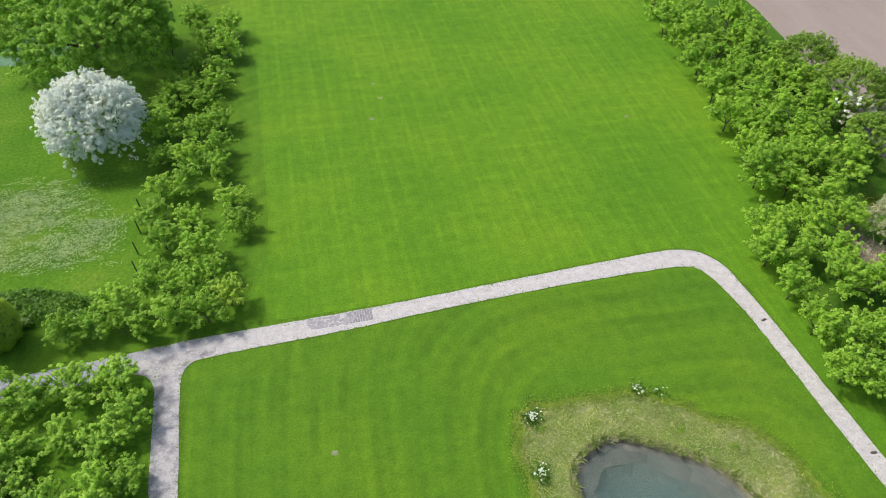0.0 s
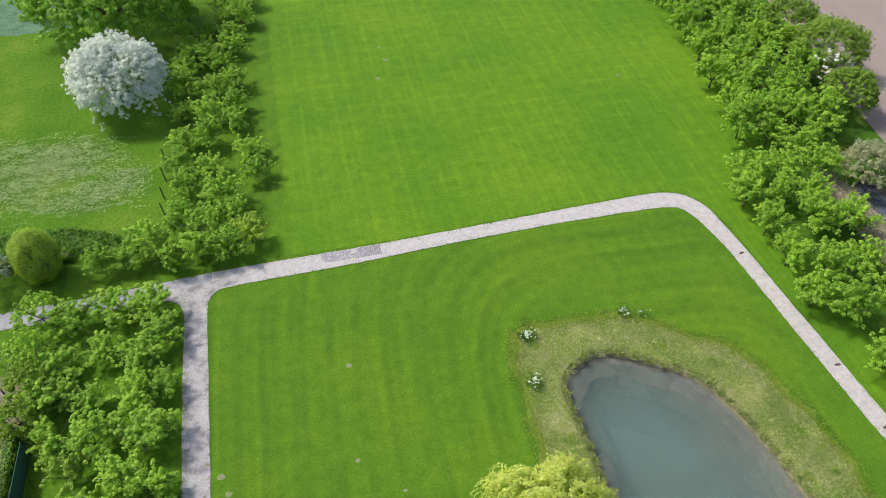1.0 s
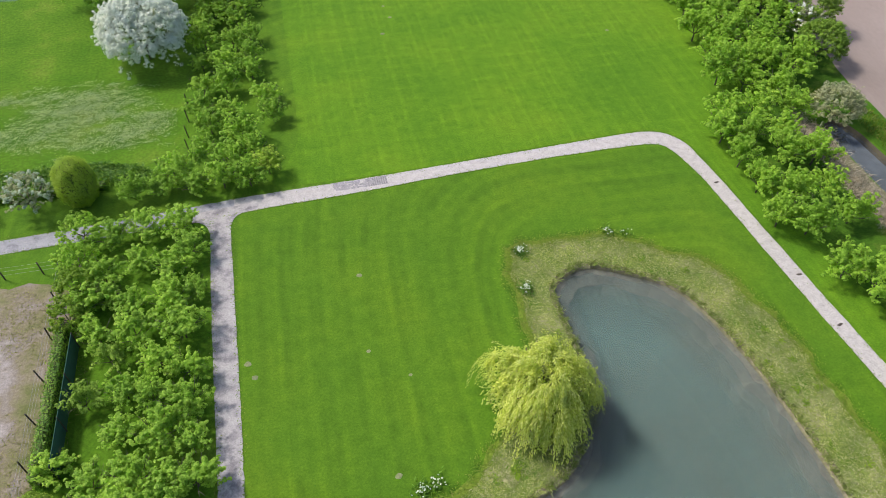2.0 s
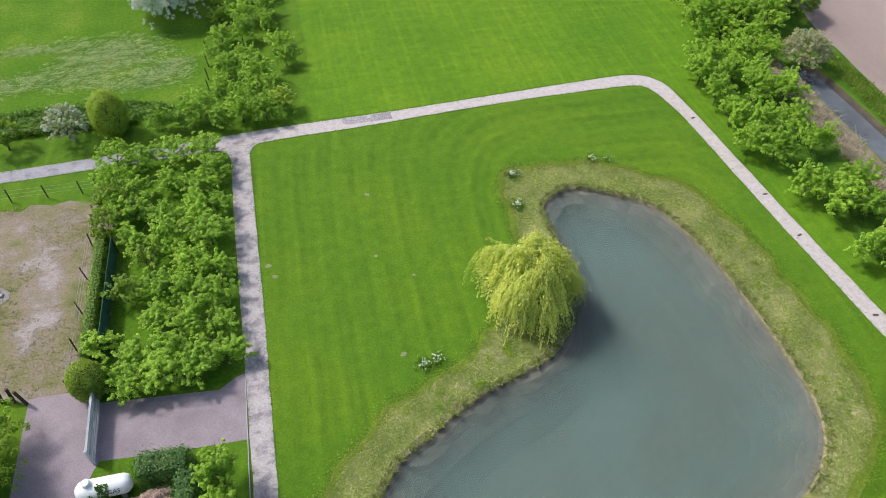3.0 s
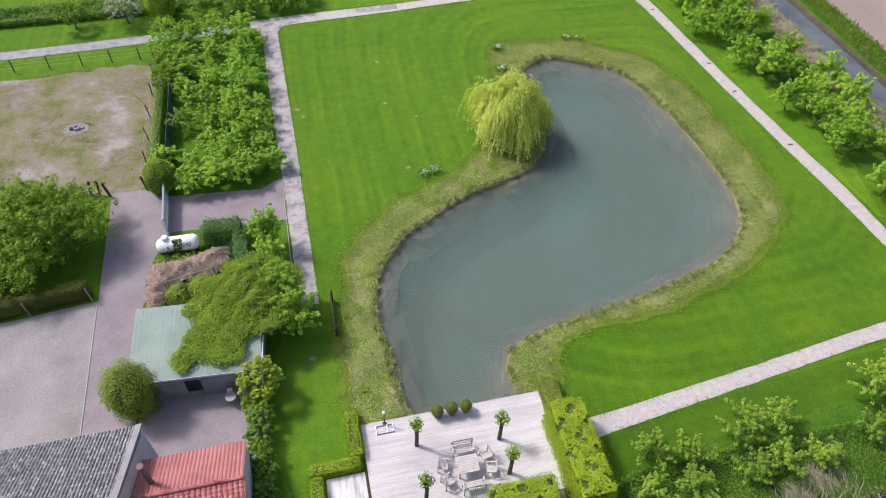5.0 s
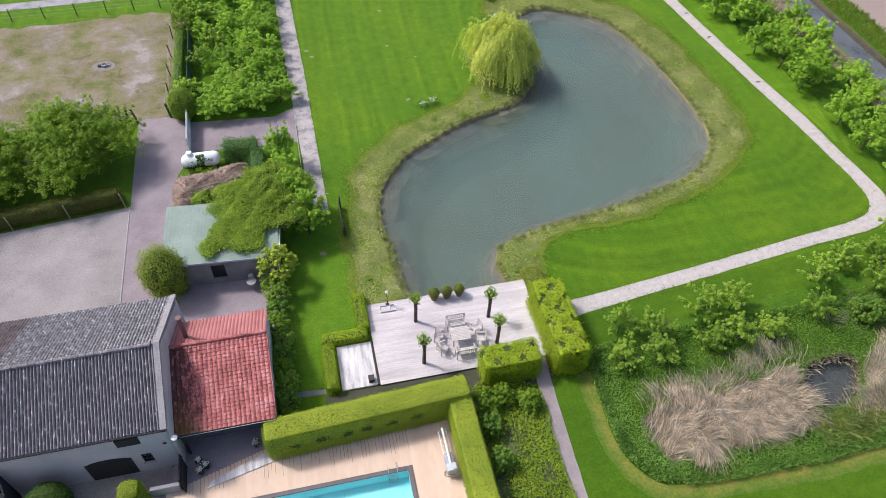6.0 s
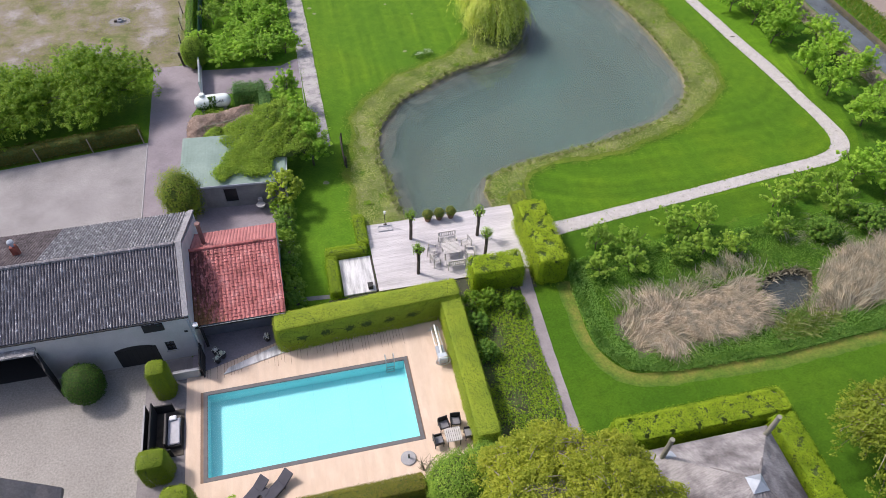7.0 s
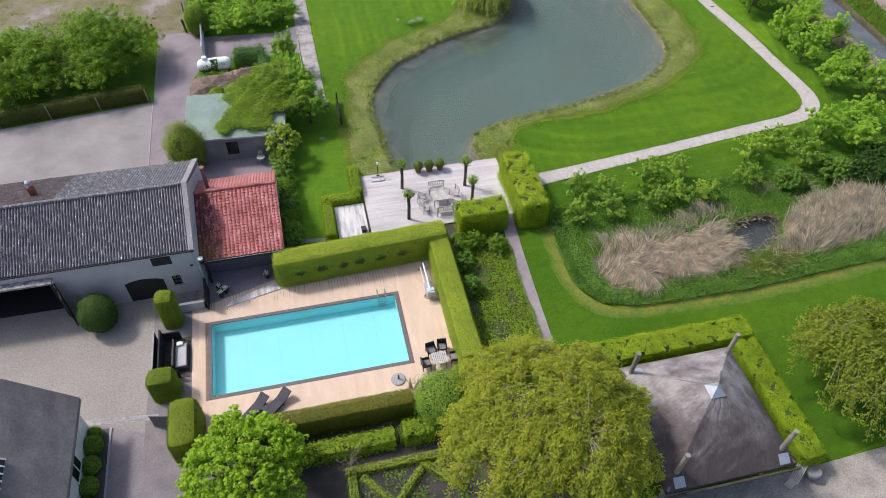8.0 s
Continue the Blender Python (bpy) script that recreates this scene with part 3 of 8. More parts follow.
def leaf_mesh(name, centres, normals, sizes, rng, width=0.34, along=None):
    """Many small pointed leaves as one mesh: a rhombus for each."""
    c = np.asarray(centres, float)
    n = normals / np.maximum(np.linalg.norm(normals, axis=1, keepdims=True), 1e-6)
    t = rng.normal(size=c.shape) if along is None else along + rng.normal(0, 0.15, c.shape)
    t -= n * np.sum(t * n, 1, keepdims=True)
    t /= np.maximum(np.linalg.norm(t, axis=1, keepdims=True), 1e-6)
    b = np.cross(n, t)
    s = np.asarray(sizes, float)[:, None]
    v = np.stack([c - t * s * 0.5, c + b * s * width + n * s * 0.05, c + t * s * 0.5, c - b * s * width + n * s * 0.05], 1).reshape(-1, 3)
    me = bpy.data.meshes.new(name)
    k = len(c)
    me.vertices.add(4 * k)
    me.vertices.foreach_set("co", v.ravel())
    me.loops.add(4 * k)
    me.loops.foreach_set("vertex_index", np.arange(4 * k))
    me.polygons.add(k)
    me.polygons.foreach_set("loop_start", np.arange(k) * 4)
    me.update(calc_edges=True)
    return me


def leaves(name, me, material, parent, label=""):
    if not me.materials:
        me.materials.append(material)
    ob = new(name, me)
    ob.parent = parent
    return tagged(ob, label=label)


# ---- plants ----
def branch_work(rng, bm, height, spread, limbs, thick):
    """A trunk with limbs that fork once; returns the tips."""
    fork = Vector((rng.normal(0, 0.06), rng.normal(0, 0.06), height * 0.22))
    rod(bm, (0, 0, -0.08), fork, thick, thick * 0.75, 8)
    tips = []
    for i in range(limbs):
        a = i * 2 * math.pi / limbs + rng.uniform(-0.4, 0.4)
        mid = fork + Vector((math.cos(a) * spread * 0.48, math.sin(a) * spread * 0.48, height * rng.uniform(0.14, 0.26)))
        rod(bm, fork, mid, thick * 0.55, thick * 0.35, 6)
        for k in range(2):
            b = a + rng.uniform(-0.6, 0.6)
            tip = mid + Vector((math.cos(b) * spread * 0.42, math.sin(b) * spread * 0.42, height * rng.uniform(0.12, 0.34)))
            rod(bm, mid, tip, thick * 0.34, thick * 0.12, 5)
            tips.append(tip)
    return tips


def clumped(rng, centres, ways, radius, per, leaf, up=0.75):
    """Leaves set on the outside of small round clumps, mostly on their upper and outer sides."""
    k = len(centres)
    d = rng.normal(size=(k, per, 3)) + ways[:, None, :] * 0.35 + np.array([0, 0, 0.45])
    d /= np.linalg.norm(d, axis=2, keepdims=True)
    r = (radius * rng.uniform(0.75, 1.25, k))[:, None, None] * rng.uniform(0.72, 1.08, (k, per, 1))
    c = centres[:, None, :] + d * r * np.array([1.0, 1.0, 0.85])
    n = d * 0.9 + np.array([0, 0, up]) + rng.normal(0, 0.22, d.shape)
    return c.reshape(-1, 3), n.reshape(-1, 3), leaf * rng.uniform(0.75, 1.25, k * per)


def shoot_crown(rng, spread, low, high, shoots, per, leaf, droop=0.0):
    """Long curving shoots hung with dense leaf clumps, fanning out from the middle, with dark gaps between them."""
    beads = 6
    a = rng.uniform(0, 2 * math.pi, shoots)
    q = np.sqrt(rng.uniform(0.0, 1, shoots))
    lobes = 1 + 0.16 * np.sin(a * 3 + rng.uniform(0, 6)) + 0.12 * np.sin(a * 5 + rng.uniform(0, 6))
    top = np.sqrt(np.clip(1 - (q * 0.9) ** 2, 0.05, 1))
    end = np.stack([np.cos(a) * q * spread * lobes, np.sin(a) * q * spread * lobes, low + (high - low) * top * rng.uniform(0.62, 1.05, shoots)], 1)
    turn = a + rng.normal(0, 0.5, shoots)
    start = np.stack([np.cos(turn) * q * spread * 0.38, np.sin(turn) * q * spread * 0.38, low + (high - low) * rng.uniform(0.28, 0.55, shoots) * (0.4 + 0.6 * top)], 1)
    mid = (start + end) / 2 + rng.normal(0, 0.13 * spread, (shoots, 3)) + np.array([0, 0, 0.12 * spread - droop * 0.5])
    u = (np.linspace(0.22, 1.0, beads)[None, :] + rng.normal(0, 0.05, (shoots, beads)))[:, :, None]
    c = start[:, None] * (1 - u) ** 2 + mid[:, None] * 2 * u * (1 - u) + end[:, None] * u ** 2 + rng.normal(0, 0.05 * spread, (shoots, beads, 3))
    way = np.repeat((end - start) / np.maximum(np.linalg.norm(end - start, axis=1, keepdims=True), 1e-6), beads, 0)
    size = (0.085 + 0.05 * spread) * (1.15 - 0.4 * np.tile(np.linspace(0, 1, beads), shoots))
    return clumped(rng, c.reshape(-1, 3), way, size, max(6, per // beads), leaf)


def dome_crown(rng, spread, low, high, shoots, per, leaf, droop=0.0):
    """Leaf clumps over a lumpy dome, dense outside and open within."""
    d = rng.normal(size=(shoots, 3))
    d[:, 2] = np.abs(d[:, 2]) * 1.0 - 0.25 * rng.uniform(0, 1, shoots)
    d /= np.linalg.norm(d, axis=1, keepdims=True)
    ph = rng.uniform(0, 6, 3)
    lump = 1 + 0.10 * np.sin(d[:, 0] * 5 + ph[0]) * np.sin(d[:, 1] * 5 + ph[1]) + 0.07 * np.sin(d[:, 0] * 11 + ph[2]) * np.cos(d[:, 1] * 10)
    rho = lump * rng.uniform(0.5, 1.0, shoots) ** 0.4
    zc = low + (high - low) * 0.40
    base = np.stack([d[:, 0] * spread * rho, d[:, 1] * spread * rho, zc + np.where(d[:, 2] > 0, d[:, 2] * (high - zc), d[:, 2] * (zc - low) * 2.0) * rho], 1)
    way = d + np.array([0, 0, 0.35 - droop]) + rng.normal(0, 0.3, d.shape)
    way /= np.linalg.norm(way, axis=1, keepdims=True)
    length = rng.uniform(0.2, 0.75, shoots) * (0.35 + 0.09 * spread)
    c = np.concatenate([base, base + way * length[:, None]])
    return clumped(rng, c, np.concatenate([d, d]), np.repeat([0.12 + 0.028 * spread, 0.09 + 0.02 * spread], shoots), max(4, per // 2), leaf, 0.55)


def tree_maker(name, seed, height, spread, low, limbs, thick, shoots, per, leaf, leaf_mat, label, category, group="", droop=0.0, bark=None, width=0.34, dome=False):
    rng = np.random.default_rng(seed)
    tree = thing(name, (0, 0, -200), label, category, group)
    bm = bmesh.new()
    branch_work(rng, bm, height, spread, limbs, thick)
    part("trunk", bm, bark or BARK, tree, smooth=True)
    c, n, s = (dome_crown if dome else shoot_crown)(rng, spread, low, height, shoots, per, leaf, droop)
    leaves("crown", leaf_mesh(name + "_crown", c, n, s, rng, width), leaf_mat, tree)
    return tree


def feathered_tree(name, seed, x, y, height, spread, low, twigs, per, leaf, leaf_mat, label, bark, holes=0.55, hang=0.5):
    """An old spreading tree: limbs that fork into long arching twigs with hanging sprays, and gaps between them."""
    rng = np.random.default_rng(seed)
    t = thing(name, (x, y, 0), label, "tree")
    trunk, boughs = bmesh.new(), bmesh.new()
    fork = Vector((0.1, 0.0, height * 0.28))
    rod(trunk, (0, 0, -0.1), fork, 0.34, 0.26, 9)
    zc = low + (height - low) * 0.32
    heads = []
    for i in range(13):
        a, q = i * 2.4 + rng.uniform(-0.3, 0.3), 0.25 + 0.5 * ((i * 0.618) % 1)
        tip = Vector((math.cos(a) * spread * q, math.sin(a) * spread * q, zc + (height - zc) * (0.93 - 0.62 * q * q)))
        mid = fork.lerp(tip, 0.5) + Vector((rng.normal(0, 0.3), rng.normal(0, 0.3), 0.35))
        rod(trunk, fork, mid, 0.15, 0.11, 6)
        rod(trunk, mid, tip, 0.11, 0.055, 6)
        heads.append(np.array(tip))
    heads = np.array(heads)
    ph = rng.uniform(0, 6, 4)
    cs, al, ns = [], [], []
    for k in range(twigs):
        a, q = rng.uniform(0, 2 * math.pi), math.sqrt(rng.uniform(0.0, 1))
        ex, ey = math.cos(a) * q, math.sin(a) * q
        gap = math.sin(ex * 6 + ph[0]) * math.sin(ey * 6 + ph[1]) + 0.5 * math.sin(ex * 13 + ph[2]) * math.sin(ey * 12 + ph[3])
        if gap < -holes:
            continue
        lobes = 1 + 0.07 * math.sin(4 * a + ph[0]) + 0.05 * math.sin(9 * a + ph[1])
        drop = rng.uniform(0, 1) ** 2 * 1.4
        end = np.array([ex * spread * lobes, ey * spread * lobes, zc + (height - zc) * math.sqrt(max(0.02, 1 - (q * 0.97) ** 2)) * (0.93 + 0.09 * gap) - drop])
        start = heads[np.argsort(np.sum((heads - end) ** 2, 1))[int(rng.integers(0, 3))]]
        start = start + (end - start) * rng.uniform(0.0, 0.45)
        m = (start + end) / 2 + np.array([0, 0, 0.28 * np.linalg.norm(end - start)]) + rng.normal(0, 0.12, 3)
        u = np.linspace(0, 1, 5)[:, None]
        line = start * (1 - u) ** 2 + m * 2 * u * (1 - u) + end * u ** 2
        if k % 2 == 0:
            for p0, p1, r0 in zip(line, line[1:], (0.036, 0.03, 0.024, 0.016)):
                rod(boughs, p0, p1, r0, r0 * 0.8, 4)
        v = np.linspace(0.4, 1.03, 5)[:, None] + rng.normal(0, 0.05, (5, 1))
        on = start * (1 - v) ** 2 + m * 2 * v * (1 - v) + end * v ** 2 + rng.normal(0, 0.14, (5, 3))
        w = a + rng.normal(0, 0.8)
        out = np.array([math.cos(w), math.sin(w), 0.0])
        k5 = per // 5
        d = rng.normal(size=(5, k5, 3)) + np.array([0, 0, 0.3]) + out * 0.3 * q
        d /= np.linalg.norm(d, axis=2, keepdims=True)
        r5 = rng.uniform(0.16, 0.34, (5, 1, 1)) * rng.uniform(0.6, 1.05, (5, k5, 1))
        lob = d * r5 * np.array([1.0, 1.0, 0.8]) + (out * 0.25 + np.array([0, 0, -hang * 0.5])) * rng.uniform(0, 0.5, (5, k5, 1))
        cs.append((on[:, None, :] + lob).reshape(-1, 3))
        al.append(np.tile(out * 0.6 + np.array([0, 0, -hang]), (5 * k5, 1)))
        ns.append((d * 0.8 + np.array([0, 0, 0.5])).reshape(-1, 3))
    part("trunk", trunk, bark, t, smooth=True)
    part("bough", boughs, bark, t, "bare pale arching twigs", kind="stuff")
    c, al, ns = np.concatenate(cs), np.concatenate(al), np.concatenate(ns)
    leaves("crown", leaf_mesh(name + "_crown", c, ns + rng.normal(0, 0.2, c.shape), leaf * rng.uniform(0.75, 1.25, len(c)), rng, 0.3, al), leaf_mat, t)
    return t


def big_tree(name, seed, x, y, height, spread, low, thick, shoots, per, leaf, mat, label, bark=None, droop=0.2, width=0.34, limbs=7, group="", category="tree", dome=True):
    t = tree_maker(name, seed, height, spread, low, limbs, thick, shoots, per, leaf, mat, label, category, group, droop, bark, width, dome)
    t.matrix_basis = pose(x, y, 0, 0, 0, seed * 37 % 360)
    return t


def planted(kinds, spots, rng, sizes=(0.85, 1.15), label="", group="", tall=1.0):
    """Copies of the kinds of tree at the plan spots, each turned and sized a little apart."""
    for i, (x, y) in enumerate(spots):
        t = copy_thing(kinds[i % len(kinds)], pose(x, y, 0, 0, 0, rng.uniform(0, 360)))
        k = rng.uniform(*sizes)
        t.scale = (k * rng.uniform(0.93, 1.07), k * rng.uniform(0.93, 1.07), k * rng.uniform(0.92, 1.08) * tall)
        if label:
            t["label"] = label
        if group:
            t["group"] = group


def away(tree):
    """Takes away a pattern tree once its copies stand."""
    for o in list(tree.children_recursive) + [tree]:
        bpy.data.objects.remove(o)


def clad_box(rng, x0, y0, x1, y1, z1, per, leaf, z0=0.0, bulge=0.04, faces="tnesw"):
    """Leaf places on the faces of a clipped block."""
    cs, ns = [], []
    for f in faces:
        if f == "t":
            k = int((x1 - x0) * (y1 - y0) * per)
            p = np.stack([rng.uniform(x0, x1, k), rng.uniform(y0, y1, k), np.full(k, z1)], 1)
            n = (0, 0, 1)
        elif f in "ns":
            k = int((x1 - x0) * (z1 - z0) * per)
            p = np.stack([rng.uniform(x0, x1, k), np.full(k, y1 if f == "n" else y0), rng.uniform(z0, z1, k)], 1)
            n = (0, 1 if f == "n" else -1, 0.05)
        else:
            k = int((y1 - y0) * (z1 - z0) * per)
            p = np.stack([np.full(k, x1 if f == "e" else x0), rng.uniform(y0, y1, k), rng.uniform(z0, z1, k)], 1)
            n = (1 if f == "e" else -1, 0, 0.05)
        wave = 0.5 * np.sin(p[:, 0] * 2.1 + p[:, 2] * 3.0) * np.sin(p[:, 1] * 1.7 + 1.0)
        p = p + np.array(n) * (rng.normal(0, bulge, k) + wave * bulge * 0.8)[:, None]
        cs.append(p)
        ns.append(np.array(n) + np.array([0, 0, 0.12]) + rng.normal(0, 0.33, (k, 3)))
    c, n = np.concatenate(cs), np.concatenate(ns)
    return c, n, leaf * rng.uniform(0.7, 1.3, len(c))


def softened(c, n, hx, hy, high, r):
    """Rounds the upper and upright edges of a clad block by the radius r."""
    inner = np.stack([np.clip(c[:, 0], r - hx, hx - r), np.clip(c[:, 1], r - hy, hy - r), np.minimum(c[:, 2], high - r)], 1)
    d = c - inner
    far = np.abs(d).max(1, keepdims=True)
    d = d / np.maximum(np.linalg.norm(d, axis=1, keepdims=True), 1e-6)
    return inner + d * far, n + d * 0.8


def hedge(name, seed, x0, y0, x1, y1, high, leaf_mat, label, category="hedge", group="", leaf=0.11, per=300, bulge=0.045, bottom=0.0, gaps=0.0, hollows=(), soft=0.25):
    """A clipped hedge block between two plan corners; gaps thins its top in patches, hollows are (along, height, radius) on its south face."""
    rng = np.random.default_rng(seed)
    cx, cy = (x0 + x1) / 2, (y0 + y1) / 2
    h = thing(name, (cx, cy, 0), label, category, group)
    hx, hy = (x1 - x0) / 2, (y1 - y0) / 2
    soft = min(soft, 0.8 * hx, 0.8 * hy, 0.6 * high)
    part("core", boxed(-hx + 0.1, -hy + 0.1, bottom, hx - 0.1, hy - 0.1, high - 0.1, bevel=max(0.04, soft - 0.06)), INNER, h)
    c, n, s = clad_box(rng, -hx, -hy, hx, hy, high, per, leaf, bottom, bulge)
    c, n = softened(c, n, hx, hy, high, soft)
    keep = np.ones(len(c), bool)
    if gaps:
        holes = np.sin(c[:, 0] * 4.1 + seed) * np.sin(c[:, 1] * 3.7) + 0.6 * np.sin(c[:, 0] * 7.9) * np.sin(c[:, 1] * 8.3 + seed)
        keep &= (c[:, 2] < high - 0.3) | (holes + rng.normal(0, 0.2, len(c)) > gaps - 1.1)
    for x, z, r in hollows:
        keep &= (c[:, 1] > -hy + 0.2) | (((c[:, 0] - x) / 1.25) ** 2 + (c[:, 2] - z) ** 2 > r * r * rng.uniform(0.35, 1.5, len(c)))
    leaves("foliage", leaf_mesh(name, c[keep], n[keep], s[keep], rng, 0.36), leaf_mat, h)
    return h


def ball(name, seed, x, y, z, r, leaf_mat, label, category, group="", squash=1.0, leaf=0.10, per=330, ragged=0.05):
    """A clipped round shrub."""
    rng = np.random.default_rng(seed)
    b = thing(name, (x, y, z), label, category, group)
    bm = bmesh.new()
    bmesh.ops.create_icosphere(bm, subdivisions=3, radius=r * 0.94)
    for v in bm.verts:
        v.co.z = max(v.co.z * squash + r * squash, 0.0)
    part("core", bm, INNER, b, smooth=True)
    k = int(4 * math.pi * r * r * per)
    d = rng.normal(size=(k, 3))
    d /= np.linalg.norm(d, axis=1, keepdims=True)
    lump = 1 + ragged * np.sin(d[:, 0] * 7 + seed) * np.sin(d[:, 1] * 6) * np.cos(d[:, 2] * 5)
    c = d * (r * (lump + rng.normal(0, ragged * 0.6, k)))[:, None]
    c[:, 2] = np.maximum(c[:, 2] * squash + r * squash, 0.02)
    leaves("foliage", leaf_mesh(name, c, d + np.array([0, 0, 0.4]) + rng.normal(0, 0.35, d.shape), leaf * rng.uniform(0.7, 1.3, k), rng, 0.36), leaf_mat, b)
    return b


def blades(name, pts, height, width, lean, material, rng, label, category, z=0.0, comb=None, rise=0.9):
    """Grass or reed blades as one mesh: a bent strip for each."""
    k = len(pts)
    a = rng.uniform(0, 2 * math.pi, k)
    if comb is not None:
        a = comb + 0.6 * np.sin(pts[:, 0] * 0.9) + 0.5 * np.sin(pts[:, 1] * 1.3 + 1) + rng.normal(0, 0.85, k)
    h = height * rng.uniform(0.5, 1.3, k)
    l = np.stack([np.cos(a), np.sin(a)], 1) * (rng.uniform(0.1, 1.0, k) * lean * h)[:, None]
    side = np.stack([-np.sin(a), np.cos(a)], 1) * (width * rng.uniform(0.6, 1.4, k))[:, None]
    zz = np.full(k, z)
    v = np.stack([np.c_[pts - side, zz], np.c_[pts + side, zz], np.c_[pts + l * 0.45 + side * 0.7, zz + h * rise * 0.7], np.c_[pts + l, zz + h * rise]], 1).reshape(-1, 3)
    f = (np.arange(k)[:, None] * 4 + np.array([0, 1, 2, 3])).tolist()
    me = bpy.data.meshes.new(name)
    me.from_pydata(v.tolist(), [], f)
    me.materials.append(material)
    return tagged(new(name, me), label, category, kind="stuff")


def tufts(name, pts, size, z, material, rng, label, category, width=0.14, rise=0.05, way=None):
    """Low leaning grass as one mesh: short pointed blades that lie over, mostly facing up."""
    k = len(pts)
    c = np.c_[pts, z + rng.uniform(0, 1, k) * rise]
    along = None if way is None else np.tile(way, (k, 1)) + rng.normal(0, 0.5, (k, 3))
    me = leaf_mesh(name, c, rng.normal(0, 0.2, (k, 3)) + np.array([0, 0, 1.0]), size * rng.uniform(0.6, 1.5, k), rng, width, along)
    me.materials.append(material)
    return tagged(new(name, me), label, category, kind="stuff")


# ---- ground, pond, ditches ----
rng = np.random.default_rng(11)
POND = curve_through([(12.7, 16.2), (14.3, 17.3), (16, 17.4), (18.9, 15.9), (21.2, 13.9), (22.8, 9), (23.5, 4.1), (23.7, -0.2), (23.5, -4.1), (22.4, -6.6),
                      (20.1, -8.7), (17.4, -9.8), (12.7, -11.1), (9.4, -11.6), (6.2, -12.2), (3.8, -12.8), (2.5, -13.4), (1.9, -14.8), (1.6, -17.4), (-3.6, -17.4),
                      (-4.7, -14.4), (-4.8, -12), (-5.1, -10), (-5, -7.9), (-4.5, -5.8), (-3.4, -4.2), (-1.9, -2.3), (-0.1, -1.3), (1.8, -0.1), (4.3, 1.1),
                      (6.6, 1.8), (8.7, 2.6), (10.3, 4), (11.6, 6.5), (12.5, 8.8), (12.6, 11.6), (12.5, 14.1)])
POND_RIM = rough_line(widened(POND, 0.46), rng, 0.06)
BANK = curve_through([(-8.2, -16.2), (-7.9, -10), (-7.0, -6), (-6.3, -3.4), (-4.4, -0.8), (-2.1, 1.2), (0.7, 2.6), (4.2, 4.4), (6.5, 6.6), (9, 10), (9.6, 14), (9.4, 17),
                      (10.1, 19.4), (11.5, 20.5), (17.1, 20.5), (20.5, 19.2), (24.3, 16.1), (25.9, 12.3), (27.1, 7.3), (27.4, 2.2), (27.3, -2.9), (26.2, -6.1),
                      (24.1, -8.6), (20.7, -10.6), (15.2, -12.3), (9.2, -13.2), (6.1, -13.9), (5.2, -15.9), (4.4, -17.6), (2.5, -18.2), (-4.5, -18.2), (-7.6, -17.6)])
DITCH = straight_through([(42.5, 28.2), (42.8, 29.0), (43.6, 29.3), (44.3, 28.6), (44.6, 27.2), (44.9, 22), (45.1, 14), (45.2, 0), (45.2, -118), (44.7, -119), (43.7, -119.4), (43.0, -119), (42.8, -118), (42.8, 0), (42.7, 14), (42.5, 22)], 1.0)
REED_POOL = curve_through([(18.3, -27.4), (19.8, -26.8), (21.8, -27.0), (21.5, -28.2), (20.3, -29.6), (18.4, -30.0), (17.6, -28.8)], True, 0.4)
POOL_X0, POOL_X1, POOL_Y0, POOL_Y1 = -18.55, -6.85, -33.56, -28.42


def rect(x0, y0, x1, y1):
    return np.array([(x0, y0), (x1, y0), (x1, y1), (x0, y1)], float)


def wavy(loop, by):
    """A plan line that wanders in and out a little."""
    i = np.arange(len(loop))
    s = (np.sin(i * 0.33) + np.sin(i * 0.71 + 1.0) + np.sin(i * 1.57 + 2.0)) / 3
    t = np.roll(loop, -1, 0) - np.roll(loop, 1, 0)
    t /= np.maximum(np.linalg.norm(t, axis=1, keepdims=True), 1e-6)
    return loop + np.stack([t[:, 1], -t[:, 0]], 1) * (s * by)[:, None]


DITCH_RIM, REED_RIM = widened(DITCH, 0.38), widened(REED_POOL, 0.12)
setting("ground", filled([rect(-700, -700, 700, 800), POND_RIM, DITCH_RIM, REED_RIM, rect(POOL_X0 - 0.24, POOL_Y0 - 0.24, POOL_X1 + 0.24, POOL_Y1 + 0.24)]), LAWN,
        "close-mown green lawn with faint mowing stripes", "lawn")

bm = bmesh.new()
skirt(bm, [(POND_RIM, 0.0), (rough_line(widened(POND, 0.2), rng, 0.05), -0.12), (POND, -0.27)])
setting("pond_edge", bm, BANK_SOIL, "low eroded earth edge of the pond", "bank")
bm = bmesh.new()
rings = skirt(bm, [(POND, -0.27), (wavy(widened(POND, -0.4), 0.25), -0.42), (wavy(widened(POND, -0.9), 0.4), -0.72), (widened(widened(POND, -1.0), -0.7), -1.5), (widened(widened(POND, -1.3), -1.6), -3.6)])
for ring in rings[1:4]:
    for v in ring:
        v.co.z += rng.normal(0, 0.05)
bmesh.ops.triangle_fill(bm, use_beauty=True, edges=[bm.edges.get((rings[-1][i], rings[-1][(i + 1) % len(POND)])) for i in range(len(POND))])
setting("pond_bed", bm, POND_BED, "brown silty bed of the pond", "pond bed")
for z in (-0.38, -0.75, -1.2, -1.8, -2.5, -3.3):
    silt = setting("pond_silt", filled([POND], z), MURK, "cloudy green silt in the pond water", "water")
    silt.visible_shadow = False
water = setting("pond_water", filled([widened(POND, 0.08)], -0.22), WATER, "still grey-green pond water reflecting pale sky", "water")
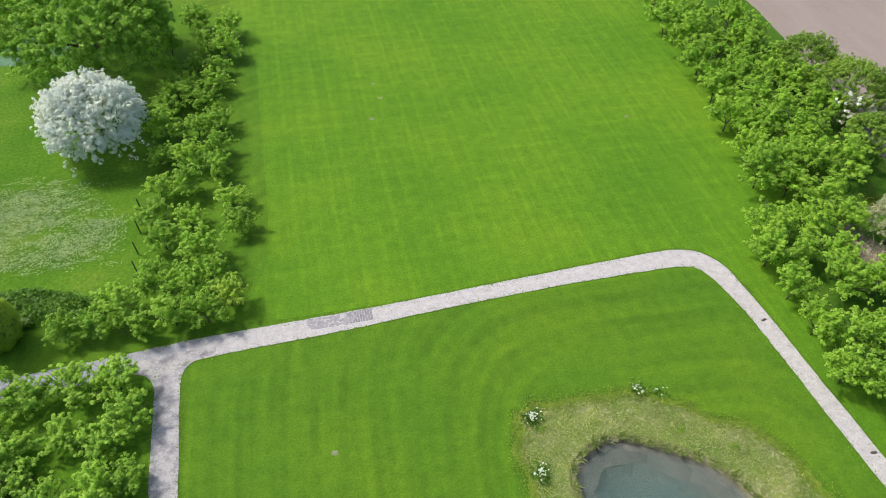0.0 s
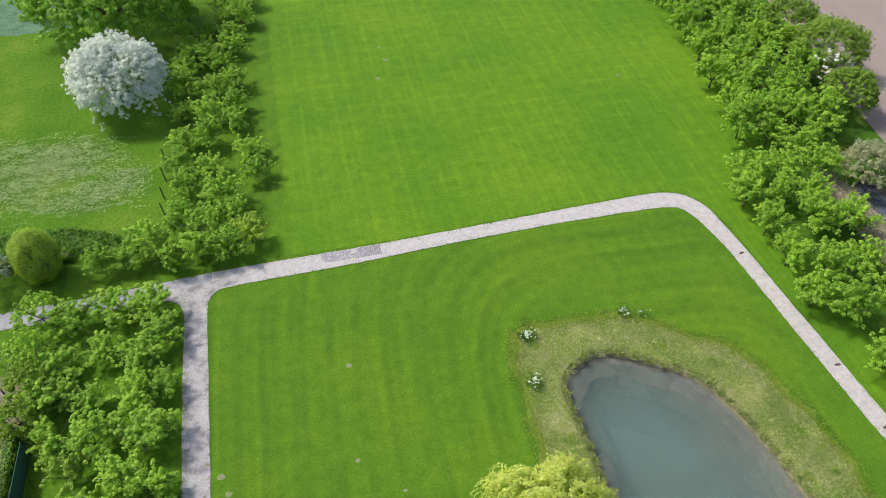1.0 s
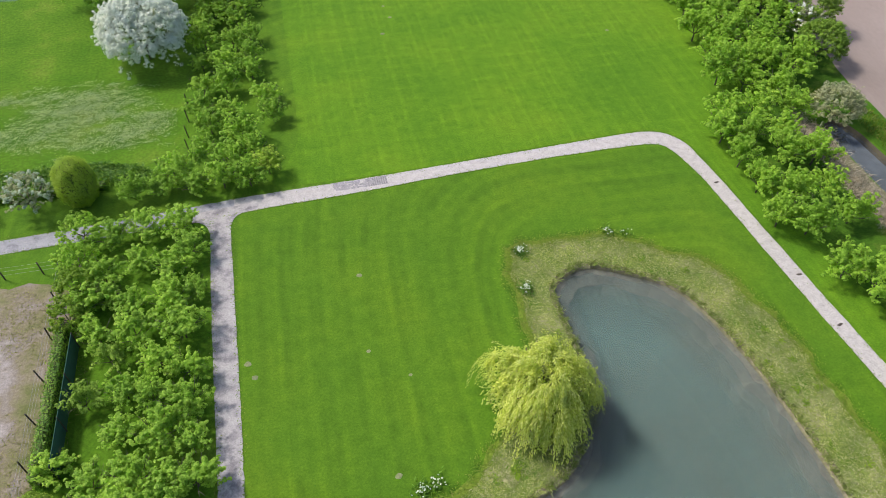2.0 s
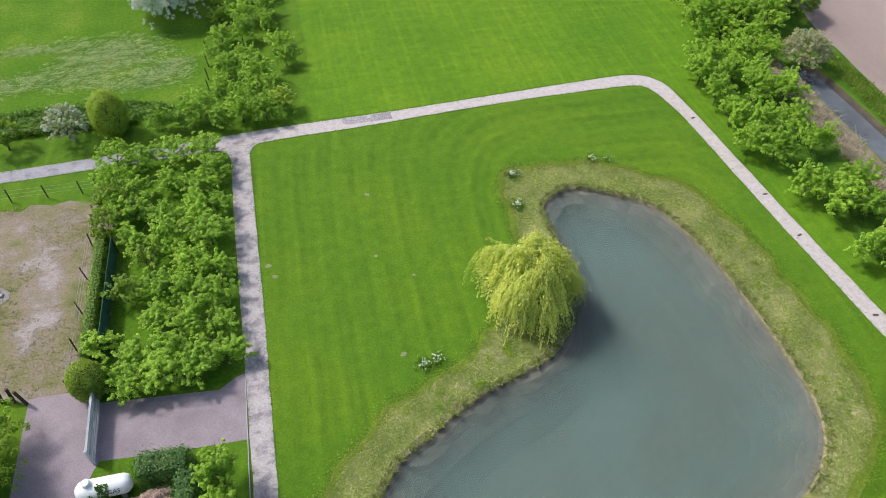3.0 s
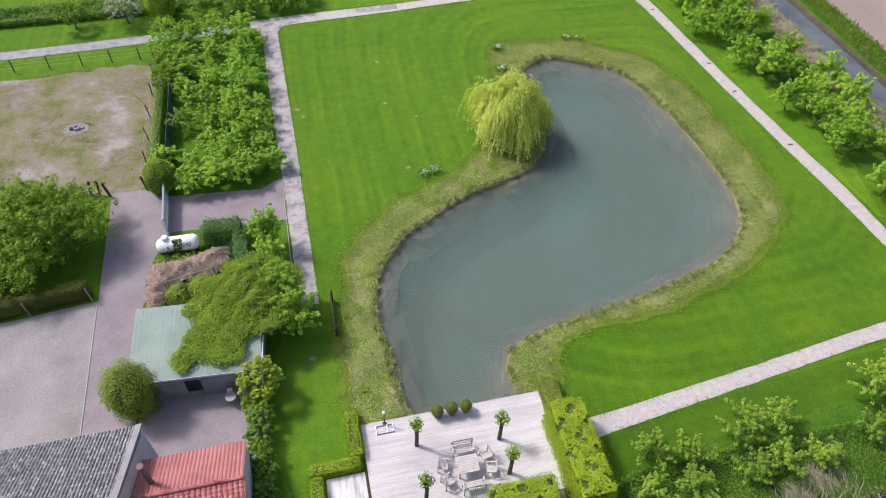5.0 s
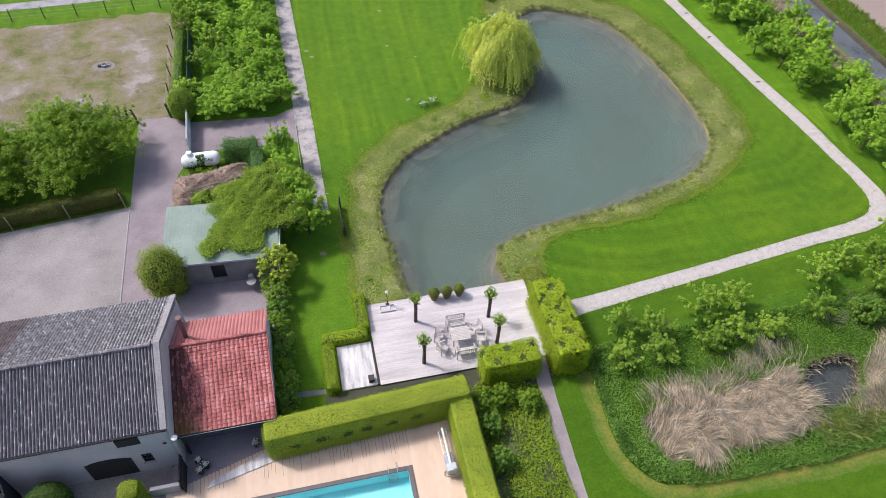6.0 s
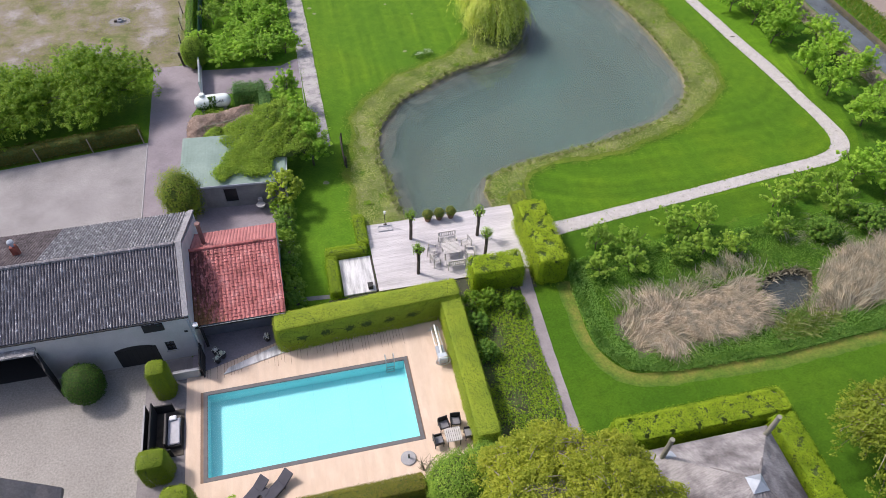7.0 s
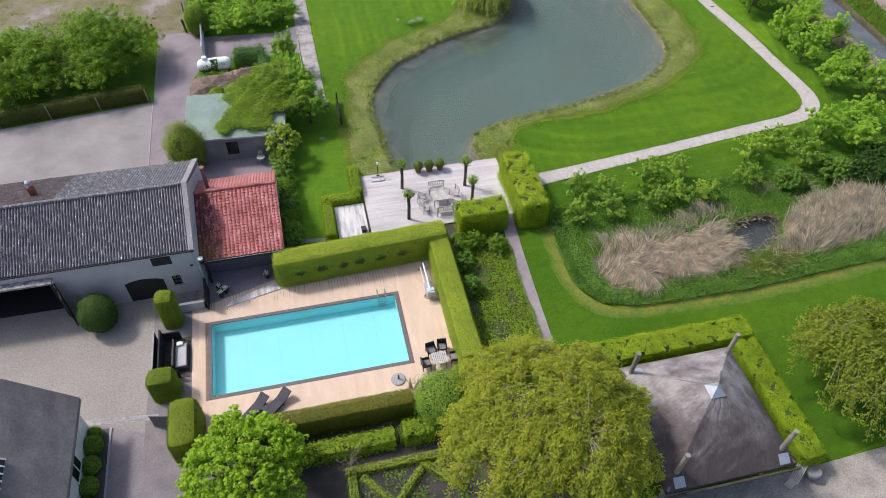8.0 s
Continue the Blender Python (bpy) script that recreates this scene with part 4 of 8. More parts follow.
water.visible_shadow = False

for rim, line, nm in ((DITCH_RIM, DITCH, "ditch"), (REED_RIM, REED_POOL, "reed_pool")):
    bm = bmesh.new()
    vs = skirt(bm, [(rim, 0.0), (line, -0.45), (widened(line, -0.3), -0.8)])
    bm.faces.new(vs[-1])
    setting(nm + "_edge", bm, DITCH_SOIL, "dark earth bank of a ditch", "bank")
    # Ditch silt is tinted blue-grey to imitate the sky's reflection.
    w = setting(nm + "_silt", filled([line], -0.45), murk_material(nm + "_murk", *(((0.13, 0.15, 0.175), (0.20, 0.225, 0.26)) if nm == "ditch" else ((0.055, 0.065, 0.07), (0.10, 0.115, 0.12))), 0.93), "silt layer under the water, sky-tinted in the ditch", "water")
    w.visible_shadow = False
    w = setting(nm + "_water", filled([widened(line, 0.2 if nm == "ditch" else 0.06)], -0.22), WATER, "narrow still ditch water reflecting pale sky", "water")
    w.visible_shadow = False

# zones laid over the ground
setting("side_lawn", filled([rough_line(curve_through([(-12.55, -13.2), (-10.2, -7.4), (-8.8, -6.6), (-7.6, -8.0), (-7.9, -12), (-8.3, -16), (-8.5, -18.7), (-10.8, -19.4), (-10.9, -22.1), (-12.55, -22.1)], True, 0.5), rng, 0.05)], 0.003), lawn_material("side_lawn", [(0.3, (0.068, 0.172, 0.010)), (0.5, (0.088, 0.2, 0.012)), (0.72, (0.118, 0.228, 0.014))], ((0, 1.2, 0.06, 0.4), (1, 1.6, 0.04, 0.5))), "bright green lawn strip between annex and pond", "lawn")
setting("upper_lawn", filled([curve_through([(-6.5, 31.0), (-3.6, 36), (-3.4, 60), (-2.5, 95), (50, 95), (48, 62), (44, 45), (41, 30), (40, 14), (36, 2), (33.6, -8), (33.2, -5), (31.4, 3), (30.7, 12), (30.5, 17), (30.0, 23), (29.5, 28), (28.0, 31.0), (26.0, 31.6), (21.8, 31.5), (12.9, 31.0), (3.1, 30.4)], True, 1.5)], 0.004), UPPER_LAWN, "yellow-green mown upper lawn with crossing mowing lines", "lawn")
setting("south_lawn", filled([rough_line(curve_through([(3.6, -20.9), (12, -19.6), (25.3, -18.4), (31.5, -17.3), (34.4, -14.6), (36.5, -6), (40.2, -4), (40.6, -20), (40.8, -44.2), (20, -44.4), (13.6, -44.6), (13.0, -36.6), (2.2, -36.6), (2.3, -33.5), (2.7, -25), (3.0, -22)], True, 0.8), rng, 0.02), REED_RIM], 0.0045), SOUTH_LAWN, "deep green mown lawn beside the reed bed", "lawn")
setting("bank_margin", filled([rough_line(wavy(widened(BANK, 0.1), 0.35), rng, 0.12), widened(POND_RIM, 0.1)], 0.006), MOWN_EDGE, "longer yellow-green grass round the pond bank", "grass")
setting("pond_bank", filled([rough_line(wavy(widened(BANK, -0.45), 0.45), rng, 0.12), POND_RIM], 0.012), ROUGH_GRASS, "unmown straw-coloured grass round the pond", "rough grass")
setting("meadow", filled([rough_line(curve_through([(-12.6, 33.6), (-12.9, 42), (-13.2, 60), (-14, 95), (-110, 95), (-110, 33.8), (-60, 33.4), (-24, 33.6)], True, 1.5), rng, 0.1)], 0.012), MEADOW,
        "rough green meadow with pale seeding patches", "meadow")
setting("field", filled([rough_line(straight_through([(48.5, -300), (48.6, 0), (48.4, 22), (48.6, 34), (50.4, 43), (51.6, 50), (52.6, 62), (54, 100), (56, 360), (560, 360), (560, -300)], 3.0), rng, 0.12)], 0.012), FIELD,
        "bare brown ploughed field", "field")
setting("field_verge", filled([rough_line(straight_through([(45.75, -117), (45.72, 0), (45.5, 22), (45.3, 29.4), (44.6, 30.6), (43, 33), (44, 44), (46, 60), (48, 100), (54.6, 100), (53.2, 62), (52.2, 50), (49.2, 34), (49.0, 22), (49.2, 0), (49.0, -117)], 1.5), rng, 0.08)], 0.006),
        SHADE_GRASS, "rough grass verge between ditch and field", "verge")
setting("ditch_verge", filled([rough_line(straight_through([(42.3, -117), (42.3, 0), (42.05, 22), (42.0, 29.3), (40.2, 30.5), (39.4, 27), (39.6, 10), (40.0, -8), (40.2, -117)], 1.2), rng, 0.08)], 0.012), surface(
    "dry_brown_verge", [(0.3, (0.12, 0.135, 0.045)), (0.6, (0.19, 0.17, 0.105)), (0.8, (0.30, 0.265, 0.185))], 0.7, 6.0, 0.95, 0.9, 0, 0.35), "dry brown reedy verge beside the ditch", "verge")
setting("orchard_floor_east", filled([rough_line(straight_through([(35.4, 33.0), (34.4, 24), (34.0, 15), (34.6, 6), (35.2, -2), (35.4, -12), (34.2, -18.4), (30, -20.6), (18, -21.6), (8, -22.2), (6.4, -22.7), (40.0, -22.7), (39.9, -8), (39.5, 10), (39.4, 27), (40.0, 33)], 0.5), rng, 0.16)], 0.009), SHADE_GRASS, "longer shaded grass under the fruit trees by the ditch", "grass")
setting("orchard_floor_west", filled([rough_line(curve_through([(-20.0, 5.4), (-20.0, 27.2), (-11.0, 27.3), (-10.9, 12), (-10.8, 5.6)], True, 0.8), rng, 0.08)], 0.010), MEADOW, "shaded longer grass under fruit trees", "grass")
setting("paddock", filled([rough_line(curve_through([(-20.8, 23.1), (-20.6, 14), (-20.7, 6.6), (-23.6, 6.4), (-30, 6.8), (-62, 6.6), (-62, 22.8), (-34, 23.2)], True, 0.8), rng, 0.12)], 0.014), SAND,
        "bare sandy paddock with worn grass", "paddock")
setting("gravel_yard", filled([np.array([(-62, -15.8), (-23.1, -15.8), (-23.1, -4.15), (-62, -8.4)], float)], 0.012), GRAVEL, "pale worn gravel yard", "yard")
setting("front_yard", filled([np.array([(-62, -25.05), (-19.2, -25.05), (-21.7, -28.5), (-21.8, -35.2), (-26.2, -34.4), (-62, -34.2)], float)], 0.012), YARD, "grey-beige gravel front yard", "yard")
setting("drive", filled([np.array([(-23.1, 6.3), (-23.05, -25), (-19.2, -25), (-20.5, -8), (-19.7, -1.2), (-18.6, 1.3), (-14, 1.0), (-10.35, 0.9), (-10.35, 5.5), (-10.9, 5.3), (-12, 4.6), (-19.3, 5.2), (-19.6, 6.3)], float)], 0.022),
        DRIVE, "purplish-grey brick paved drive", "drive")
setting("south_drive", filled([np.array([(-26.0, -33.6), (-21.6, -35.4), (-20.2, -36.4), (-20.2, -70), (-26, -70)], float)], 0.016), surface("slate_drive_paving", [(0.3, (0.165, 0.15, 0.165)), (0.7, (0.25, 0.232, 0.25))], 0.5, 9.0, 0.9, 0.5, 0, 0.2), "dark slate-grey paved drive", "drive")
setting("courtyard_floor", filled([np.array([(-19.4, -24.8), (-19.4, -27.2), (-18.0, -26.9), (-15.2, -26.2), (-13.9, -25.5), (-13.4, -17.0), (-12.6, -12.6), (-20, -12.6)], float)], 0.026), surface(
    "dark_court_paving", [(0.3, (0.21, 0.185, 0.215)), (0.7, (0.30, 0.27, 0.30))], 0.6, 10.0, 0.9, 0.4, 0, 0.18), "dark paved court beside the barn", "paving")
setting("hut_yard", filled([np.array([(2.5, -44.6), (12.8, -45.0), (40, -44.0), (40, -75), (-6, -75), (-6, -47)], float)], 0.012), surface("beige_gravel", [(0.34, (0.25, 0.235, 0.215)), (0.5, (0.305, 0.288, 0.264)), (0.66, (0.36, 0.338, 0.312))], 1.2, 9.0, 0.95, 0.8, 0, 0.35), "pale gravel beside the thatched hut", "yard")


PATH_EDGES = []


def path_slab(name, left, right, material, label, top=0.024):
    """A slab between two edge lines, its top just above the turf, its edges worn."""
    a, b = curve_through(left, False, 0.6), curve_through(right, False, 0.6)
    n = min(len(a), len(b))
    a, b = a[np.linspace(0, len(a) - 1, n).astype(int)], b[np.linspace(0, len(b) - 1, n).astype(int)]
    r2 = np.random.default_rng(len(name))
    a, b = a + r2.normal(0, 0.016, a.shape), b + r2.normal(0, 0.016, b.shape)
    PATH_EDGES.extend((a, b))
    bm = bmesh.new()
    rows = [[bm.verts.new((float(x), float(y), z)) for x, y in line] for line, z in ((a, -0.02), (a, top), (b, top), (b, -0.02))]
    for lo, hi in zip(rows, rows[1:]):
        for i in range(n - 1):
            bm.faces.new((lo[i], lo[i + 1], hi[i + 1], hi[i]))
    return setting(name, bm, material, label, "path")


path_slab("path_north", [(-9.0, 29.75), (-4.4, 29.95), (3.1, 30.2), (12.9, 30.8), (21.8, 31.3), (25.9, 31.4), (27.9, 30.7), (29.0, 29.1), (29.4, 26.8), (29.75, 24.2), (30.1, 20.0), (30.55, 15.2), (31.25, 8.0), (32.1, 0.7), (32.75, -4.0), (33.1, -9.0), (33.45, -13.0), (33.3, -15.0), (32.4, -16.4), (30.2, -17.4), (25.3, -17.9), (17.1, -18.95), (5.6, -20.4)],
          [(-9.0, 28.0), (-5.5, 28.3), (0.7, 28.6), (8.5, 29.2), (16.8, 29.65), (24.3, 29.75), (26.6, 29.5), (27.4, 28.5), (27.95, 26.6), (28.4, 24.2), (28.8, 20.0), (29.2, 15.4), (29.95, 7.8), (30.7, 0.8), (31.3, -4.0), (31.75, -8.5), (32.05, -12.5), (31.85, -14.6), (31.0, -15.7), (29.4, -16.3), (24.0, -17.0), (16.0, -18.0), (5.0, -19.2)],
          PATH_SHELL, "pale weathered concrete path with a rounded bend")
path_slab("path_west", [(-10.8, 27.6), (-10.75, 20), (-10.5, 10), (-10.35, 4), (-10.1, -7.2)], [(-9.35, 27.2), (-9.2, 20), (-9.0, 10), (-8.95, 4), (-8.85, -7.4)], PATH_STAINED, "grey concrete path with dark damp stains", 0.021)
path_slab("path_junction", [(-60, 28.0), (-33.4, 28.3), (-21.0, 28.85), (-12.7, 29.4), (-8.9, 29.8)], [(-60, 26.6), (-33.1, 26.9), (-21.0, 27.35), (-12.4, 27.75), (-8.9, 28.05)], surface("bluish_grey_path", [(0.36, (0.20, 0.205, 0.23)), (0.46, (0.275, 0.28, 0.305)), (0.7, (0.35, 0.355, 0.38))], 1.1, 8.0, 0.9, 0.5, 0, 0.25), "bluish-grey concrete path beside the meadow hedge", 0.018)
corner = np.concatenate([curve_through([(-9.3, 26.2), (-9.25, 27.0), (-8.9, 27.75), (-8.2, 28.15), (-7.2, 28.35)], False, 0.2), curve_through([(-7.2, 28.9), (-9.5, 28.9), (-12.6, 28.6)], False, 1.0), curve_through([(-12.6, 27.75), (-11.7, 27.6), (-11.1, 27.1), (-10.8, 26.2)], False, 0.2)])
setting("path_corner", filled([corner], 0.029), PATH_STAINED, "widened concrete corner where the paths meet", "path")
path_slab("path_south", [(2.4, -20.6), (1.85, -24.8), (1.5, -33.3), (1.4, -38)], [(3.3, -20.6), (2.75, -24.7), (2.3, -33.5), (2.2, -38)], surface("grey_narrow_path", [(0.3, (0.215, 0.192, 0.205)), (0.7, (0.315, 0.285, 0.295))], 0.7, 12.0, 0.9, 0.4, 0, 0.15), "narrow grey path beside the shrub bed")
bm = bmesh.new()
for i in range(9):
    box(bm, 1.46 + i * 0.175, 29.1 + i * 0.008, 0.015, 1.61 + i * 0.175, 30.08 + i * 0.008, 0.034)
tagged(mesh_object("drain_grate", bm, surface("worn_grate_iron", [(0.35, (0.17, 0.165, 0.18)), (0.65, (0.29, 0.28, 0.295))], 3.0, 14.0, 0.8, 0.4, 0, 0.3)), "dark slatted drain grate set in the path", "grate")
bm = bmesh.new()
for k in range(70):
    x, y = rng.uniform(-1.35, 0.5) if k < 50 else rng.uniform(0.5, 1.4), rng.uniform(29.05, 29.85)
    box(bm, x, y, 0.012, x + rng.uniform(0.15, 0.45), y + rng.uniform(0.1, 0.22), 0.032 + k * 0.00006)
tagged(mesh_object("path_patch", bm, surface("broken_dark_paving", [(0.3, (0.22, 0.215, 0.235)), (0.7, (0.36, 0.345, 0.36))], 3.0, 12.0, 0.9)), "broken dark paving patch in the path", "paving", kind="stuff")
for x, y in ((29.1, 24.0), (30.2, 13.6), (30.4, 9.0), (31.3, 1.2)):
    r2 = np.random.default_rng(int(x * 10))
    bm = bmesh.new()
    for k in range(2):
        bmesh.ops.create_icosphere(bm, subdivisions=1, radius=0.13, matrix=Matrix.Translation((x + k * 0.16, y + r2.uniform(-0.1, 0.1), 0.035)) @ Matrix.Diagonal((1.3, 0.8, 0.2, 1)))
    tagged(mesh_object("horse_dropping", bm, DARKWOOD), "dark dropping lying on the path", "dropping")

# turf creeping over the edges of the paths
p = np.concatenate([np.repeat(e[(e[:, 0] > -40) & (e[:, 1] > -20.7)], 22, 0) for e in PATH_EDGES])
p = p + rng.uniform(-0.32, 0.32, p.shape) * np.array([1.0, 1.0]) * (rng.uniform(0, 1, (len(p), 1)) < 0.5) + rng.normal(0, 0.055, p.shape)
p = p[rng.uniform(0, 1, len(p)) < 0.75 + 0.25 * np.sin(p[:, 0] * 2.1 + p[:, 1] * 1.7)]
tufts("path_edge_grass", p, 0.12, 0.012, leaf_material("path_edge_blade", [(0.0, (0.12, 0.225, 0.018)), (0.7, (0.165, 0.265, 0.026)), (1.0, (0.27, 0.29, 0.08))]), rng, "short turf creeping over the path edges", "grass", 0.16, 0.03)

# mole hills and pale patches in the lawn
for x, y, r in ((6.3, 51.9, 0.3), (7.6, 55.0, 0.28), (7.3, 57.5, 0.22), (-0.6, 20.0, 0.26), (-8.5, 14.1, 0.3), (-8.1, 13.0, 0.26), (-0.5, 4.8, 0.26), (29.4, 48.2, 0.24), (-0.9, 13.5, 0.18), (-9.7, -11.6, 0.3), (1.4, 11.2, 0.16)):
    bm = bmesh.new()
    bmesh.ops.create_icosphere(bm, subdivisions=2, radius=r, matrix=Matrix.Diagonal((1.0, 0.85, 0.22, 1)))
    for v in bm.verts:
        v.co *= rng.uniform(0.85, 1.15)
    o = tagged(mesh_object("mole_hill", bm, surface("dry_mole_soil", [(0.3, (0.13, 0.18, 0.06)), (0.7, (0.24, 0.25, 0.14))], 3.0, 15.0)), "small dry mole hill in the lawn", "mole hill", "mole hills")
    o.location, o.scale = (x, y, 0.004), (0.8, 0.8, 0.6)

# rough growth on the banks
pts = scatter(rng, wavy(widened(BANK, -0.3), 0.45), 95000, (widened(POND, 0.05), rect(-7.2, -22, 3.6, -16.8)))
tufts("bank_grass", pts, 0.21, 0.015, BANK_BLADE, rng, "dry tufted grass on the pond bank", "grass", 0.085, 0.05)
p = np.repeat(wavy(widened(BANK, -0.1), 0.45), 130, 0) + rng.normal(0, 0.32, (len(BANK) * 130, 2))
p = p[(p[:, 1] > -16.7) & ~inside(POND_RIM, p)]
tufts("margin_grass", p, 0.15, 0.015, leaf_material("margin_blade", [(0.0, (0.12, 0.24, 0.02)), (0.6, (0.17, 0.28, 0.03)), (1.0, (0.28, 0.32, 0.08))]), rng, "longer green grass fading into the lawn", "grass", 0.12, 0.06)
spots = scatter(rng, widened(BANK, -0.5), 90, (widened(POND, 0.7), rect(-9, -22, 6, -16)))
w = np.repeat(spots, 26, 0) + rng.normal(0, 0.16, (len(spots) * 26, 2))
tufts("weed_clump", w, 0.17, 0.02, CHERRY_LEAF, rng, "small green weeds in the bank grass", "weeds", 0.2, 0.16)
p = scatter(rng, curve_through([(-4.0, -16.4), (-4.4, -11), (-3.6, -6), (0, -9), (4, -12), (2, -14.6), (1.4, -16.4)], True, 0.8), 90)
p = p[np.sin(p[:, 0] * 1.7) * np.sin(p[:, 1] * 1.3) > 0.1]
w = tufts("pondweed", p, 0.10, -0.21, leaf_material("pale_pondweed", [(0.0, (0.16, 0.22, 0.14)), (1.0, (0.34, 0.39, 0.32))], 0.3, 0.1), rng, "pale pondweed leaves floating near the deck", "pondweed", 0.3, 0.01)
rim_pts = np.repeat(widened(POND, 0.22), 46, 0) + rng.normal(0, 0.13, (len(POND) * 46, 2))
rim_pts = rim_pts[(rim_pts[:, 1] > -16.6)]
blades("rim_grass", rim_pts, 0.30, 0.026, 1.4, BANK_BLADE, rng, "overhanging grass at the water's edge", "grass", -0.06)
REEDS_W = curve_through([(6.6, -27.9), (6.5, -29.2), (7.0, -31.0), (7.6, -31.7), (9.5, -31.4), (11.8, -31.7), (13.2, -31.2), (15.3, -31.3), (17.2, -31.5), (17.9, -30.6), (17.2, -29.4), (17.3, -28.0), (17.5, -26.9), (16.8, -26.2), (14.8, -26.8), (11.4, -27.3), (8.0, -27.4)], True, 0.8)
REEDS_E = curve_through([(19.0, -31.4), (20.4, -29.8), (21.8, -27.9), (23.4, -26.8), (25.2, -26.2), (27.7, -25.9), (29.8, -26.6), (32.0, -27.6), (33.6, -29.4), (28, -30.8), (23.3, -31.2), (20.6, -31.6)], True, 0.8)
setting("reed_bed_floor", filled([curve_through([(5.4, -24.6), (5.5, -29.4), (6.3, -31.6), (7.6, -32.4), (11.8, -32.7), (20.2, -32.7), (41.0, -30.9), (41.0, -22.8), (18, -22.7), (7.2, -22.8)], True, 1.0), REED_RIM], 0.013), SHADE_GRASS, "dark wet ground of the reed bed", "ground")


def tuft_reeds(root, lay, per, long, up):
    """Tufts of long dry stems, each tuft laid over one way and tangled with its neighbours."""
    k = len(root) * per
    base = np.repeat(root, per, 0) + rng.normal(0, 0.3, (k, 2))
    a = np.repeat(lay, per) + rng.normal(0, 0.24, k)
    h = long * rng.uniform(0.5, 1.3, k)
    d = np.stack([np.cos(a), np.sin(a)], 1)
    side = np.stack([-np.sin(a), np.cos(a)], 1) * (0.012 * rng.uniform(0.6, 1.5, k))[:, None]
    z0 = 0.05 + np.repeat(rng.uniform(0, 0.16, len(root)), per)
    bend = rng.uniform(0.4, 1.0, k)
    mid, end = base + d * (h * 0.5)[:, None], base + d * (h * 0.98)[:, None] + rng.normal(0, 0.06, (k, 2))
    zm, ze = z0 + h * up * 0.85 + 0.05, z0 + h * up * bend
    v = np.stack([np.c_[base - side, z0], np.c_[base + side, z0], np.c_[mid + side, zm], np.c_[mid - side, zm], np.c_[end + side * 0.4, ze], np.c_[end - side * 0.4, ze]], 1).reshape(-1, 3)
    i = np.arange(k)[:, None] * 6
    me = bpy.data.meshes.new("reeds")
    me.from_pydata(v.tolist(), [], (i + np.array([0, 1, 2, 3])).tolist() + (i + np.array([3, 2, 4, 5])).tolist())
    me.materials.append(STRAW)
    return tagged(new("reeds", me), "flattened dry tan reeds", "reeds", kind="stuff")


for loop, way in ((REEDS_W, -0.5), (REEDS_E, 0.9)):
    # Litter colour is lowered to paint in shadows between the reeds.
    setting("reed_litter", filled([rough_line(widened(loop, -0.4), rng, 0.15)], 0.05), surface("reed_litter", [(0.3, (0.075, 0.062, 0.045)), (0.7, (0.20, 0.17, 0.125))], 1.0, 9.0, 0.95, 0.9, 0, 0.35, (0.4, 1.6, 1.0)), "mat of broken dry reeds, darkened for the shade between stems", "reeds")
    swept = way > 0
    for share, long, up in ((0.6, 1.3, 0.3), (0.4, 1.55, 0.55)) if swept else ((0.55, 1.15, 0.12), (0.45, 1.3, 0.42)):
        root = scatter(rng, widened(loop, -0.75 if swept else -0.85), int((300 if swept else 210) * share), (REED_POOL,))
        swirl = np.sin(root[:, 0] * 0.75 + 1.0) * np.cos(root[:, 1] * 1.1) + 0.7 * np.sin(root[:, 0] * 1.9 + root[:, 1] * 1.5)
        lay = way + (0.4 if swept else 1.4) * swirl + rng.normal(0, 0.35, len(root))
        tuft_reeds(root, lay, 75, long, up)
p = np.repeat(REED_RIM, 22, 0) + rng.normal(0, 0.28, (len(REED_RIM) * 22, 2))
blades("reeds", p, 0.5, 0.018, 1.8, STRAW, rng, "dry reeds hanging over the reed pool", "reeds", -0.05, None, 0.6)
BED = curve_through([(5.3, -24.4), (5.0, -28.6), (5.2, -30.4), (6.3, -31.9), (8.1, -32.6), (12.8, -32.9), (20.2, -32.8), (41.0, -30.9), (41.0, -22.8), (18, -22.7), (7.2, -22.8)], True, 0.8)
p = scatter(rng, BED, 80000, (widened(REEDS_W, -0.6), widened(REEDS_E, -0.6), REED_POOL))
for i, (x, y, r_) in enumerate(((28.6, -24.0, 1.1), (31.2, -24.6, 1.3), (33.6, -25.4, 1.4), (36.2, -25.0, 1.5), (35.2, -27.4, 1.3), (38.2, -27.0, 1.4), (24.6, -24.4, 0.9), (32.6, -23.2, 1.0))):
    big_tree("wild_shrub", 410 + i, x, y, 1.5 + 0.3 * (i % 3), r_, 0.05, 0.04, 150, 40, 0.13, DARK_LEAF if i % 2 else NETTLE, "dark tangled shrub in the reed bed", category="shrub", group="reed bed shrubs")
nz = 0.12 + 0.5 * rng.uniform(0, 1, len(p)) * (0.6 + 0.4 * np.sin(p[:, 0] * 1.9) * np.sin(p[:, 1] * 2.3))
rim = (p[:, 1] < -28.6) | (p[:, 0] < 6.6)
for pick, mat_, label in ((rim, REED_GREEN, "dense green nettles edging the reed bed"), (~rim, NETTLE, "dark green nettles and sedge behind the reeds")):
    q = np.c_[p, nz][pick]
    me = leaf_mesh("nettles", q, rng.normal(0, 0.32, q.shape) + np.array([0, 0, 1.0]), rng.uniform(0.06, 0.14, len(q)), rng, 0.3)
    me.materials.append(mat_)
    tagged(new("nettles", me), label, "nettles", kind="stuff")
p = scatter(rng, curve_through([(21.5, -24.2), (24.0, -23.4), (27.0, -22.8), (36, -22.5), (38, -23.4), (31, -24.6), (25, -25.0)], True, 0.8), 36)
tuft_reeds(p, rng.uniform(0, 6.28, len(p)), 18, 0.6, 0.35)
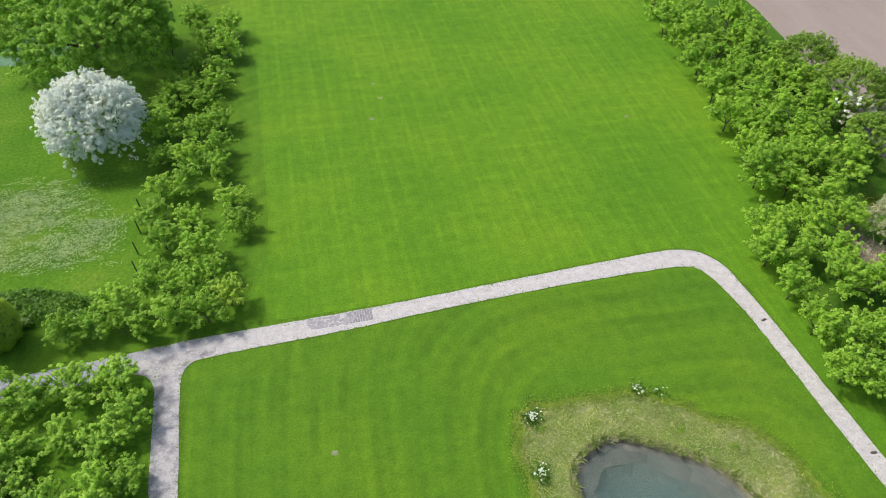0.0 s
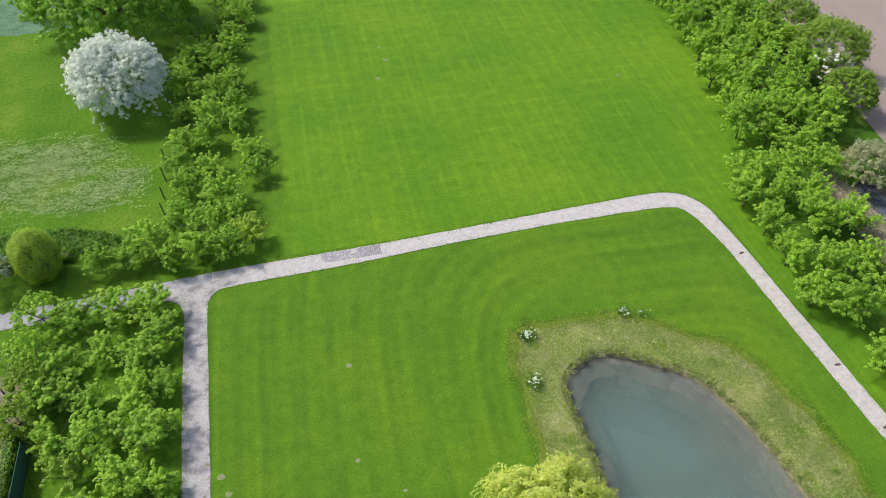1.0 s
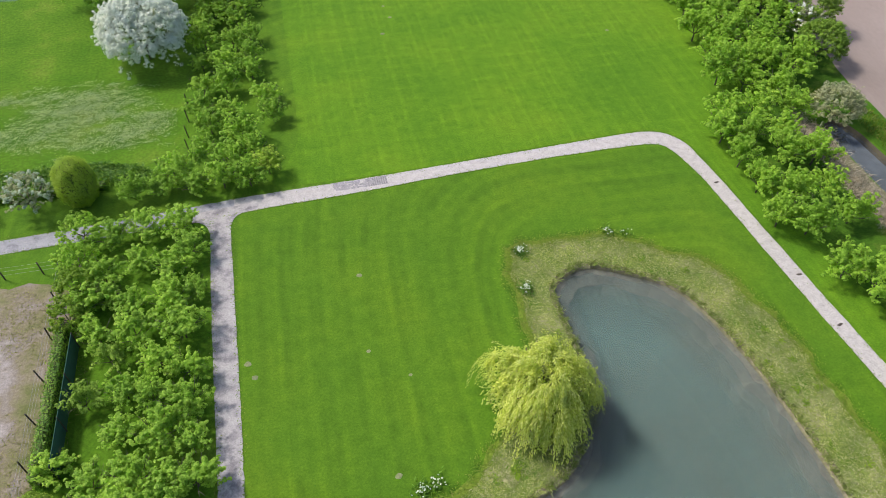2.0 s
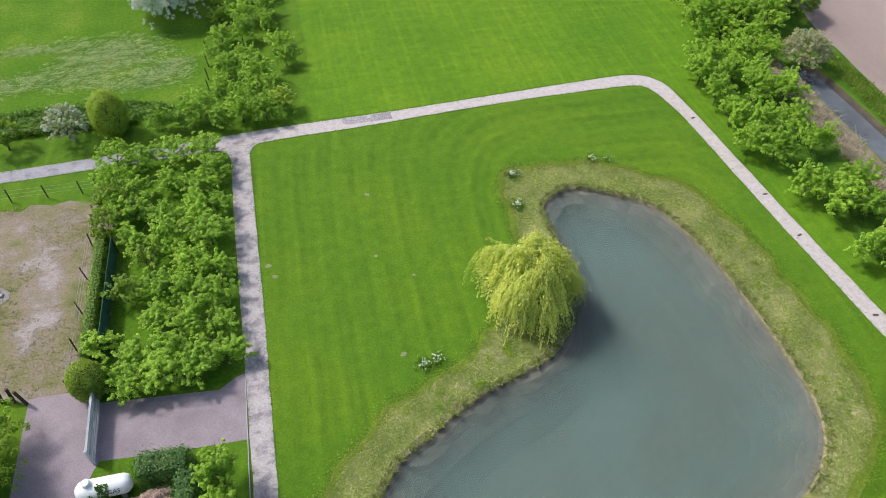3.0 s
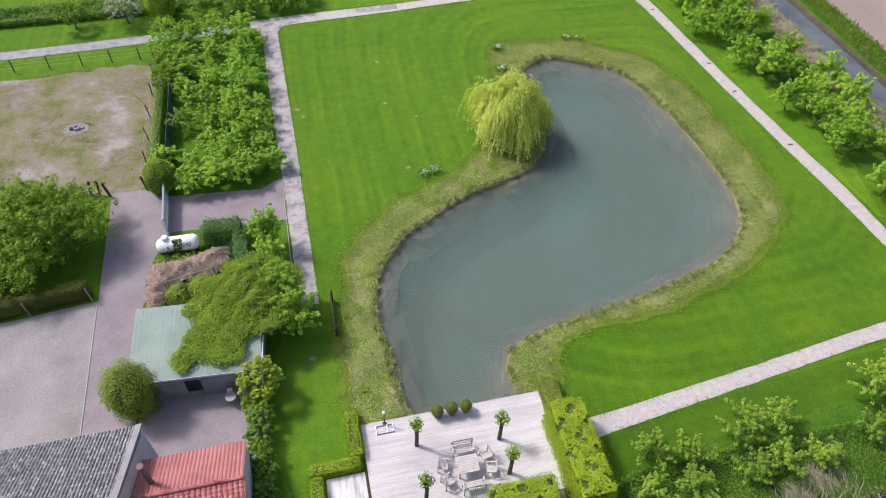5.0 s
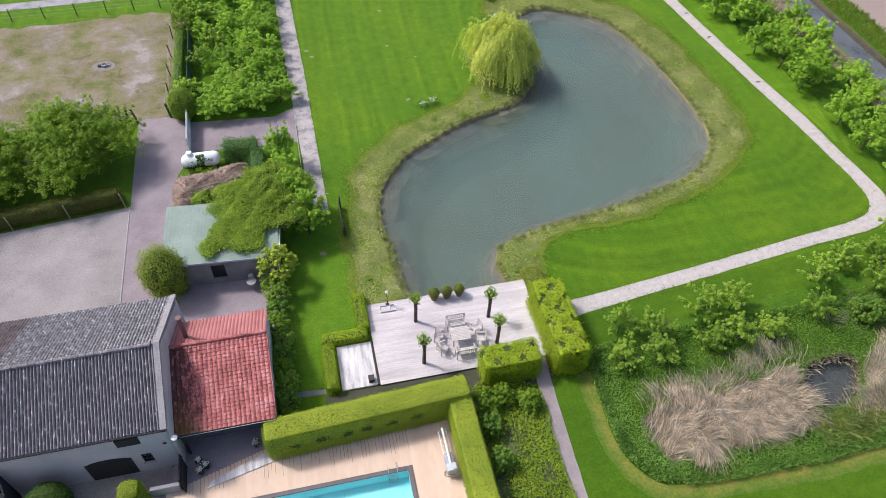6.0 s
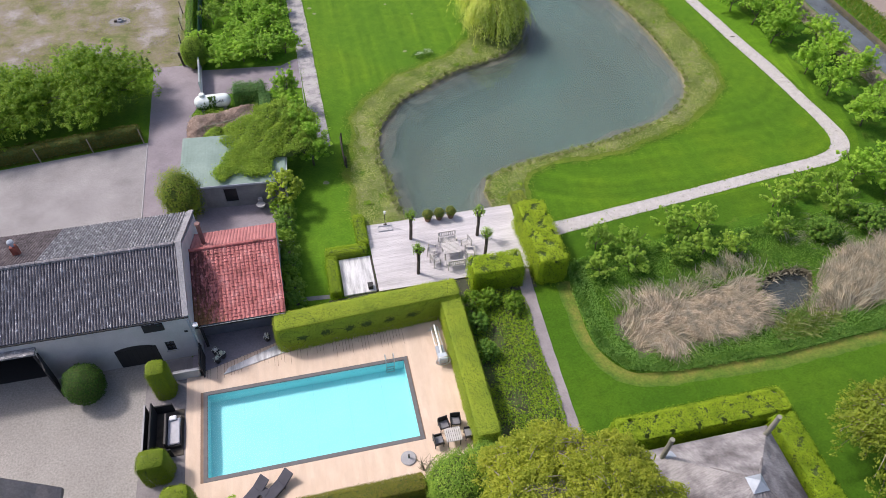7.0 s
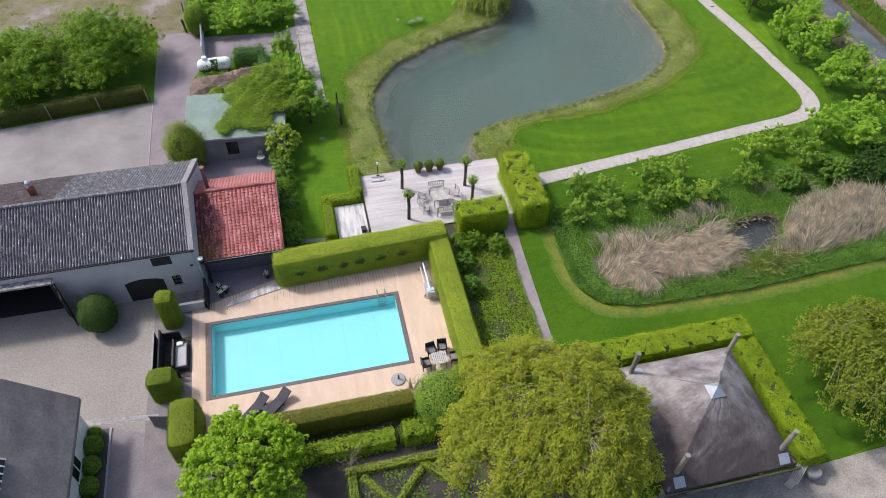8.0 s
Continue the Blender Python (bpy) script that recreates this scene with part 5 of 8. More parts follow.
p = scatter(rng, curve_through([(8, -26.9), (12, -26.8), (16, -25.6), (18.2, -25.4), (18.4, -26.4), (16, -26.6), (12, -27.6), (8, -27.8)], True, 0.8), 70)
tuft_reeds(p, rng.uniform(0.6, 2.2, len(p)), 22, 0.9, 0.3)
p = scatter(rng, curve_through([(16.6, -31.8), (18.2, -30.4), (20.4, -30.1), (21.8, -30.9), (20.1, -31.9), (18.1, -32.0)], True, 0.5), 1500)
blades("reeds", p, 0.55, 0.02, 1.2, BANK_BLADE, rng, "yellow-green young reeds between the dry clumps", "reeds", 0.03)
p = scatter(rng, widened(BED, -0.15), 30000, (widened(BED, -0.75), REED_POOL))
blades("reed_edge_grass", p, 0.42, 0.022, 0.7, REED_GREEN, rng, "tall green grass edging the reed bed", "grass", 0.03)
outer = curve_through([(4.15, -24.6), (4.0, -28.4), (4.15, -30.5), (5.2, -32.5), (7.0, -33.5), (12, -34.0), (20, -34.0), (30, -33.2), (40.8, -32.3)], False, 0.4)
inner = curve_through([(5.3, -24.6), (5.05, -28.4), (5.25, -30.2), (6.2, -31.75), (7.6, -32.4), (12, -32.6), (20, -32.6), (30, -31.8), (40.8, -31.0)], False, 0.4)
outer = outer[np.linspace(0, len(outer) - 1, len(inner)).astype(int)]
for k in range(6):
    u = 0.2 + 0.09 * k
    line = wavy(outer + (inner - outer) * u, 0.10) + rng.normal(0, 0.03, outer.shape)
    tone = [tuple(a + (b - a) * (k + 1) / 6 for a, b in zip(c0, c1)) for c0, c1 in (((0.046, 0.118, 0.006), (0.085, 0.150, 0.011)), ((0.068, 0.145, 0.007), (0.185, 0.185, 0.034)))]
    setting("reed_lawn_edge", filled([np.concatenate([line, inner[::-1]])], 0.0065 + 0.0012 * k), surface("yellowed_lawn_edge", [(0.35, tone[0]), (0.65, tone[1])], 1.1, 6.0, 0.95, 0.8, 0, 0.35), "yellowed grass edge beside the nettles", "grass")
p = scatter(rng, curve_through([(41.2, 29.6), (40.2, 31.4), (39.2, 27), (39.6, 10), (40.0, -8), (40.2, -25), (41.4, -25), (41.4, 0), (41.3, 20)], True, 1.2), 620)
tuft_reeds(p, rng.uniform(0, 6.28, len(p)), 16, 0.75, 0.45)
p = scatter(rng, curve_through([(45.7, -25), (45.7, 22), (45.6, 31), (43, 33.5), (46, 34), (48.4, 24), (48.4, -25)], True, 1.2), 7000)
blades("verge_grass", p, 0.4, 0.03, 1.0, leaf_material("verge_blade", [(0.0, (0.10, 0.20, 0.02)), (0.7, (0.20, 0.28, 0.04)), (1.0, (0.36, 0.33, 0.16))]), rng, "rough green grass on the ditch verge", "grass")
streaks = ((-27.9, 40.6, 3.4, 0.8), (-24.4, 41.6, 2.6, 0.9), (-20.6, 43.2, 2.2, 1.1), (-16.4, 41.0, 1.3, 1.5), (-20.5, 45.9, 1.9, 1.0), (-32.5, 40.6, 3.0, 0.7), (-19.5, 39.6, 2.6, 0.8), (-22.8, 44.3, 2.0, 0.7), (-27.0, 46.6, 3.0, 0.5))
p = np.concatenate([rng.normal((x, y), (sx, sy), (130, 2)) for x, y, sx, sy in streaks])
p = np.repeat(p, rng.integers(4, 30, len(p)), 0)
p = p + rng.normal(0, 1, p.shape) * np.array([0.5, 0.2]) * rng.uniform(0.3, 1.4, (len(p), 1))
keep = p[:, 0] < -13.6
tufts("meadow_grass", p[keep], 0.2, 0.02, leaf_material("meadow_blade", [(0.0, (0.28, 0.43, 0.13)), (0.6, (0.42, 0.56, 0.26)), (1.0, (0.62, 0.73, 0.47))], 0.1, 0.45, (1.0, 1.0, 0.9)), rng, "pale seeding grass in the meadow", "grass", 0.11, 0.03)
setting("crop_strip", filled([rough_line(curve_through([(-25.6, 66.5), (-25.0, 74), (-24, 95), (-90, 95), (-90, 66.8)], True, 1.2), rng, 0.15)], 0.02), surface("blue_green_crop", [(0.35, (0.05, 0.13, 0.06)), (0.6, (0.10, 0.20, 0.11))], 0.9, 5.0, 0.95, 0.9, 0, 0.4), "blue-green crop strip beyond the meadow", "crop")
p = scatter(rng, rough_line(curve_through([(-15.0, 33.6), (-18.6, 36.0), (-23, 36.2), (-40, 36.4), (-60, 36.2), (-60, 33.4), (-24, 33.5)], True, 1.0), rng, 0.1), 20000)
hz = 0.05 + 0.7 * rng.uniform(0, 1, len(p)) * (0.55 + 0.45 * np.sin(p[:, 0] * 1.3) * np.sin(p[:, 1] * 2.1))
me = leaf_mesh("ditch_growth", np.c_[p, hz], rng.normal(0, 0.5, (len(p), 3)) + np.array([0, 0, 1.0]), rng.uniform(0.14, 0.3, len(p)), rng, 0.28)
me.materials.append(NETTLE)
tagged(new("ditch_growth", me), "lush dark green growth in the meadow ditch", "weeds", kind="stuff")

# worn tufts on the paddock
p = scatter(rng, curve_through([(-21.2, 22.4), (-21.0, 7.2), (-44, 7.4), (-44, 22.2)], True, 1.0), 16000)
keep = np.sin(p[:, 0] * 0.55 + 1) * np.sin(p[:, 1] * 0.6 + 2) + 0.5 * np.sin(p[:, 0] * 1.7) * np.cos(p[:, 1] * 1.5) + rng.normal(0, 0.35, len(p)) > 0.12
tufts("paddock_grass", p[keep], 0.26, 0.02, leaf_material("paddock_blade", [(0.0, (0.20, 0.23, 0.07)), (0.6, (0.28, 0.28, 0.11)), (1.0, (0.38, 0.35, 0.19))], 0.1, 0.45, (1.05, 1.1, 0.8)), rng, "thin worn grass on the bare paddock", "grass", 0.06, 0.02)

# ---- orchard trees ----
FRUIT_LABEL = "bushy young fruit tree with bright green leaves"
fruit = [tree_maker("fruit_tree", 20 + i, 2.9 + 0.15 * (i % 3), 1.5, 0.12, 5, 0.055, 40, 84, 0.15, FRUIT_LEAF, FRUIT_LABEL, "tree") for i in range(5)]
thin = [tree_maker("fruit_tree", 40 + i, 2.8, 1.4, 0.2, 5, 0.05, 26, 84, 0.15, THIN_LEAF, "open young fruit tree with sparse green leaves", "tree") for i in range(2)]
WEST_ROW = [(-6.0, 64.5), (-8.7, 70.1), (-11.6, 61.7), (-8.9, 62.3), (-10.4, 56.7), (-8.0, 55.9), (-11.1, 52.1), (-8.6, 51.7), (-6.8, 52.6), (-6.8, 48.8), (-11.4, 48.3), (-9.2, 47.9), (-11.3, 44.2),
            (-9.3, 44.4), (-11.6, 41.2), (-9.0, 40.7), (-5.9, 42.2), (-5.4, 39.4), (-8.1, 37.0), (-11.2, 34.6), (-9.1, 33.4), (-9.7, 31.2), (-13.3, 32.5), (-16.4, 31.4), (-12.1, 31.0), (-14.6, 31.4), (-7.6, 31.0),
            (-5.6, 68.4), (-8.0, 66.2), (-11.4, 66.0), (-9.4, 58.6), (-6.9, 61.2), (-11.4, 55.0), (-9.2, 70.8), (-6.9, 46.2), (-7.2, 58.6), (-11.0, 58.9), (-10.6, 38.4), (-7.2, 34.4)]
WEST_BLOCK = [(-17.7, 26.4), (-15.2, 27.0), (-12.6, 26.6), (-17.8, 23.0), (-15.5, 23.6), (-13.3, 22.8), (-11.9, 24.2), (-18.6, 20.4), (-15.6, 20.0), (-13.2, 19.6), (-11.8, 20.4), (-15.2, 17.4), (-12.3, 17.0),
              (-13.6, 14.9), (-12.0, 14.0), (-15.6, 13.1), (-13.9, 12.4), (-12.0, 11.6), (-15.6, 10.4), (-13.5, 9.8), (-11.7, 9.2), (-16.9, 7.5), (-14.7, 7.4), (-12.7, 7.0), (-11.4, 6.6), (-17.2, 5.6),
              (-15.2, 5.8), (-13.2, 5.6), (-19.0, 8.8), (-17.6, 17.6), (-17.5, 20.8)]
EAST_NORTH = [(39.4, 61.9), (39.6, 57.6), (39.0, 53.3), (38.2, 48.9), (37.2, 44.5), (37.0, 40.4), (35.8, 36.8), (43.1, 62.5), (43.2, 57.1), (43.3, 53.4), (42.2, 48.7), (42.3, 44.9), (42.2, 41.0), (41.0, 37.4), (40.0, 33.6),
              (46.5, 61.4), (47.0, 57.6), (46.3, 52.1), (46.6, 47.9), (46.2, 44.0), (40.2, 66.6), (44.4, 67.0), (48.0, 65.0), (45.0, 49.8), (44.4, 55.4), (41.2, 50.8), (41.6, 59.6), (40.5, 46.2), (39.7, 42.4), (37.6, 35.2), (40.8, 39.4), (43.4, 36.6), (38.4, 38.2)]
EAST_MID = [(33.3, 31.2), (36.6, 31.2), (39.6, 30.8), (31.9, 28.6), (34.4, 28.2), (37.0, 27.6), (31.8, 25.4), (35.6, 25.4), (38.0, 24.4), (31.7, 22.2), (33.6, 20.8), (36.6, 20.8), (31.2, 18.4), (33.0, 17.2), (36.8, 17.6),
            (33.0, 12.8), (34.2, 11.0), (36.8, 12.2), (36.2, 9.6), (33.5, 5.7), (35.7, 6.0), (38.5, 8.0), (34.4, 2.9), (36.3, 1.2), (34.5, -0.5), (38.6, 4.6)]
EAST_SOUTH = [(34.9, -5.8), (35.0, -9.2), (38.4, -1.6), (38.2, -4.2), (38.6, -7.4), (38.3, -11.6), (38.5, -14.8), (35.4, -13.6), (34.6, -18.6), (36.8, -21.4), (39.4, -18.4), (32.2, -21.4), (30.2, -19.8)]
SOUTH_ROW = [(8.1, -22.2), (10.3, -22.8), (7.4, -24.5), (9.6, -24.6), (13.9, -21.7), (16.1, -21.9), (13.4, -24.2), (15.2, -24.3), (17.6, -24.3), (21.4, -23.5), (22.8, -20.9), (25.6, -19.9), (28.2, -20.0), (26.9, -22.3)]
for spots, nm, kinds, sizes in ((WEST_ROW, "fruit trees beside the upper lawn", fruit, (0.85, 1.2)), (WEST_BLOCK, "fruit trees beside the paddock", fruit, (0.82, 1.1)), (EAST_NORTH, "fruit trees towards the field", fruit, (1.15, 1.5)),
                                (EAST_MID, "fruit trees along the east path", fruit, (1.05, 1.35)), (EAST_SOUTH, "fruit trees along the ditch", fruit, (1.0, 1.28)), (SOUTH_ROW, "fruit trees beside the reed bed", thin, (0.72, 1.0))):
    planted(kinds, spots, rng, sizes, "", nm, 0.8 if spots is WEST_BLOCK else 0.88 if spots is WEST_ROW else 1.0)
yellow = tree_maker("fruit_tree", 61, 3.0, 1.4, 0.2, 5, 0.05, 40, 84, 0.15, leaf_material("young_yellow_leaf", [(0.0, (0.27, 0.44, 0.04)), (1.0, (0.44, 0.60, 0.09))]), "fruit tree with yellowish young leaves beside the lawn", "tree")
planted([yellow], [(-6.1, 32.2)], rng)
planted(thin, [(-16.6, 15.6), (-17.8, 12.8)], rng, (0.8, 0.9), "", "fruit trees beside the paddock")
for t in fruit + thin + [yellow]:
    away(t)


# ---- larger trees and shrubs ----
LIME_OLIVE = leaf_material("yellow_olive_leaf", [(0.0, (0.145, 0.215, 0.02)), (0.5, (0.19, 0.265, 0.027)), (1.0, (0.255, 0.325, 0.043))])


def weeping_willow(x, y):
    r = np.random.default_rng(7)
    t = thing("weeping_willow", (x, y, -0.1), "weeping willow with yellow-green hanging twigs on the pond bank", "tree")
    bm = bmesh.new()
    tips = branch_work(r, bm, 5.6, 2.5, 7, 0.2)
    part("trunk", bm, BARK, t, smooth=True)
    cs, al = [], []
    for k in range(1150):
        a, q = r.uniform(0, 2 * math.pi), math.sqrt(r.uniform(0.0, 1))
        lobe = 1 + 0.15 * math.sin(3 * a + 1) + 0.12 * math.sin(5 * a + 2) + 0.07 * math.sin(11 * a)
        rad = 2.9 * q * lobe
        z0 = 6.0 * math.sqrt(max(0.05, 1 - (q * 0.86) ** 2)) * (0.93 + 0.12 * math.sin(4 * a + 5 * q)) * r.uniform(0.74, 1.04)
        length = min(z0 - 0.3, (0.5 + 1.7 * q) * r.uniform(0.5, 1.5))
        n = int(12 + length * 15)
        u = np.linspace(0, 1, n)
        out = 0.8 * np.sqrt(u) * r.uniform(-0.1, 1.2)
        sway = r.normal(0, 0.3, 2)
        c = np.stack([math.cos(a) * (rad + out) + sway[0] * u, math.sin(a) * (rad + out) + sway[1] * u, z0 + 0.25 * np.sin(u * 2.2) - length * u ** 1.5], 1)
        cs.append(c + r.normal(0, 0.06, c.shape))
        al.append(np.tile([math.cos(a) * 0.4 + r.normal(0, 0.3), math.sin(a) * 0.4 + r.normal(0, 0.3), -1.0], (n, 1)))
    c, al = np.concatenate(cs), np.concatenate(al)
    nrm = c * np.array([1, 1, 0]) / 3.0 + np.array([0, 0, 0.9]) + r.normal(0, 0.4, c.shape)
    leaves("crown", leaf_mesh("willow_crown", c, nrm, r.uniform(0.13, 0.24, len(c)), r, 0.2, al), WILLOW_LEAF, t)
    return t


weeping_willow(8.5, 7.15).scale = (0.94, 0.94, 0.96)


def blossom_tree(name, seed, x, y, height, spread, label, n, green, bloom=BLOSSOM):
    t = big_tree(name, seed, x, y, height, spread, 0.2, 0.1, n, 42, 0.13, bloom, label, droop=0.35, width=0.3)
    r = np.random.default_rng(seed + 1)
    c, nn, s = dome_crown(r, spread * 0.9, 0.2, height * 0.93, green, 14, 0.18, 0.3)
    leaves("young_leaves", leaf_mesh(name + "_green", c, nn, s, r), GREY_LEAF, t)
    return t


blossom_tree("hawthorn", 81, -16.4, 51.4, 6.4, 3.75, "round hawthorn covered in white blossom", 1700, 130)
blossom_tree("apple_tree", 82, -23.6, 31.4, 3.5, 1.6, "small apple tree with pale blossom", 60, 90, leaf_material("grey_apple_blossom", [(0.0, (0.45, 0.54, 0.42)), (0.5, (0.62, 0.70, 0.60)), (1.0, (0.82, 0.88, 0.82))], 0.1, 0.35, (0.95, 1.0, 0.9)))
blossom_tree("blossom_shrub", 83, 48.2, 42.6, 4.0, 1.9, "shrub with scattered white blossom", 26, 90)
big_tree("maple_tree", 84, -18.0, 64.4, 9.5, 7.2, 0.8, 0.28, 1700, 84, 0.17, MAPLE_LEAF, "broad dark green tree behind the hawthorn")
big_tree("hedge_tree", 86, 49.6, 45.2, 5.2, 3.2, 0.3, 0.1, 900, 44, 0.12, IVY_LEAF, "dense olive-green shrub at the field edge", category="shrub")
big_tree("hedge_tree", 87, 48.6, 50.6, 4.8, 2.8, 0.3, 0.1, 760, 44, 0.12, IVY_LEAF, "dense olive-green shrub at the field edge", category="shrub")
big_tree("hedge_tree", 88, 47.6, 38.8, 4.0, 2.3, 0.3, 0.1, 620, 44, 0.12, IVY_LEAF, "dense green shrub beside the ditch head", category="shrub")
big_tree("grey_willow", 89, 43.1, 29.4, 3.5, 2.0, 0.2, 0.1, 460, 30, 0.12, GREY_LEAF, "grey-leaved willow shrub at the ditch head", category="shrub")
big_tree("cherry_tree", 90, -26.9, 1.2, 5.2, 4.5, 0.1, 0.14, 470, 108, 0.15, CHERRY_LEAF, "spreading green cherry tree on the strip of grass", group="cherry trees", droop=0.1, dome=False)
big_tree("cherry_tree", 91, -32.9, -0.2, 5.0, 4.6, 0.1, 0.14, 470, 108, 0.15, CHERRY_LEAF, "spreading green cherry tree on the strip of grass", group="cherry trees", droop=0.1, dome=False)
big_tree("cherry_tree", 92, -40.2, 0.4, 5.0, 4.4, 0.1, 0.14, 420, 108, 0.15, CHERRY_LEAF, "spreading green cherry tree on the strip of grass", group="cherry trees", droop=0.1, dome=False)
feathered_tree("plane_tree", 93, -1.5, -42.2, 8.6, 5.35, 1.4, 1650, 150, 0.115, OLIVE_LEAF, "large old tree with olive spring leaves and bare twigs", PALE_BARK, 0.62)
# Dark sheet over the lawn; makes the crown's gaps look shaded.
setting("tree_soil", filled([rect(-4.3, -46.0, 2.3, -37.0)], 0.0135), surface("dark_tree_ground", [(0.3, (0.04, 0.04, 0.025)), (0.7, (0.08, 0.075, 0.05))], 1.0, 9.0), "dark ground sheet under the old tree", "soil")
big_tree("catalpa_tree", 94, -16.5, -39.5, 4.6, 2.8, 0.3, 0.16, 900, 32, 0.14, LIME_LEAF, "small tree with fresh bright green leaves")
feathered_tree("lime_tree", 95, 18.4, -41.0, 5.9, 3.9, 0.5, 800, 84, 0.15, LIME_OLIVE, "olive-green tree on the lawn", PALE_BARK, 0.6, 0.3)
big_tree("pear_tree", 96, -11.7, -1.6, 4.3, 1.25, 0.4, 0.07, 46, 84, 0.15, FRUIT_LEAF, "slim green tree beside the path", dome=False)
big_tree("pear_tree", 97, -11.7, -3.6, 3.4, 1.15, 0.4, 0.07, 36, 84, 0.15, FRUIT_LEAF, "slim green tree beside the path", dome=False)
big_tree("shed_tree", 98, -10.4, -9.4, 4.0, 1.65, 0.4, 0.1, 60, 84, 0.16, FRUIT_LEAF, "leafy green tree leaning on the shed", dome=False)
big_tree("shed_tree", 99, -11.2, -7.3, 4.5, 1.6, 1.2, 0.1, 60, 84, 0.15, FRUIT_LEAF, "leafy green tree rising through the climber", dome=False)
ball("round_shrub", 101, -20.2, 31.7, 0, 1.35, BUSH_LEAF, "rounded yellow-green clipped shrub by the path", "shrub", squash=1.5, ragged=0.12, leaf=0.1, per=900)
ball("round_shrub", 102, -19.3, 6.0, 0, 1.05, CLIMBER_LEAF, "rounded olive shrub beside the gate", "shrub", squash=1.3, ragged=0.09, leaf=0.1, per=800)
ball("tall_shrub", 103, -19.95, -12.85, 0, 1.28, leaf_material("reddish_tip_leaf", [(0.0, (0.15, 0.23, 0.03)), (0.75, (0.26, 0.37, 0.045)), (0.93, (0.33, 0.37, 0.06)), (1.0, (0.36, 0.23, 0.09))]), "tall olive-green shrub with reddish tips at the shed corner", "shrub", squash=1.45, ragged=0.24, leaf=0.1, per=700)
ball("yard_ball", 104, -25.15, -26.95, 0, 1.12, DARK_LEAF, "large dark green clipped ball in the yard", "shrub", squash=1.12, leaf=0.09, ragged=0.05)
big_tree("small_tree", 105, -28.5, 31.2, 2.8, 1.3, 0.6, 0.08, 110, 18, 0.18, CHERRY_LEAF, "small green tree by the garden hedge")
for i, (x, y, r) in enumerate(((-19.6, 24.4, 1.3), (-19.4, 22.0, 1.2), (-19.7, 27.2, 1.4), (-19.5, 19.4, 1.1))):
    big_tree("wild_shrub", 106 + i, x, y, 2.3, r, 0.1, 0.06, 110, 30, 0.13, CHERRY_LEAF if i % 2 else FRUIT_LEAF, "unclipped green shrub against the windbreak", category="shrub", group="shrubs by the windbreak")

# meadow hedge at the north-west
hedge("garden_hedge", 120, -60, 32.6, -18.6, 33.5, 0.7, NETTLE, "low dark hedge between meadow and path", leaf=0.17, per=60, bulge=0.12)
hedge("windbreak_hedge", 121, -20.2, 8.2, -19.5, 19.0, 1.1, NETTLE, "ivy-green hedge along the paddock fence", leaf=0.14, per=120, bulge=0.1)
# Leaf colour is darkened for the cherry trees' shade.
yard_hedge = hedge("yard_hedge", 122, -60, -3.9, -23.4, -3.0, 1.3, leaf_material("shade_dark_hedge_leaf", [(0.0, (0.07, 0.085, 0.016)), (0.6, (0.11, 0.12, 0.022)), (1.0, (0.16, 0.14, 0.04))], 0.15, 0.2), "brown-green hedge beside the gravel yard, darkened for tree shade", leaf=0.11, per=150, gaps=0.35)
yard_hedge.matrix_basis = pose(-41.7, -5.5, 0, 0, 0, 6.2)
# pool hedges
north_hedge = hedge("pool_hedge", 123, -14.2, -25.85, -2.6, -24.4, 2.3, HEDGE_LEAF, "clipped green hedge north of the pool", group="pool hedges", leaf=0.075, per=900, soft=0.4, bulge=0.06, hollows=[(-4.25 + 1.33 * k + 0.1 * (k % 3), 1.15 + 0.06 * (k % 2), 0.3 + 0.05 * (k % 2)) for k in range(6)])
north_hedge.matrix_basis = pose(-8.45, -25.35, 0, 0, 0, 2.6)
# Strip added over the lawn, near-black to carry the hedge's shade.
setting("hedge_border_soil", filled([np.array([(-10.8, -24.6), (3.0, -24.6), (3.0, -22.0), (-7.3, -22.0), (-9.6, -22.9), (-10.8, -22.9)], float)], 0.013), surface("shaded_hedge_soil", [(0.3, (0.03, 0.035, 0.02)), (0.7, (0.06, 0.065, 0.04))], 1.0, 9.0), "dark shaded soil between hedge and deck", "soil")
hedge("pool_hedge", 124, -4.0, -35.2, -2.62, -25.5, 1.95, HEDGE_LEAF, "clipped green hedge east of the pool", group="pool hedges", leaf=0.075, per=900, soft=0.3)
hedge("pool_hedge", 125, -18.4, -37.3, -7.2, -36.3, 1.7, BROWN_HEDGE, "brown-tipped clipped hedge south of the pool", group="pool hedges", leaf=0.075, per=700, soft=0.3)
ball("wild_shrub", 126, -5.6, -37.2, 0, 1.5, IVY_LEAF, "loose green shrub at the hedge corner", "shrub", "", 0.85, 0.09, 620, ragged=0.16)
ball("wild_shrub", 127, -3.8, -36.6, 0, 1.3, IVY_LEAF, "loose green shrub at the hedge corner", "shrub", "", 0.85, 0.09, 620, ragged=0.16)
hedge("low_hedge", 128, -13.9, -39.0, -8.6, -38.1, 0.9, FRESH_LEAF, "bright green low hedge", group="low hedges", leaf=0.1, per=420, bulge=0.13, gaps=0.4)
hedge("low_hedge", 129, -8.2, -39.0, -6.4, -38.0, 1.1, FRESH_LEAF, "bright green low hedge block", group="low hedges", leaf=0.1, per=420, bulge=0.13, gaps=0.4)
hedge("laurel_block", 130, 3.05, -24.4, 5.0, -18.7, 2.3, BRIGHT_HEDGE, "tall yellow-green clipped laurel block beside the deck", leaf=0.1, per=620, bulge=0.11, gaps=0.62)
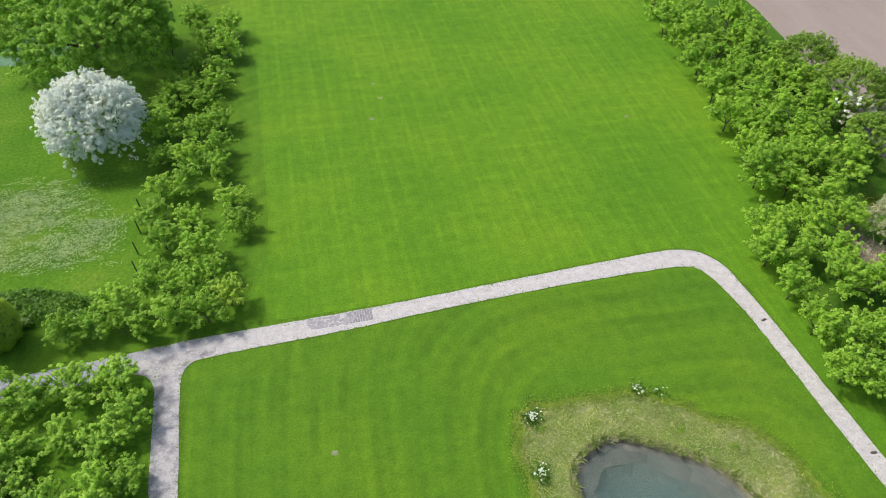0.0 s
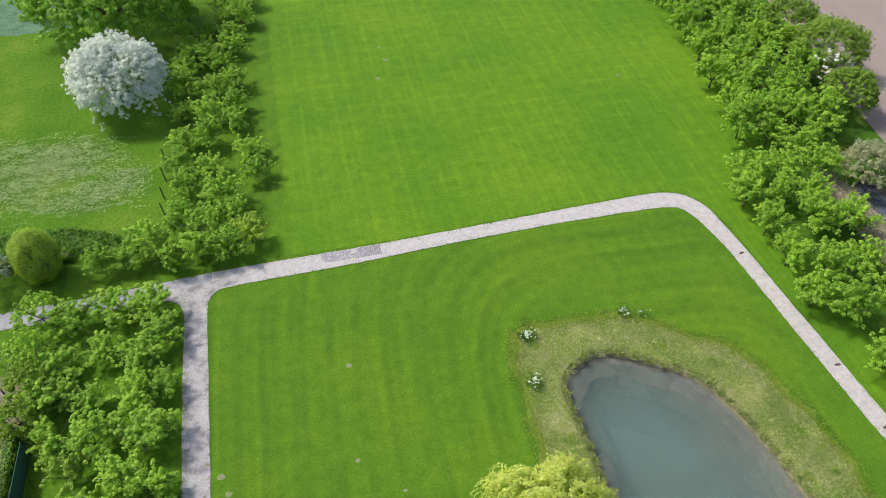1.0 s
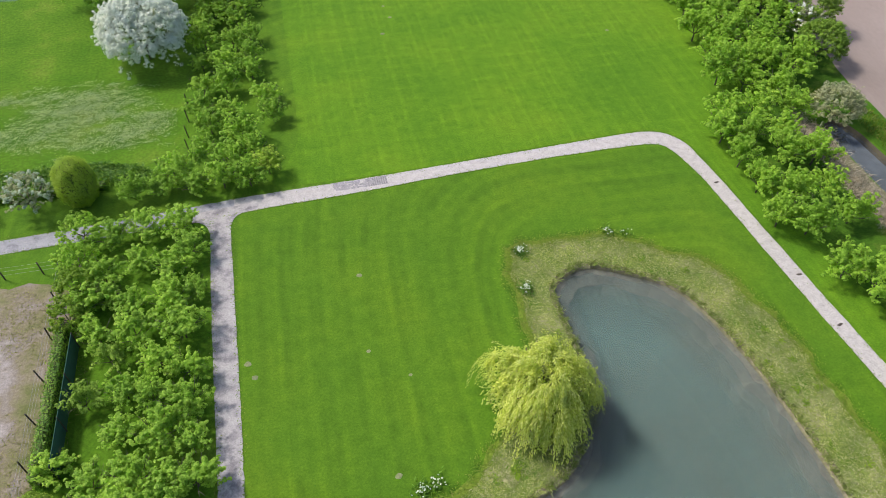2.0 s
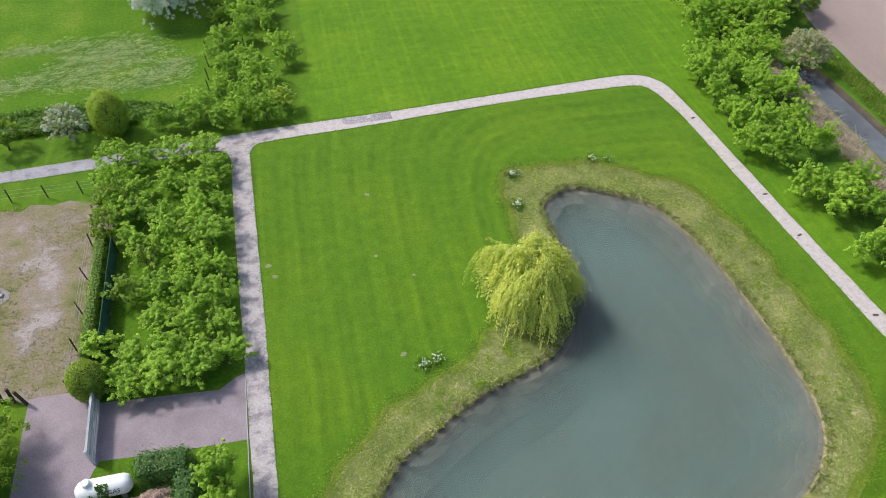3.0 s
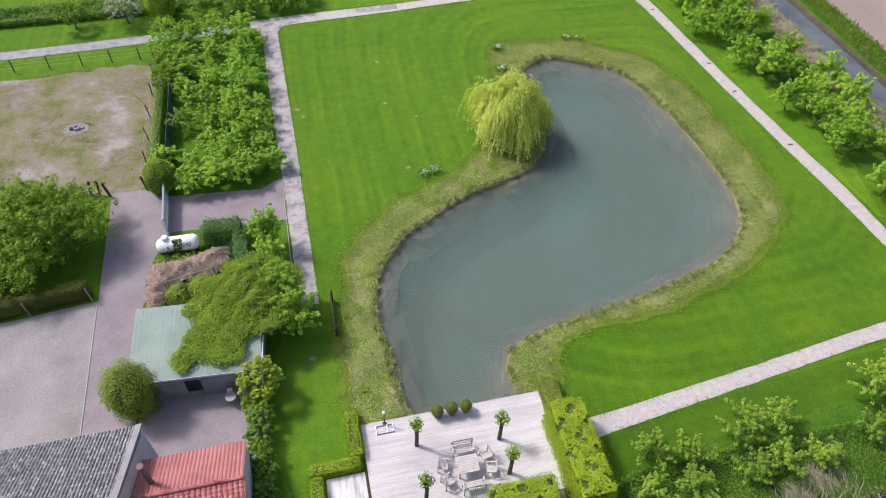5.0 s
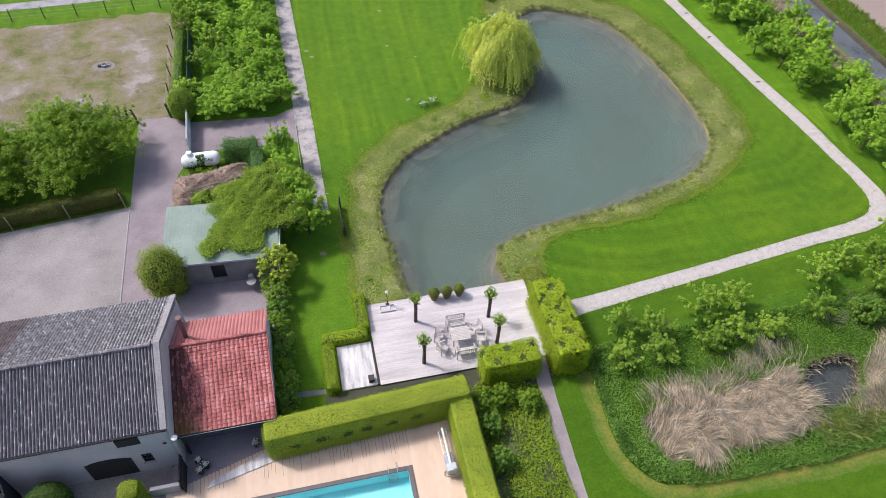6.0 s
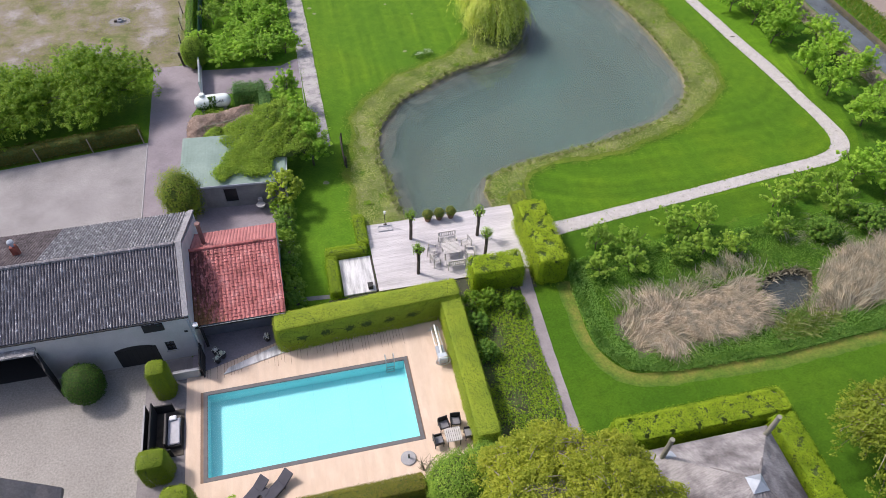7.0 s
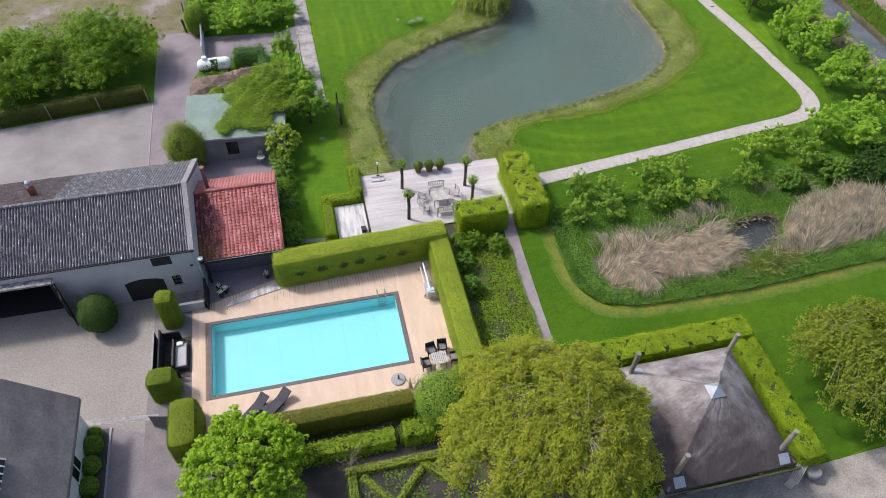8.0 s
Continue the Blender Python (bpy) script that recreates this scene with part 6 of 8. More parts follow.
hedge("laurel_block", 131, -1.35, -24.2, 2.1, -22.6, 1.9, BRIGHT_HEDGE, "yellow-green clipped laurel block beside the deck", leaf=0.1, per=620, bulge=0.1, gaps=0.55)
hedge("deck_hedge", 132, 3.35, -18.5, 4.5, -16.1, 0.9, leaf_material("yellowed_hedge_leaf", [(0.0, (0.25, 0.32, 0.05)), (1.0, (0.42, 0.48, 0.11))]), "low flat yellowish clipped hedge at the deck's edge", group="deck hedges", leaf=0.07, per=600, bulge=0.02)
hedge("deck_hedge", 133, -8.3, -18.85, -7.47, -16.0, 0.7, BRIGHT_HEDGE, "low clipped hedge at the deck's edge", group="deck hedges", leaf=0.09)
hedge("deck_hedge", 134, -10.6, -19.6, -7.7, -18.85, 0.75, BRIGHT_HEDGE, "low clipped hedge round the white platform", group="deck hedges", leaf=0.09)
hedge("deck_hedge", 135, -10.65, -22.9, -9.85, -19.6, 0.75, BRIGHT_HEDGE, "low clipped hedge round the white platform", group="deck hedges", leaf=0.09)
# hut hedges
hedge("hut_hedge", 136, 3.6, -37.2, 14.0, -35.6, 1.7, BRIGHT_HEDGE, "bright green clipped hedge round the hut", group="hut hedges", leaf=0.09, per=700, bulge=0.08, soft=0.35, gaps=0.4)
hedge("hut_hedge", 137, 12.45, -45.1, 13.95, -37.2, 1.65, BRIGHT_HEDGE, "bright green clipped hedge round the hut", group="hut hedges", leaf=0.09, per=700, bulge=0.08, soft=0.35, gaps=0.4)
# clipped blocks beside the yard
hedge("yew_block", 138, -21.45, -28.2, -20.3, -27.05, 2.75, YEW_LEAF, "tall green clipped block between yard and pool", group="yew blocks", leaf=0.075, per=850, soft=0.55)
hedge("yew_block", 139, -21.9, -33.4, -20.3, -32.1, 2.0, YEW_LEAF, "green clipped block between yard and pool", group="yew blocks", leaf=0.075, per=850, soft=0.6)
hedge("yew_block", 140, -20.6, -37.5, -19.0, -34.4, 2.1, YEW_LEAF, "olive clipped block beside the drive", group="yew blocks", leaf=0.075, per=850, soft=0.6)
for i, (y, r) in enumerate(((-34.75, 0.42), (-35.55, 0.58), (-36.7, 0.55), (-37.9, 0.55), (-39.1, 0.55), (-40.3, 0.55))):
    ball("box_ball", 150 + i, -24.9, y, 0, r, CHERRY_LEAF, "small clipped box ball in the border", "shrub", "box balls", 0.9, 0.06, 500, 0.02)
# box parterre
for i, (x0, y0, x1, y1) in enumerate(((-11.6, -40.2, -4.6, -39.7), (-11.6, -46, -11.0, -40.2))):
    hedge("box_edging", 160 + i, x0, y0, x1, y1, 0.5, HEDGE_LEAF, "low box edging of the knot garden", group="knot garden", leaf=0.07, per=260)
for i, (ax, ay, bx, by) in enumerate(((-10.8, -40.3, -9.2, -42.2), (-9.2, -42.2, -7.3, -40.3), (-7.3, -40.3, -5.4, -42.2), (-9.2, -42.2, -9.2, -45.5))):
    ln = math.hypot(bx - ax, by - ay)
    h = hedge("box_edging", 165 + i, -ln / 2, -0.22, ln / 2, 0.22, 0.45, HEDGE_LEAF, "low box edging of the knot garden", group="knot garden", leaf=0.07, per=260)
    h.matrix_basis = pose((ax + bx) / 2, (ay + by) / 2, 0, 0, 0, math.degrees(math.atan2(by - ay, bx - ax)))
# Soil runs up to the pool hedge, blackened for the shadow there.
setting("knot_garden_soil", filled([rect(-19, -52, -4.4, -37.3)], 0.014), surface("shade_dark_soil", [(0.3, (0.026, 0.024, 0.025)), (0.7, (0.055, 0.051, 0.052))], 1.0, 9.0), "soil of the knot garden, darkened for the hedge shadow", "soil")
# low planting inside the knot garden
p = scatter(rng, rect(-10.9, -46, -4.6, -40.3), 3400)
p = p[np.sin(p[:, 0] * 2.6) * np.sin(p[:, 1] * 2.3 + 1) + rng.normal(0, 0.3, len(p)) > 0.0]
me = leaf_mesh("border_plants", np.c_[p, 0.03 + rng.uniform(0, 0.22, len(p))], rng.normal(0, 0.5, (len(p), 3)) + np.array([0, 0, 1.0]), rng.uniform(0.08, 0.17, len(p)), rng, 0.3)
me.materials.append(CHERRY_LEAF)
tagged(new("border_plants", me), "low green perennials in the knot garden", "plants", kind="stuff")
r = np.random.default_rng(77)
twiggy = thing("bare_shrub", (-11.4, -39.5, 0), "leafless pale twiggy shrub beside the low hedge", "shrub")
for k in range(7):
    bm = bmesh.new()
    a = r.uniform(0, 2 * math.pi)
    end = Vector((math.cos(a) * r.uniform(0.5, 1.5), math.sin(a) * r.uniform(0.2, 0.7), r.uniform(1.1, 1.7)))
    rod(bm, (0, 0, -0.02), end * 0.45 + Vector((0, 0, 0.1)), 0.035, 0.026, 5)
    rod(bm, end * 0.45 + Vector((0, 0, 0.1)), end, 0.026, 0.014, 5)
    for j in range(5):
        q = end * r.uniform(0.4, 0.95)
        rod(bm, q, q + Vector((r.normal(0, 0.35), r.normal(0, 0.3), r.uniform(0.1, 0.4))), 0.013, 0.006, 4)
    part("stem", bm, PALE_BARK, twiggy)
# ground cover between the hedge and the narrow path
bed = curve_through([(-2.4, -24.6), (1.6, -24.8), (1.7, -29), (1.3, -35.4), (-2.4, -35.6)], True, 0.8)
for mat_, n_, nm_ in ((NETTLE, 1800, "ground_cover"), (FRESH_LEAF, 15000, "ground_cover")):
    p = scatter(rng, bed, n_)
    lump = np.sin(p[:, 0] * 2.2) * np.sin(p[:, 1] * 1.4)
    p = p[(lump > -0.5) if mat_ is NETTLE else (lump + rng.normal(0, 0.3, len(p)) < 0.35 + 0.22 * (p[:, 0] + 1.0))]
    pz = 0.06 + (0.55 if mat_ is NETTLE else 0.25) * rng.uniform(0, 1, len(p)) * (0.55 + 0.45 * np.sin(p[:, 0] * 2.2) * np.sin(p[:, 1] * 1.4))
    me = leaf_mesh(nm_, np.c_[p, pz], rng.normal(0, 0.5, (len(p), 3)) + np.array([0, 0, 1.0]), rng.uniform(0.07, 0.16, len(p)), rng, 0.32)
    me.materials.append(mat_)
    tagged(new(nm_, me), "loose green shrubs and ground cover in the bed", "shrubs", kind="stuff")
for i, (x, y, r_) in enumerate(((-1.7, -25.5, 0.7), (-1.9, -27.0, 0.6), (-0.6, -25.3, 0.5), (-1.8, -29.2, 0.6), (0.9, -26.0, 0.45))):
    big_tree("bed_shrub", 400 + i, x, y, 1.1, r_, 0.05, 0.03, 60, 26, 0.13, NETTLE if i % 2 else CHERRY_LEAF, "dark green shrub in the bed beside the hedge", category="shrub", group="bed shrubs")
setting("shrub_bed", filled([bed], 0.008), surface("weedy_bed_soil", [(0.35, (0.05, 0.055, 0.025)), (0.65, (0.09, 0.12, 0.03))], 1.0, 8.0), "shaded soil and grass of the shrub bed", "bed")
# shrubs at the annex's east wall and the climber below
for i, (y, r) in enumerate(((-24.3, 0.62), (-23.2, 0.6), (-22.0, 0.66), (-21.0, 0.55), (-20.0, 0.66), (-18.9, 0.58), (-17.8, 0.7), (-16.6, 0.6), (-15.5, 0.66), (-14.4, 0.7))):
    big_tree("wall_shrub", 170 + i, -13.15 + 0.12 * (i % 3), y, 1.3 + 0.35 * (i * 0.618 % 1), r, 0.05, 0.03, 90, 36, 0.1, (CHERRY_LEAF, NETTLE, IVY_LEAF)[i % 3], "green shrub along the annex wall", category="shrub", group="shrubs along the annex")
setting("wall_bed", filled([rect(-13.75, -24.6, -12.7, -13.6)], 0.014), surface("dug_bed_soil", [(0.3, (0.04, 0.038, 0.03)), (0.7, (0.08, 0.072, 0.055))], 1.0, 9.0), "dark soil of the bed along the annex", "soil")
setting("bed_kerb", boxed(-12.69, -22.5, 0, -12.6, -13.4, 0.05), STONE, "grey concrete edging beside the bed", "kerb")
setting("hedge_path", filled([np.array([(-13.7, -22.15), (-10.7, -22.42), (-10.7, -22.75), (-13.7, -22.55)], float)], 0.02), DARK_PLASTER, "narrow paved strip beside the hedge", "paving")

# daffodil clumps on the bank
NARCISSUS = leaf_material("narcissus_bloom", [(0.0, (0.58, 0.70, 0.55)), (1.0, (0.82, 0.90, 0.80))], 0.1, 0.3, (1.0, 1.0, 1.0))
for i, (x, y, n) in enumerate(((11.2, 19.8, 60), (10.6, 16.4, 50), (0.6, 3.7, 34), (1.5, 3.9, 26), (18.2, 20.4, 26), (19.4, 20.0, 10))):
    r = np.random.default_rng(190 + i)
    t = thing("daffodil_clump", (x, y, 0), "clump of pale narcissi on the pond bank", "flowers", "narcissi")
    q = r.normal(0, 0.28, (n * 3, 2))
    leaves("leaf_tuft", leaf_mesh("daffodil_leaf", np.c_[q, r.uniform(0.1, 0.3, len(q))], r.normal(0, 0.7, (len(q), 3)) + np.array([0, 0, 0.5]), r.uniform(0.25, 0.4, len(q)), r, 0.12), NETTLE, t)["kind"] = "stuff"
    n = int(n * 0.75)
    q = r.normal(0, 0.21, (n, 2))
    leaves("blooms", leaf_mesh("daffodil_bloom", np.c_[q, r.uniform(0.3, 0.45, n)], r.normal(0, 0.3, (n, 3)) + np.array([0, 0, 1.0]), r.uniform(0.08, 0.14, n), r, 0.5), NARCISSUS, t)["kind"] = "stuff"


# ---- building parts ----
def ribbed_slope(x0, x1, y_eave, z_eave, y_ridge, z_ridge, pitch, rows, amp, step, jitter=0.006, seed=1):
    """A roof slope of tiles laid in rows: waves across, each row lapping over the one below."""
    r = np.random.default_rng(seed)
    bm = bmesh.new()
    nx = max(4, int(abs(x1 - x0) / pitch) * 4)
    xs = np.linspace(x0, x1, nx + 1)
    wave = amp * (2 * np.abs(np.sin(np.arange(nx + 1) * math.pi / 4)) - 1)
    ln = math.hypot(y_ridge - y_eave, z_ridge - z_eave)
    uy, uz = (y_ridge - y_eave) / ln, (z_ridge - z_eave) / ln
    ny, nz = (-uz, uy) if uy > 0 else (uz, -uy)
    last = None
    for k in range(rows):
        for u, lift in ((k / rows, step), ((k + 1) / rows, 0.0)):
            line = []
            for i, x in enumerate(xs):
                h = wave[i] + lift + r.normal(0, jitter)
                line.append(bm.verts.new((x, y_eave + uy * ln * u + ny * h, z_eave + uz * ln * u + nz * h)))
            if last:
                for i in range(nx):
                    bm.faces.new((last[i], last[i + 1], line[i + 1], line[i]))
            last = line
    return bm


def wall_cells(bm, x0, x1, y0, y1, z0, z1, holes):
    """A wall along x of plain blocks that leave the openings free."""
    xs = sorted({x0, x1, *[h[0] for h in holes], *[h[1] for h in holes]})
    zs = sorted({z0, z1, *[h[2] for h in holes], *[h[3] for h in holes]})
    for a, b in zip(xs, xs[1:]):
        for c, d in zip(zs, zs[1:]):
            if not any(h[0] <= (a + b) / 2 <= h[1] and h[2] <= (c + d) / 2 <= h[3] for h in holes):
                box(bm, a, y0, c, b, y1, d)
    bmesh.ops.remove_doubles(bm, verts=bm.verts, dist=0.001)
    return bm


def prism(bm, outline, axis, a, b):
    """A flat outline pushed through along one axis: 'x' outlines hold (y, z), 'y' outlines (x, z), 'z' outlines (x, y)."""
    def at(p, w):
        return {"x": (w, p[0], p[1]), "y": (p[0], w, p[1]), "z": (p[0], p[1], w)}[axis]
    lo, hi = [bm.verts.new(at(p, a)) for p in outline], [bm.verts.new(at(p, b)) for p in outline]
    bm.faces.new(lo)
    bm.faces.new(hi[::-1])
    n = len(outline)
    for i in range(n):
        bm.faces.new((lo[i], lo[(i + 1) % n], hi[(i + 1) % n], hi[i]))
    return bm


# ---- barn with tiled roof ----
BX0, BX1, BY0, BY1, BZ, BZN, RY, RZ = -44.0, -18.75, -25.4, -16.2, 3.85, 3.1, -21.35, 5.82
barn = thing("barn", (0, 0, 0), "long grey plastered barn with a lichened dark tile roof", "barn")
part("wall", wall_cells(bmesh.new(), BX0, BX1, BY0, BY0 + 0.3, 0, BZ, [(-23.5, -21.15, 0.0, 1.75), (-20.62, -20.1, 1.0, 1.85), (-21.4, -20.25, 3.08, 3.72), (-33.0, -27.5, 0.0, 3.1)]), PLASTER, barn, "south wall of grey plaster")
part("wall", boxed(BX0, BY1 - 0.3, 0, BX1, BY1, BZN), PLASTER, barn)
for x in (BX1 - 0.3, BX0):
    part("gable", prism(bmesh.new(), [(BY0 + 0.3, 0), (BY1 - 0.3, 0), (BY1 - 0.3, BZN - 0.05), (RY, RZ - 0.12), (BY0 + 0.3, BZ - 0.05)], "x", x, x + 0.3), PLASTER, barn)
part("roof_slope", ribbed_slope(BX0, BX1 - 0.3, BY0 + 0.04, BZ + 0.11, RY, RZ, 0.165, 7, 0.06, 0.01, 0.004, seed=3), DARK_TILE, barn, "dark grey lichened ribbed sheets", kind="stuff")
part("roof_slope", ribbed_slope(-26.95, BX1 - 0.3, BY1 + 0.25, BZN + 0.02, RY, RZ, 0.178, 6, 0.05, 0.01, 0.003, seed=4), GREY_SHEET, barn, "grey lichened ribbed sheeting", kind="stuff")
part("roof_slope", ribbed_slope(BX0, -26.96, BY1 + 0.25, BZN + 0.02, RY, RZ, 0.178, 6, 0.05, 0.01, 0.003, seed=14), surface("rusty_brown_sheet", [(0.32, (0.10, 0.082, 0.085)), (0.5, (0.165, 0.135, 0.138)), (0.68, (0.27, 0.235, 0.235))], 2.6, 11.0, 0.85, 0.6, 0, 0.45), barn, "older purplish-brown ribbed sheeting", kind="stuff")
bm = bmesh.new()
for k in range(62):
    x = BX0 + 0.4 * k
    if x + 0.42 < BX1 - 0.3:
        rod(bm, (x, RY, RZ + 0.02), (x + 0.42, RY, RZ + 0.035), 0.12, 0.135, 8)
part("ridge_cap", bm, DARK_TILE, barn, kind="stuff")
for a, b in (((BY0 - 0.02, BZ + 0.19), (RY, RZ + 0.16)), ((BY1 + 0.3, BZN + 0.1), (RY, RZ + 0.16))):
    part("verge_coping", prism(bmesh.new(), [(a[0], a[1] - 0.16), (b[0], b[1] - 0.16), b, a], "x", BX1 - 0.3, BX1 + 0.02), surface("weathered_coping", [(0.3, (0.22, 0.218, 0.235)), (0.7, (0.33, 0.328, 0.35))], 1.0, 9.0), barn, "pale plastered verge coping")
part("gutter", rod(bmesh.new(), (BX0, BY0 - 0.045, BZ + 0.06), (BX1, BY0 - 0.045, BZ + 0.06), 0.05, 0.05, 8), DARK_PAINT, barn)
part("downpipe", rod(bmesh.new(), (BX1 - 0.12, BY0 - 0.1, 0), (BX1 - 0.12, BY0 - 0.1, BZ), 0.05), ZINC, barn)
arch = [(-23.5, 0.0), (-21.15, 0.0), (-21.15, 1.7), (-21.5, 1.86), (-21.95, 1.95), (-22.35, 1.98), (-22.75, 1.95), (-23.15, 1.86), (-23.5, 1.7)]
door = part("arched_door", prism(bmesh.new(), arch, "y", BY0 - 0.01, BY0 + 0.08), DARK_PAINT, barn, "dark tarred arched door")
for k in range(8):
    part("board", boxed(-23.42 + k * 0.285, BY0 - 0.03, 0.05, -23.16 + k * 0.285, BY0 - 0.012, 1.68, bevel=0.006), DARK_PAINT, door)
part("loft_hatch", boxed(-21.4, BY0 - 0.06, 3.06, -20.25, BY0 + 0.1, 3.74), DARK_PAINT, barn, "dark loft hatch under the eave")
# Pane colour is lightened in place of a reflection.
win = part("window", boxed(-20.6, BY0 + 0.1, 1.02, -20.12, BY0 + 0.13, 1.83), plain("grey_reflection_glass", (0.14, 0.14, 0.16), 0.3), barn, "small grey-paned window with iron bars")
for b in ((-20.62, 1.0, -20.1, 1.05), (-20.62, 1.8, -20.1, 1.85), (-20.62, 1.05, -20.57, 1.8), (-20.15, 1.05, -20.1, 1.8), (-20.38, 1.05, -20.34, 1.8), (-20.57, 1.4, -20.15, 1.44)):
    part("glazing_bar", boxed(b[0], BY0 - 0.01, b[1], b[2], BY0 + 0.1, b[3], bevel=0.004), DARK_PAINT, win)
part("sill", boxed(-20.7, BY0 - 0.08, 0.93, -20.0, BY0 + 0.05, 0.995), STONE, barn)
part("canopy", boxed(-44, BY0 - 0.5, 3.28, -27.15, BY0 - 0.005, 3.42), GREY_SHEET, barn, "flat grey canopy over the cart door")
part("canopy_post", boxed(-27.3, BY0 - 0.48, 0, -27.18, BY0 - 0.36, 3.28), DARK_PAINT, barn)
part("open_door", boxed(-0.05, -1.5, 0.08, 0.03, 0, 2.9, turn=pose(-27.25, BY0 - 0.03, 0, 0, 0, 24)), DARK_PAINT, barn, "dark cart door standing open")
# Near-black floor and walls stand in for the unlit inside.
part("inner_floor", boxed(-33.2, BY0 + 0.3, 0.0, -27.2, BY1 - 0.4, 0.03), DARK_PAINT, barn)
part("inner_wall", boxed(-27.3, BY0 + 0.31, 0.03, -27.1, BY1 - 0.4, 3.0), DARK_PAINT, barn)
part("inner_wall", boxed(-33.2, BY0 + 0.31, 0.03, -33.0, BY1 - 0.4, 3.0), DARK_PAINT, barn)
chim = part("chimney", boxed(-28.6, -19.6, 4.6, -28.25, -19.25, 5.6), RED_BRICK, barn, "small red brick chimney")
part("cowl", lathe(bmesh.new(), [(0.09, 0), (0.09, 0.25), (0.2, 0.27), (0.18, 0.4), (0.05, 0.48)], 12, (-28.42, -19.42, 5.6)), ZINC, chim, "pale zinc cowl")
part("flue_pipe", rod(rod(bmesh.new(), (-17.95, -19.55, 3.4), (-17.95, -19.55, 5.35), 0.13, 0.13, 12), (-17.95, -19.55, 5.35), (-17.95, -19.55, 5.45), 0.17, 0.17, 12), surface("brown_clay_flue", [(0.3, (0.13, 0.07, 0.07)), (0.7, (0.22, 0.13, 0.125))], 2.0, 12.0), barn, "tall brown clay flue pipe")
part("wall_lamp", lathe(bmesh.new(), [(0.05, 0), (0.16, 0.03), (0.16, 0.12), (0.06, 0.16)], 12, (-18.5, BY0 - 0.25, 3.3)), WHITE, barn, "white wall lamp")
part("vent", boxed(-19.3, BY0 - 0.02, 2.5, -19.1, BY0 + 0.02, 2.67), DARK_PAINT, barn)

annex = thing("annex", (0, 0, 0), "low annex with a red pantile roof beside the barn", "outbuilding")
AX0, AX1, AYR, AZR = -18.78, -13.45, -20.45, 4.05
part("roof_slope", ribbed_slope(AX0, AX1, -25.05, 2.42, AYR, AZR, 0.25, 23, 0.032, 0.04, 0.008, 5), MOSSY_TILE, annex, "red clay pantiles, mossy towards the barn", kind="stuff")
part("roof_slope", ribbed_slope(AX0, AX1, -17.8, 2.75, AYR, AZR, 0.2, 4, 0.022, 0.012, 0.003, 6), surface("faded_red_tile", [(0.3, (0.31, 0.115, 0.115)), (0.7, (0.42, 0.17, 0.17))], 0.8, 9.0, 0.85, 0.3, 0, 0.15), annex, "faded red roof slope", kind="stuff")
bm = bmesh.new()
for k in range(16):
    rod(bm, (AX0 + k * 0.333, AYR, AZR + 0.03), (AX0 + k * 0.333 + 0.35, AYR, AZR + 0.045), 0.11, 0.125, 8)
part("ridge_cap", bm, RED_TILE, annex, kind="stuff")
part("gable", prism(bmesh.new(), [(-24.9, 0), (-17.95, 0), (-17.95, 2.6), (AYR, AZR - 0.12), (-24.9, 2.3)], "x", AX1 - 0.3, AX1 - 0.08), PLASTER, annex)
part("wall", boxed(AX0, -18.2, 0, AX1 - 0.3, -17.95, 2.6), PLASTER, annex)
# This wall's dark colour carries the shade under the eave.
part("back_wall", boxed(AX0, -24.1, 0, AX1 - 0.3, -23.9, 2.45), plain("shaded_blue_wall", (0.13, 0.13, 0.165), 0.9), annex, "blue-grey front wall set back under the eave")
part("fascia", boxed(AX0, -25.12, 2.2, AX1, -25.06, 2.38), DARK_PAINT, annex)
part("barge_board", prism(bmesh.new(), [(-25.05, 2.3), (AYR, AZR - 0.05), (AYR, AZR + 0.1), (-25.05, 2.47)], "x", AX1 + 0.0, AX1 + 0.05), RED_TILE, annex)
part("gutter", rod(bmesh.new(), (AX0 + 0.3, -25.14, 2.4), (AX1, -25.14, 2.4), 0.022, 0.022, 6), STONE, annex, "thin pale gutter")
for x in (-18.5, -13.7):
    part("post", boxed(x - 0.07, -24.95, 0, x + 0.07, -24.81, 2.3), DARK_PAINT, annex)

# court between barn and pool
screen = thing("garden_screen", (-18.7, -26.4, 0), "dark slatted screen between court and yard", "screen")
for k in range(7):
    part("slat", boxed(-0.04, -0.75 + k * 0.22, 0.05, 0.04, -0.57 + k * 0.22, 1.6), DARK_PAINT, screen)
part("rail", boxed(0.045, -0.75, 1.3, 0.09, 0.75, 1.4), DARK_PAINT, screen)
tagged(mesh_object("low_wall", box(boxed(-20.4, -27.0, 0, -18.75, -26.8, 0.75), -18.9, -27.0, 0.0, -18.7, -26.5, 0.75), PLASTER), "low plastered wall beside the court", "wall")
tagged(mesh_object("court_step", prism(bmesh.new(), [(-17.6, -27.2), (-13.6, -26.3), (-14.1, -25.65), (-17.3, -26.8)], "z", 0.03, 0.12), WORN_WHITE), "pale stone step at the court's edge", "step")
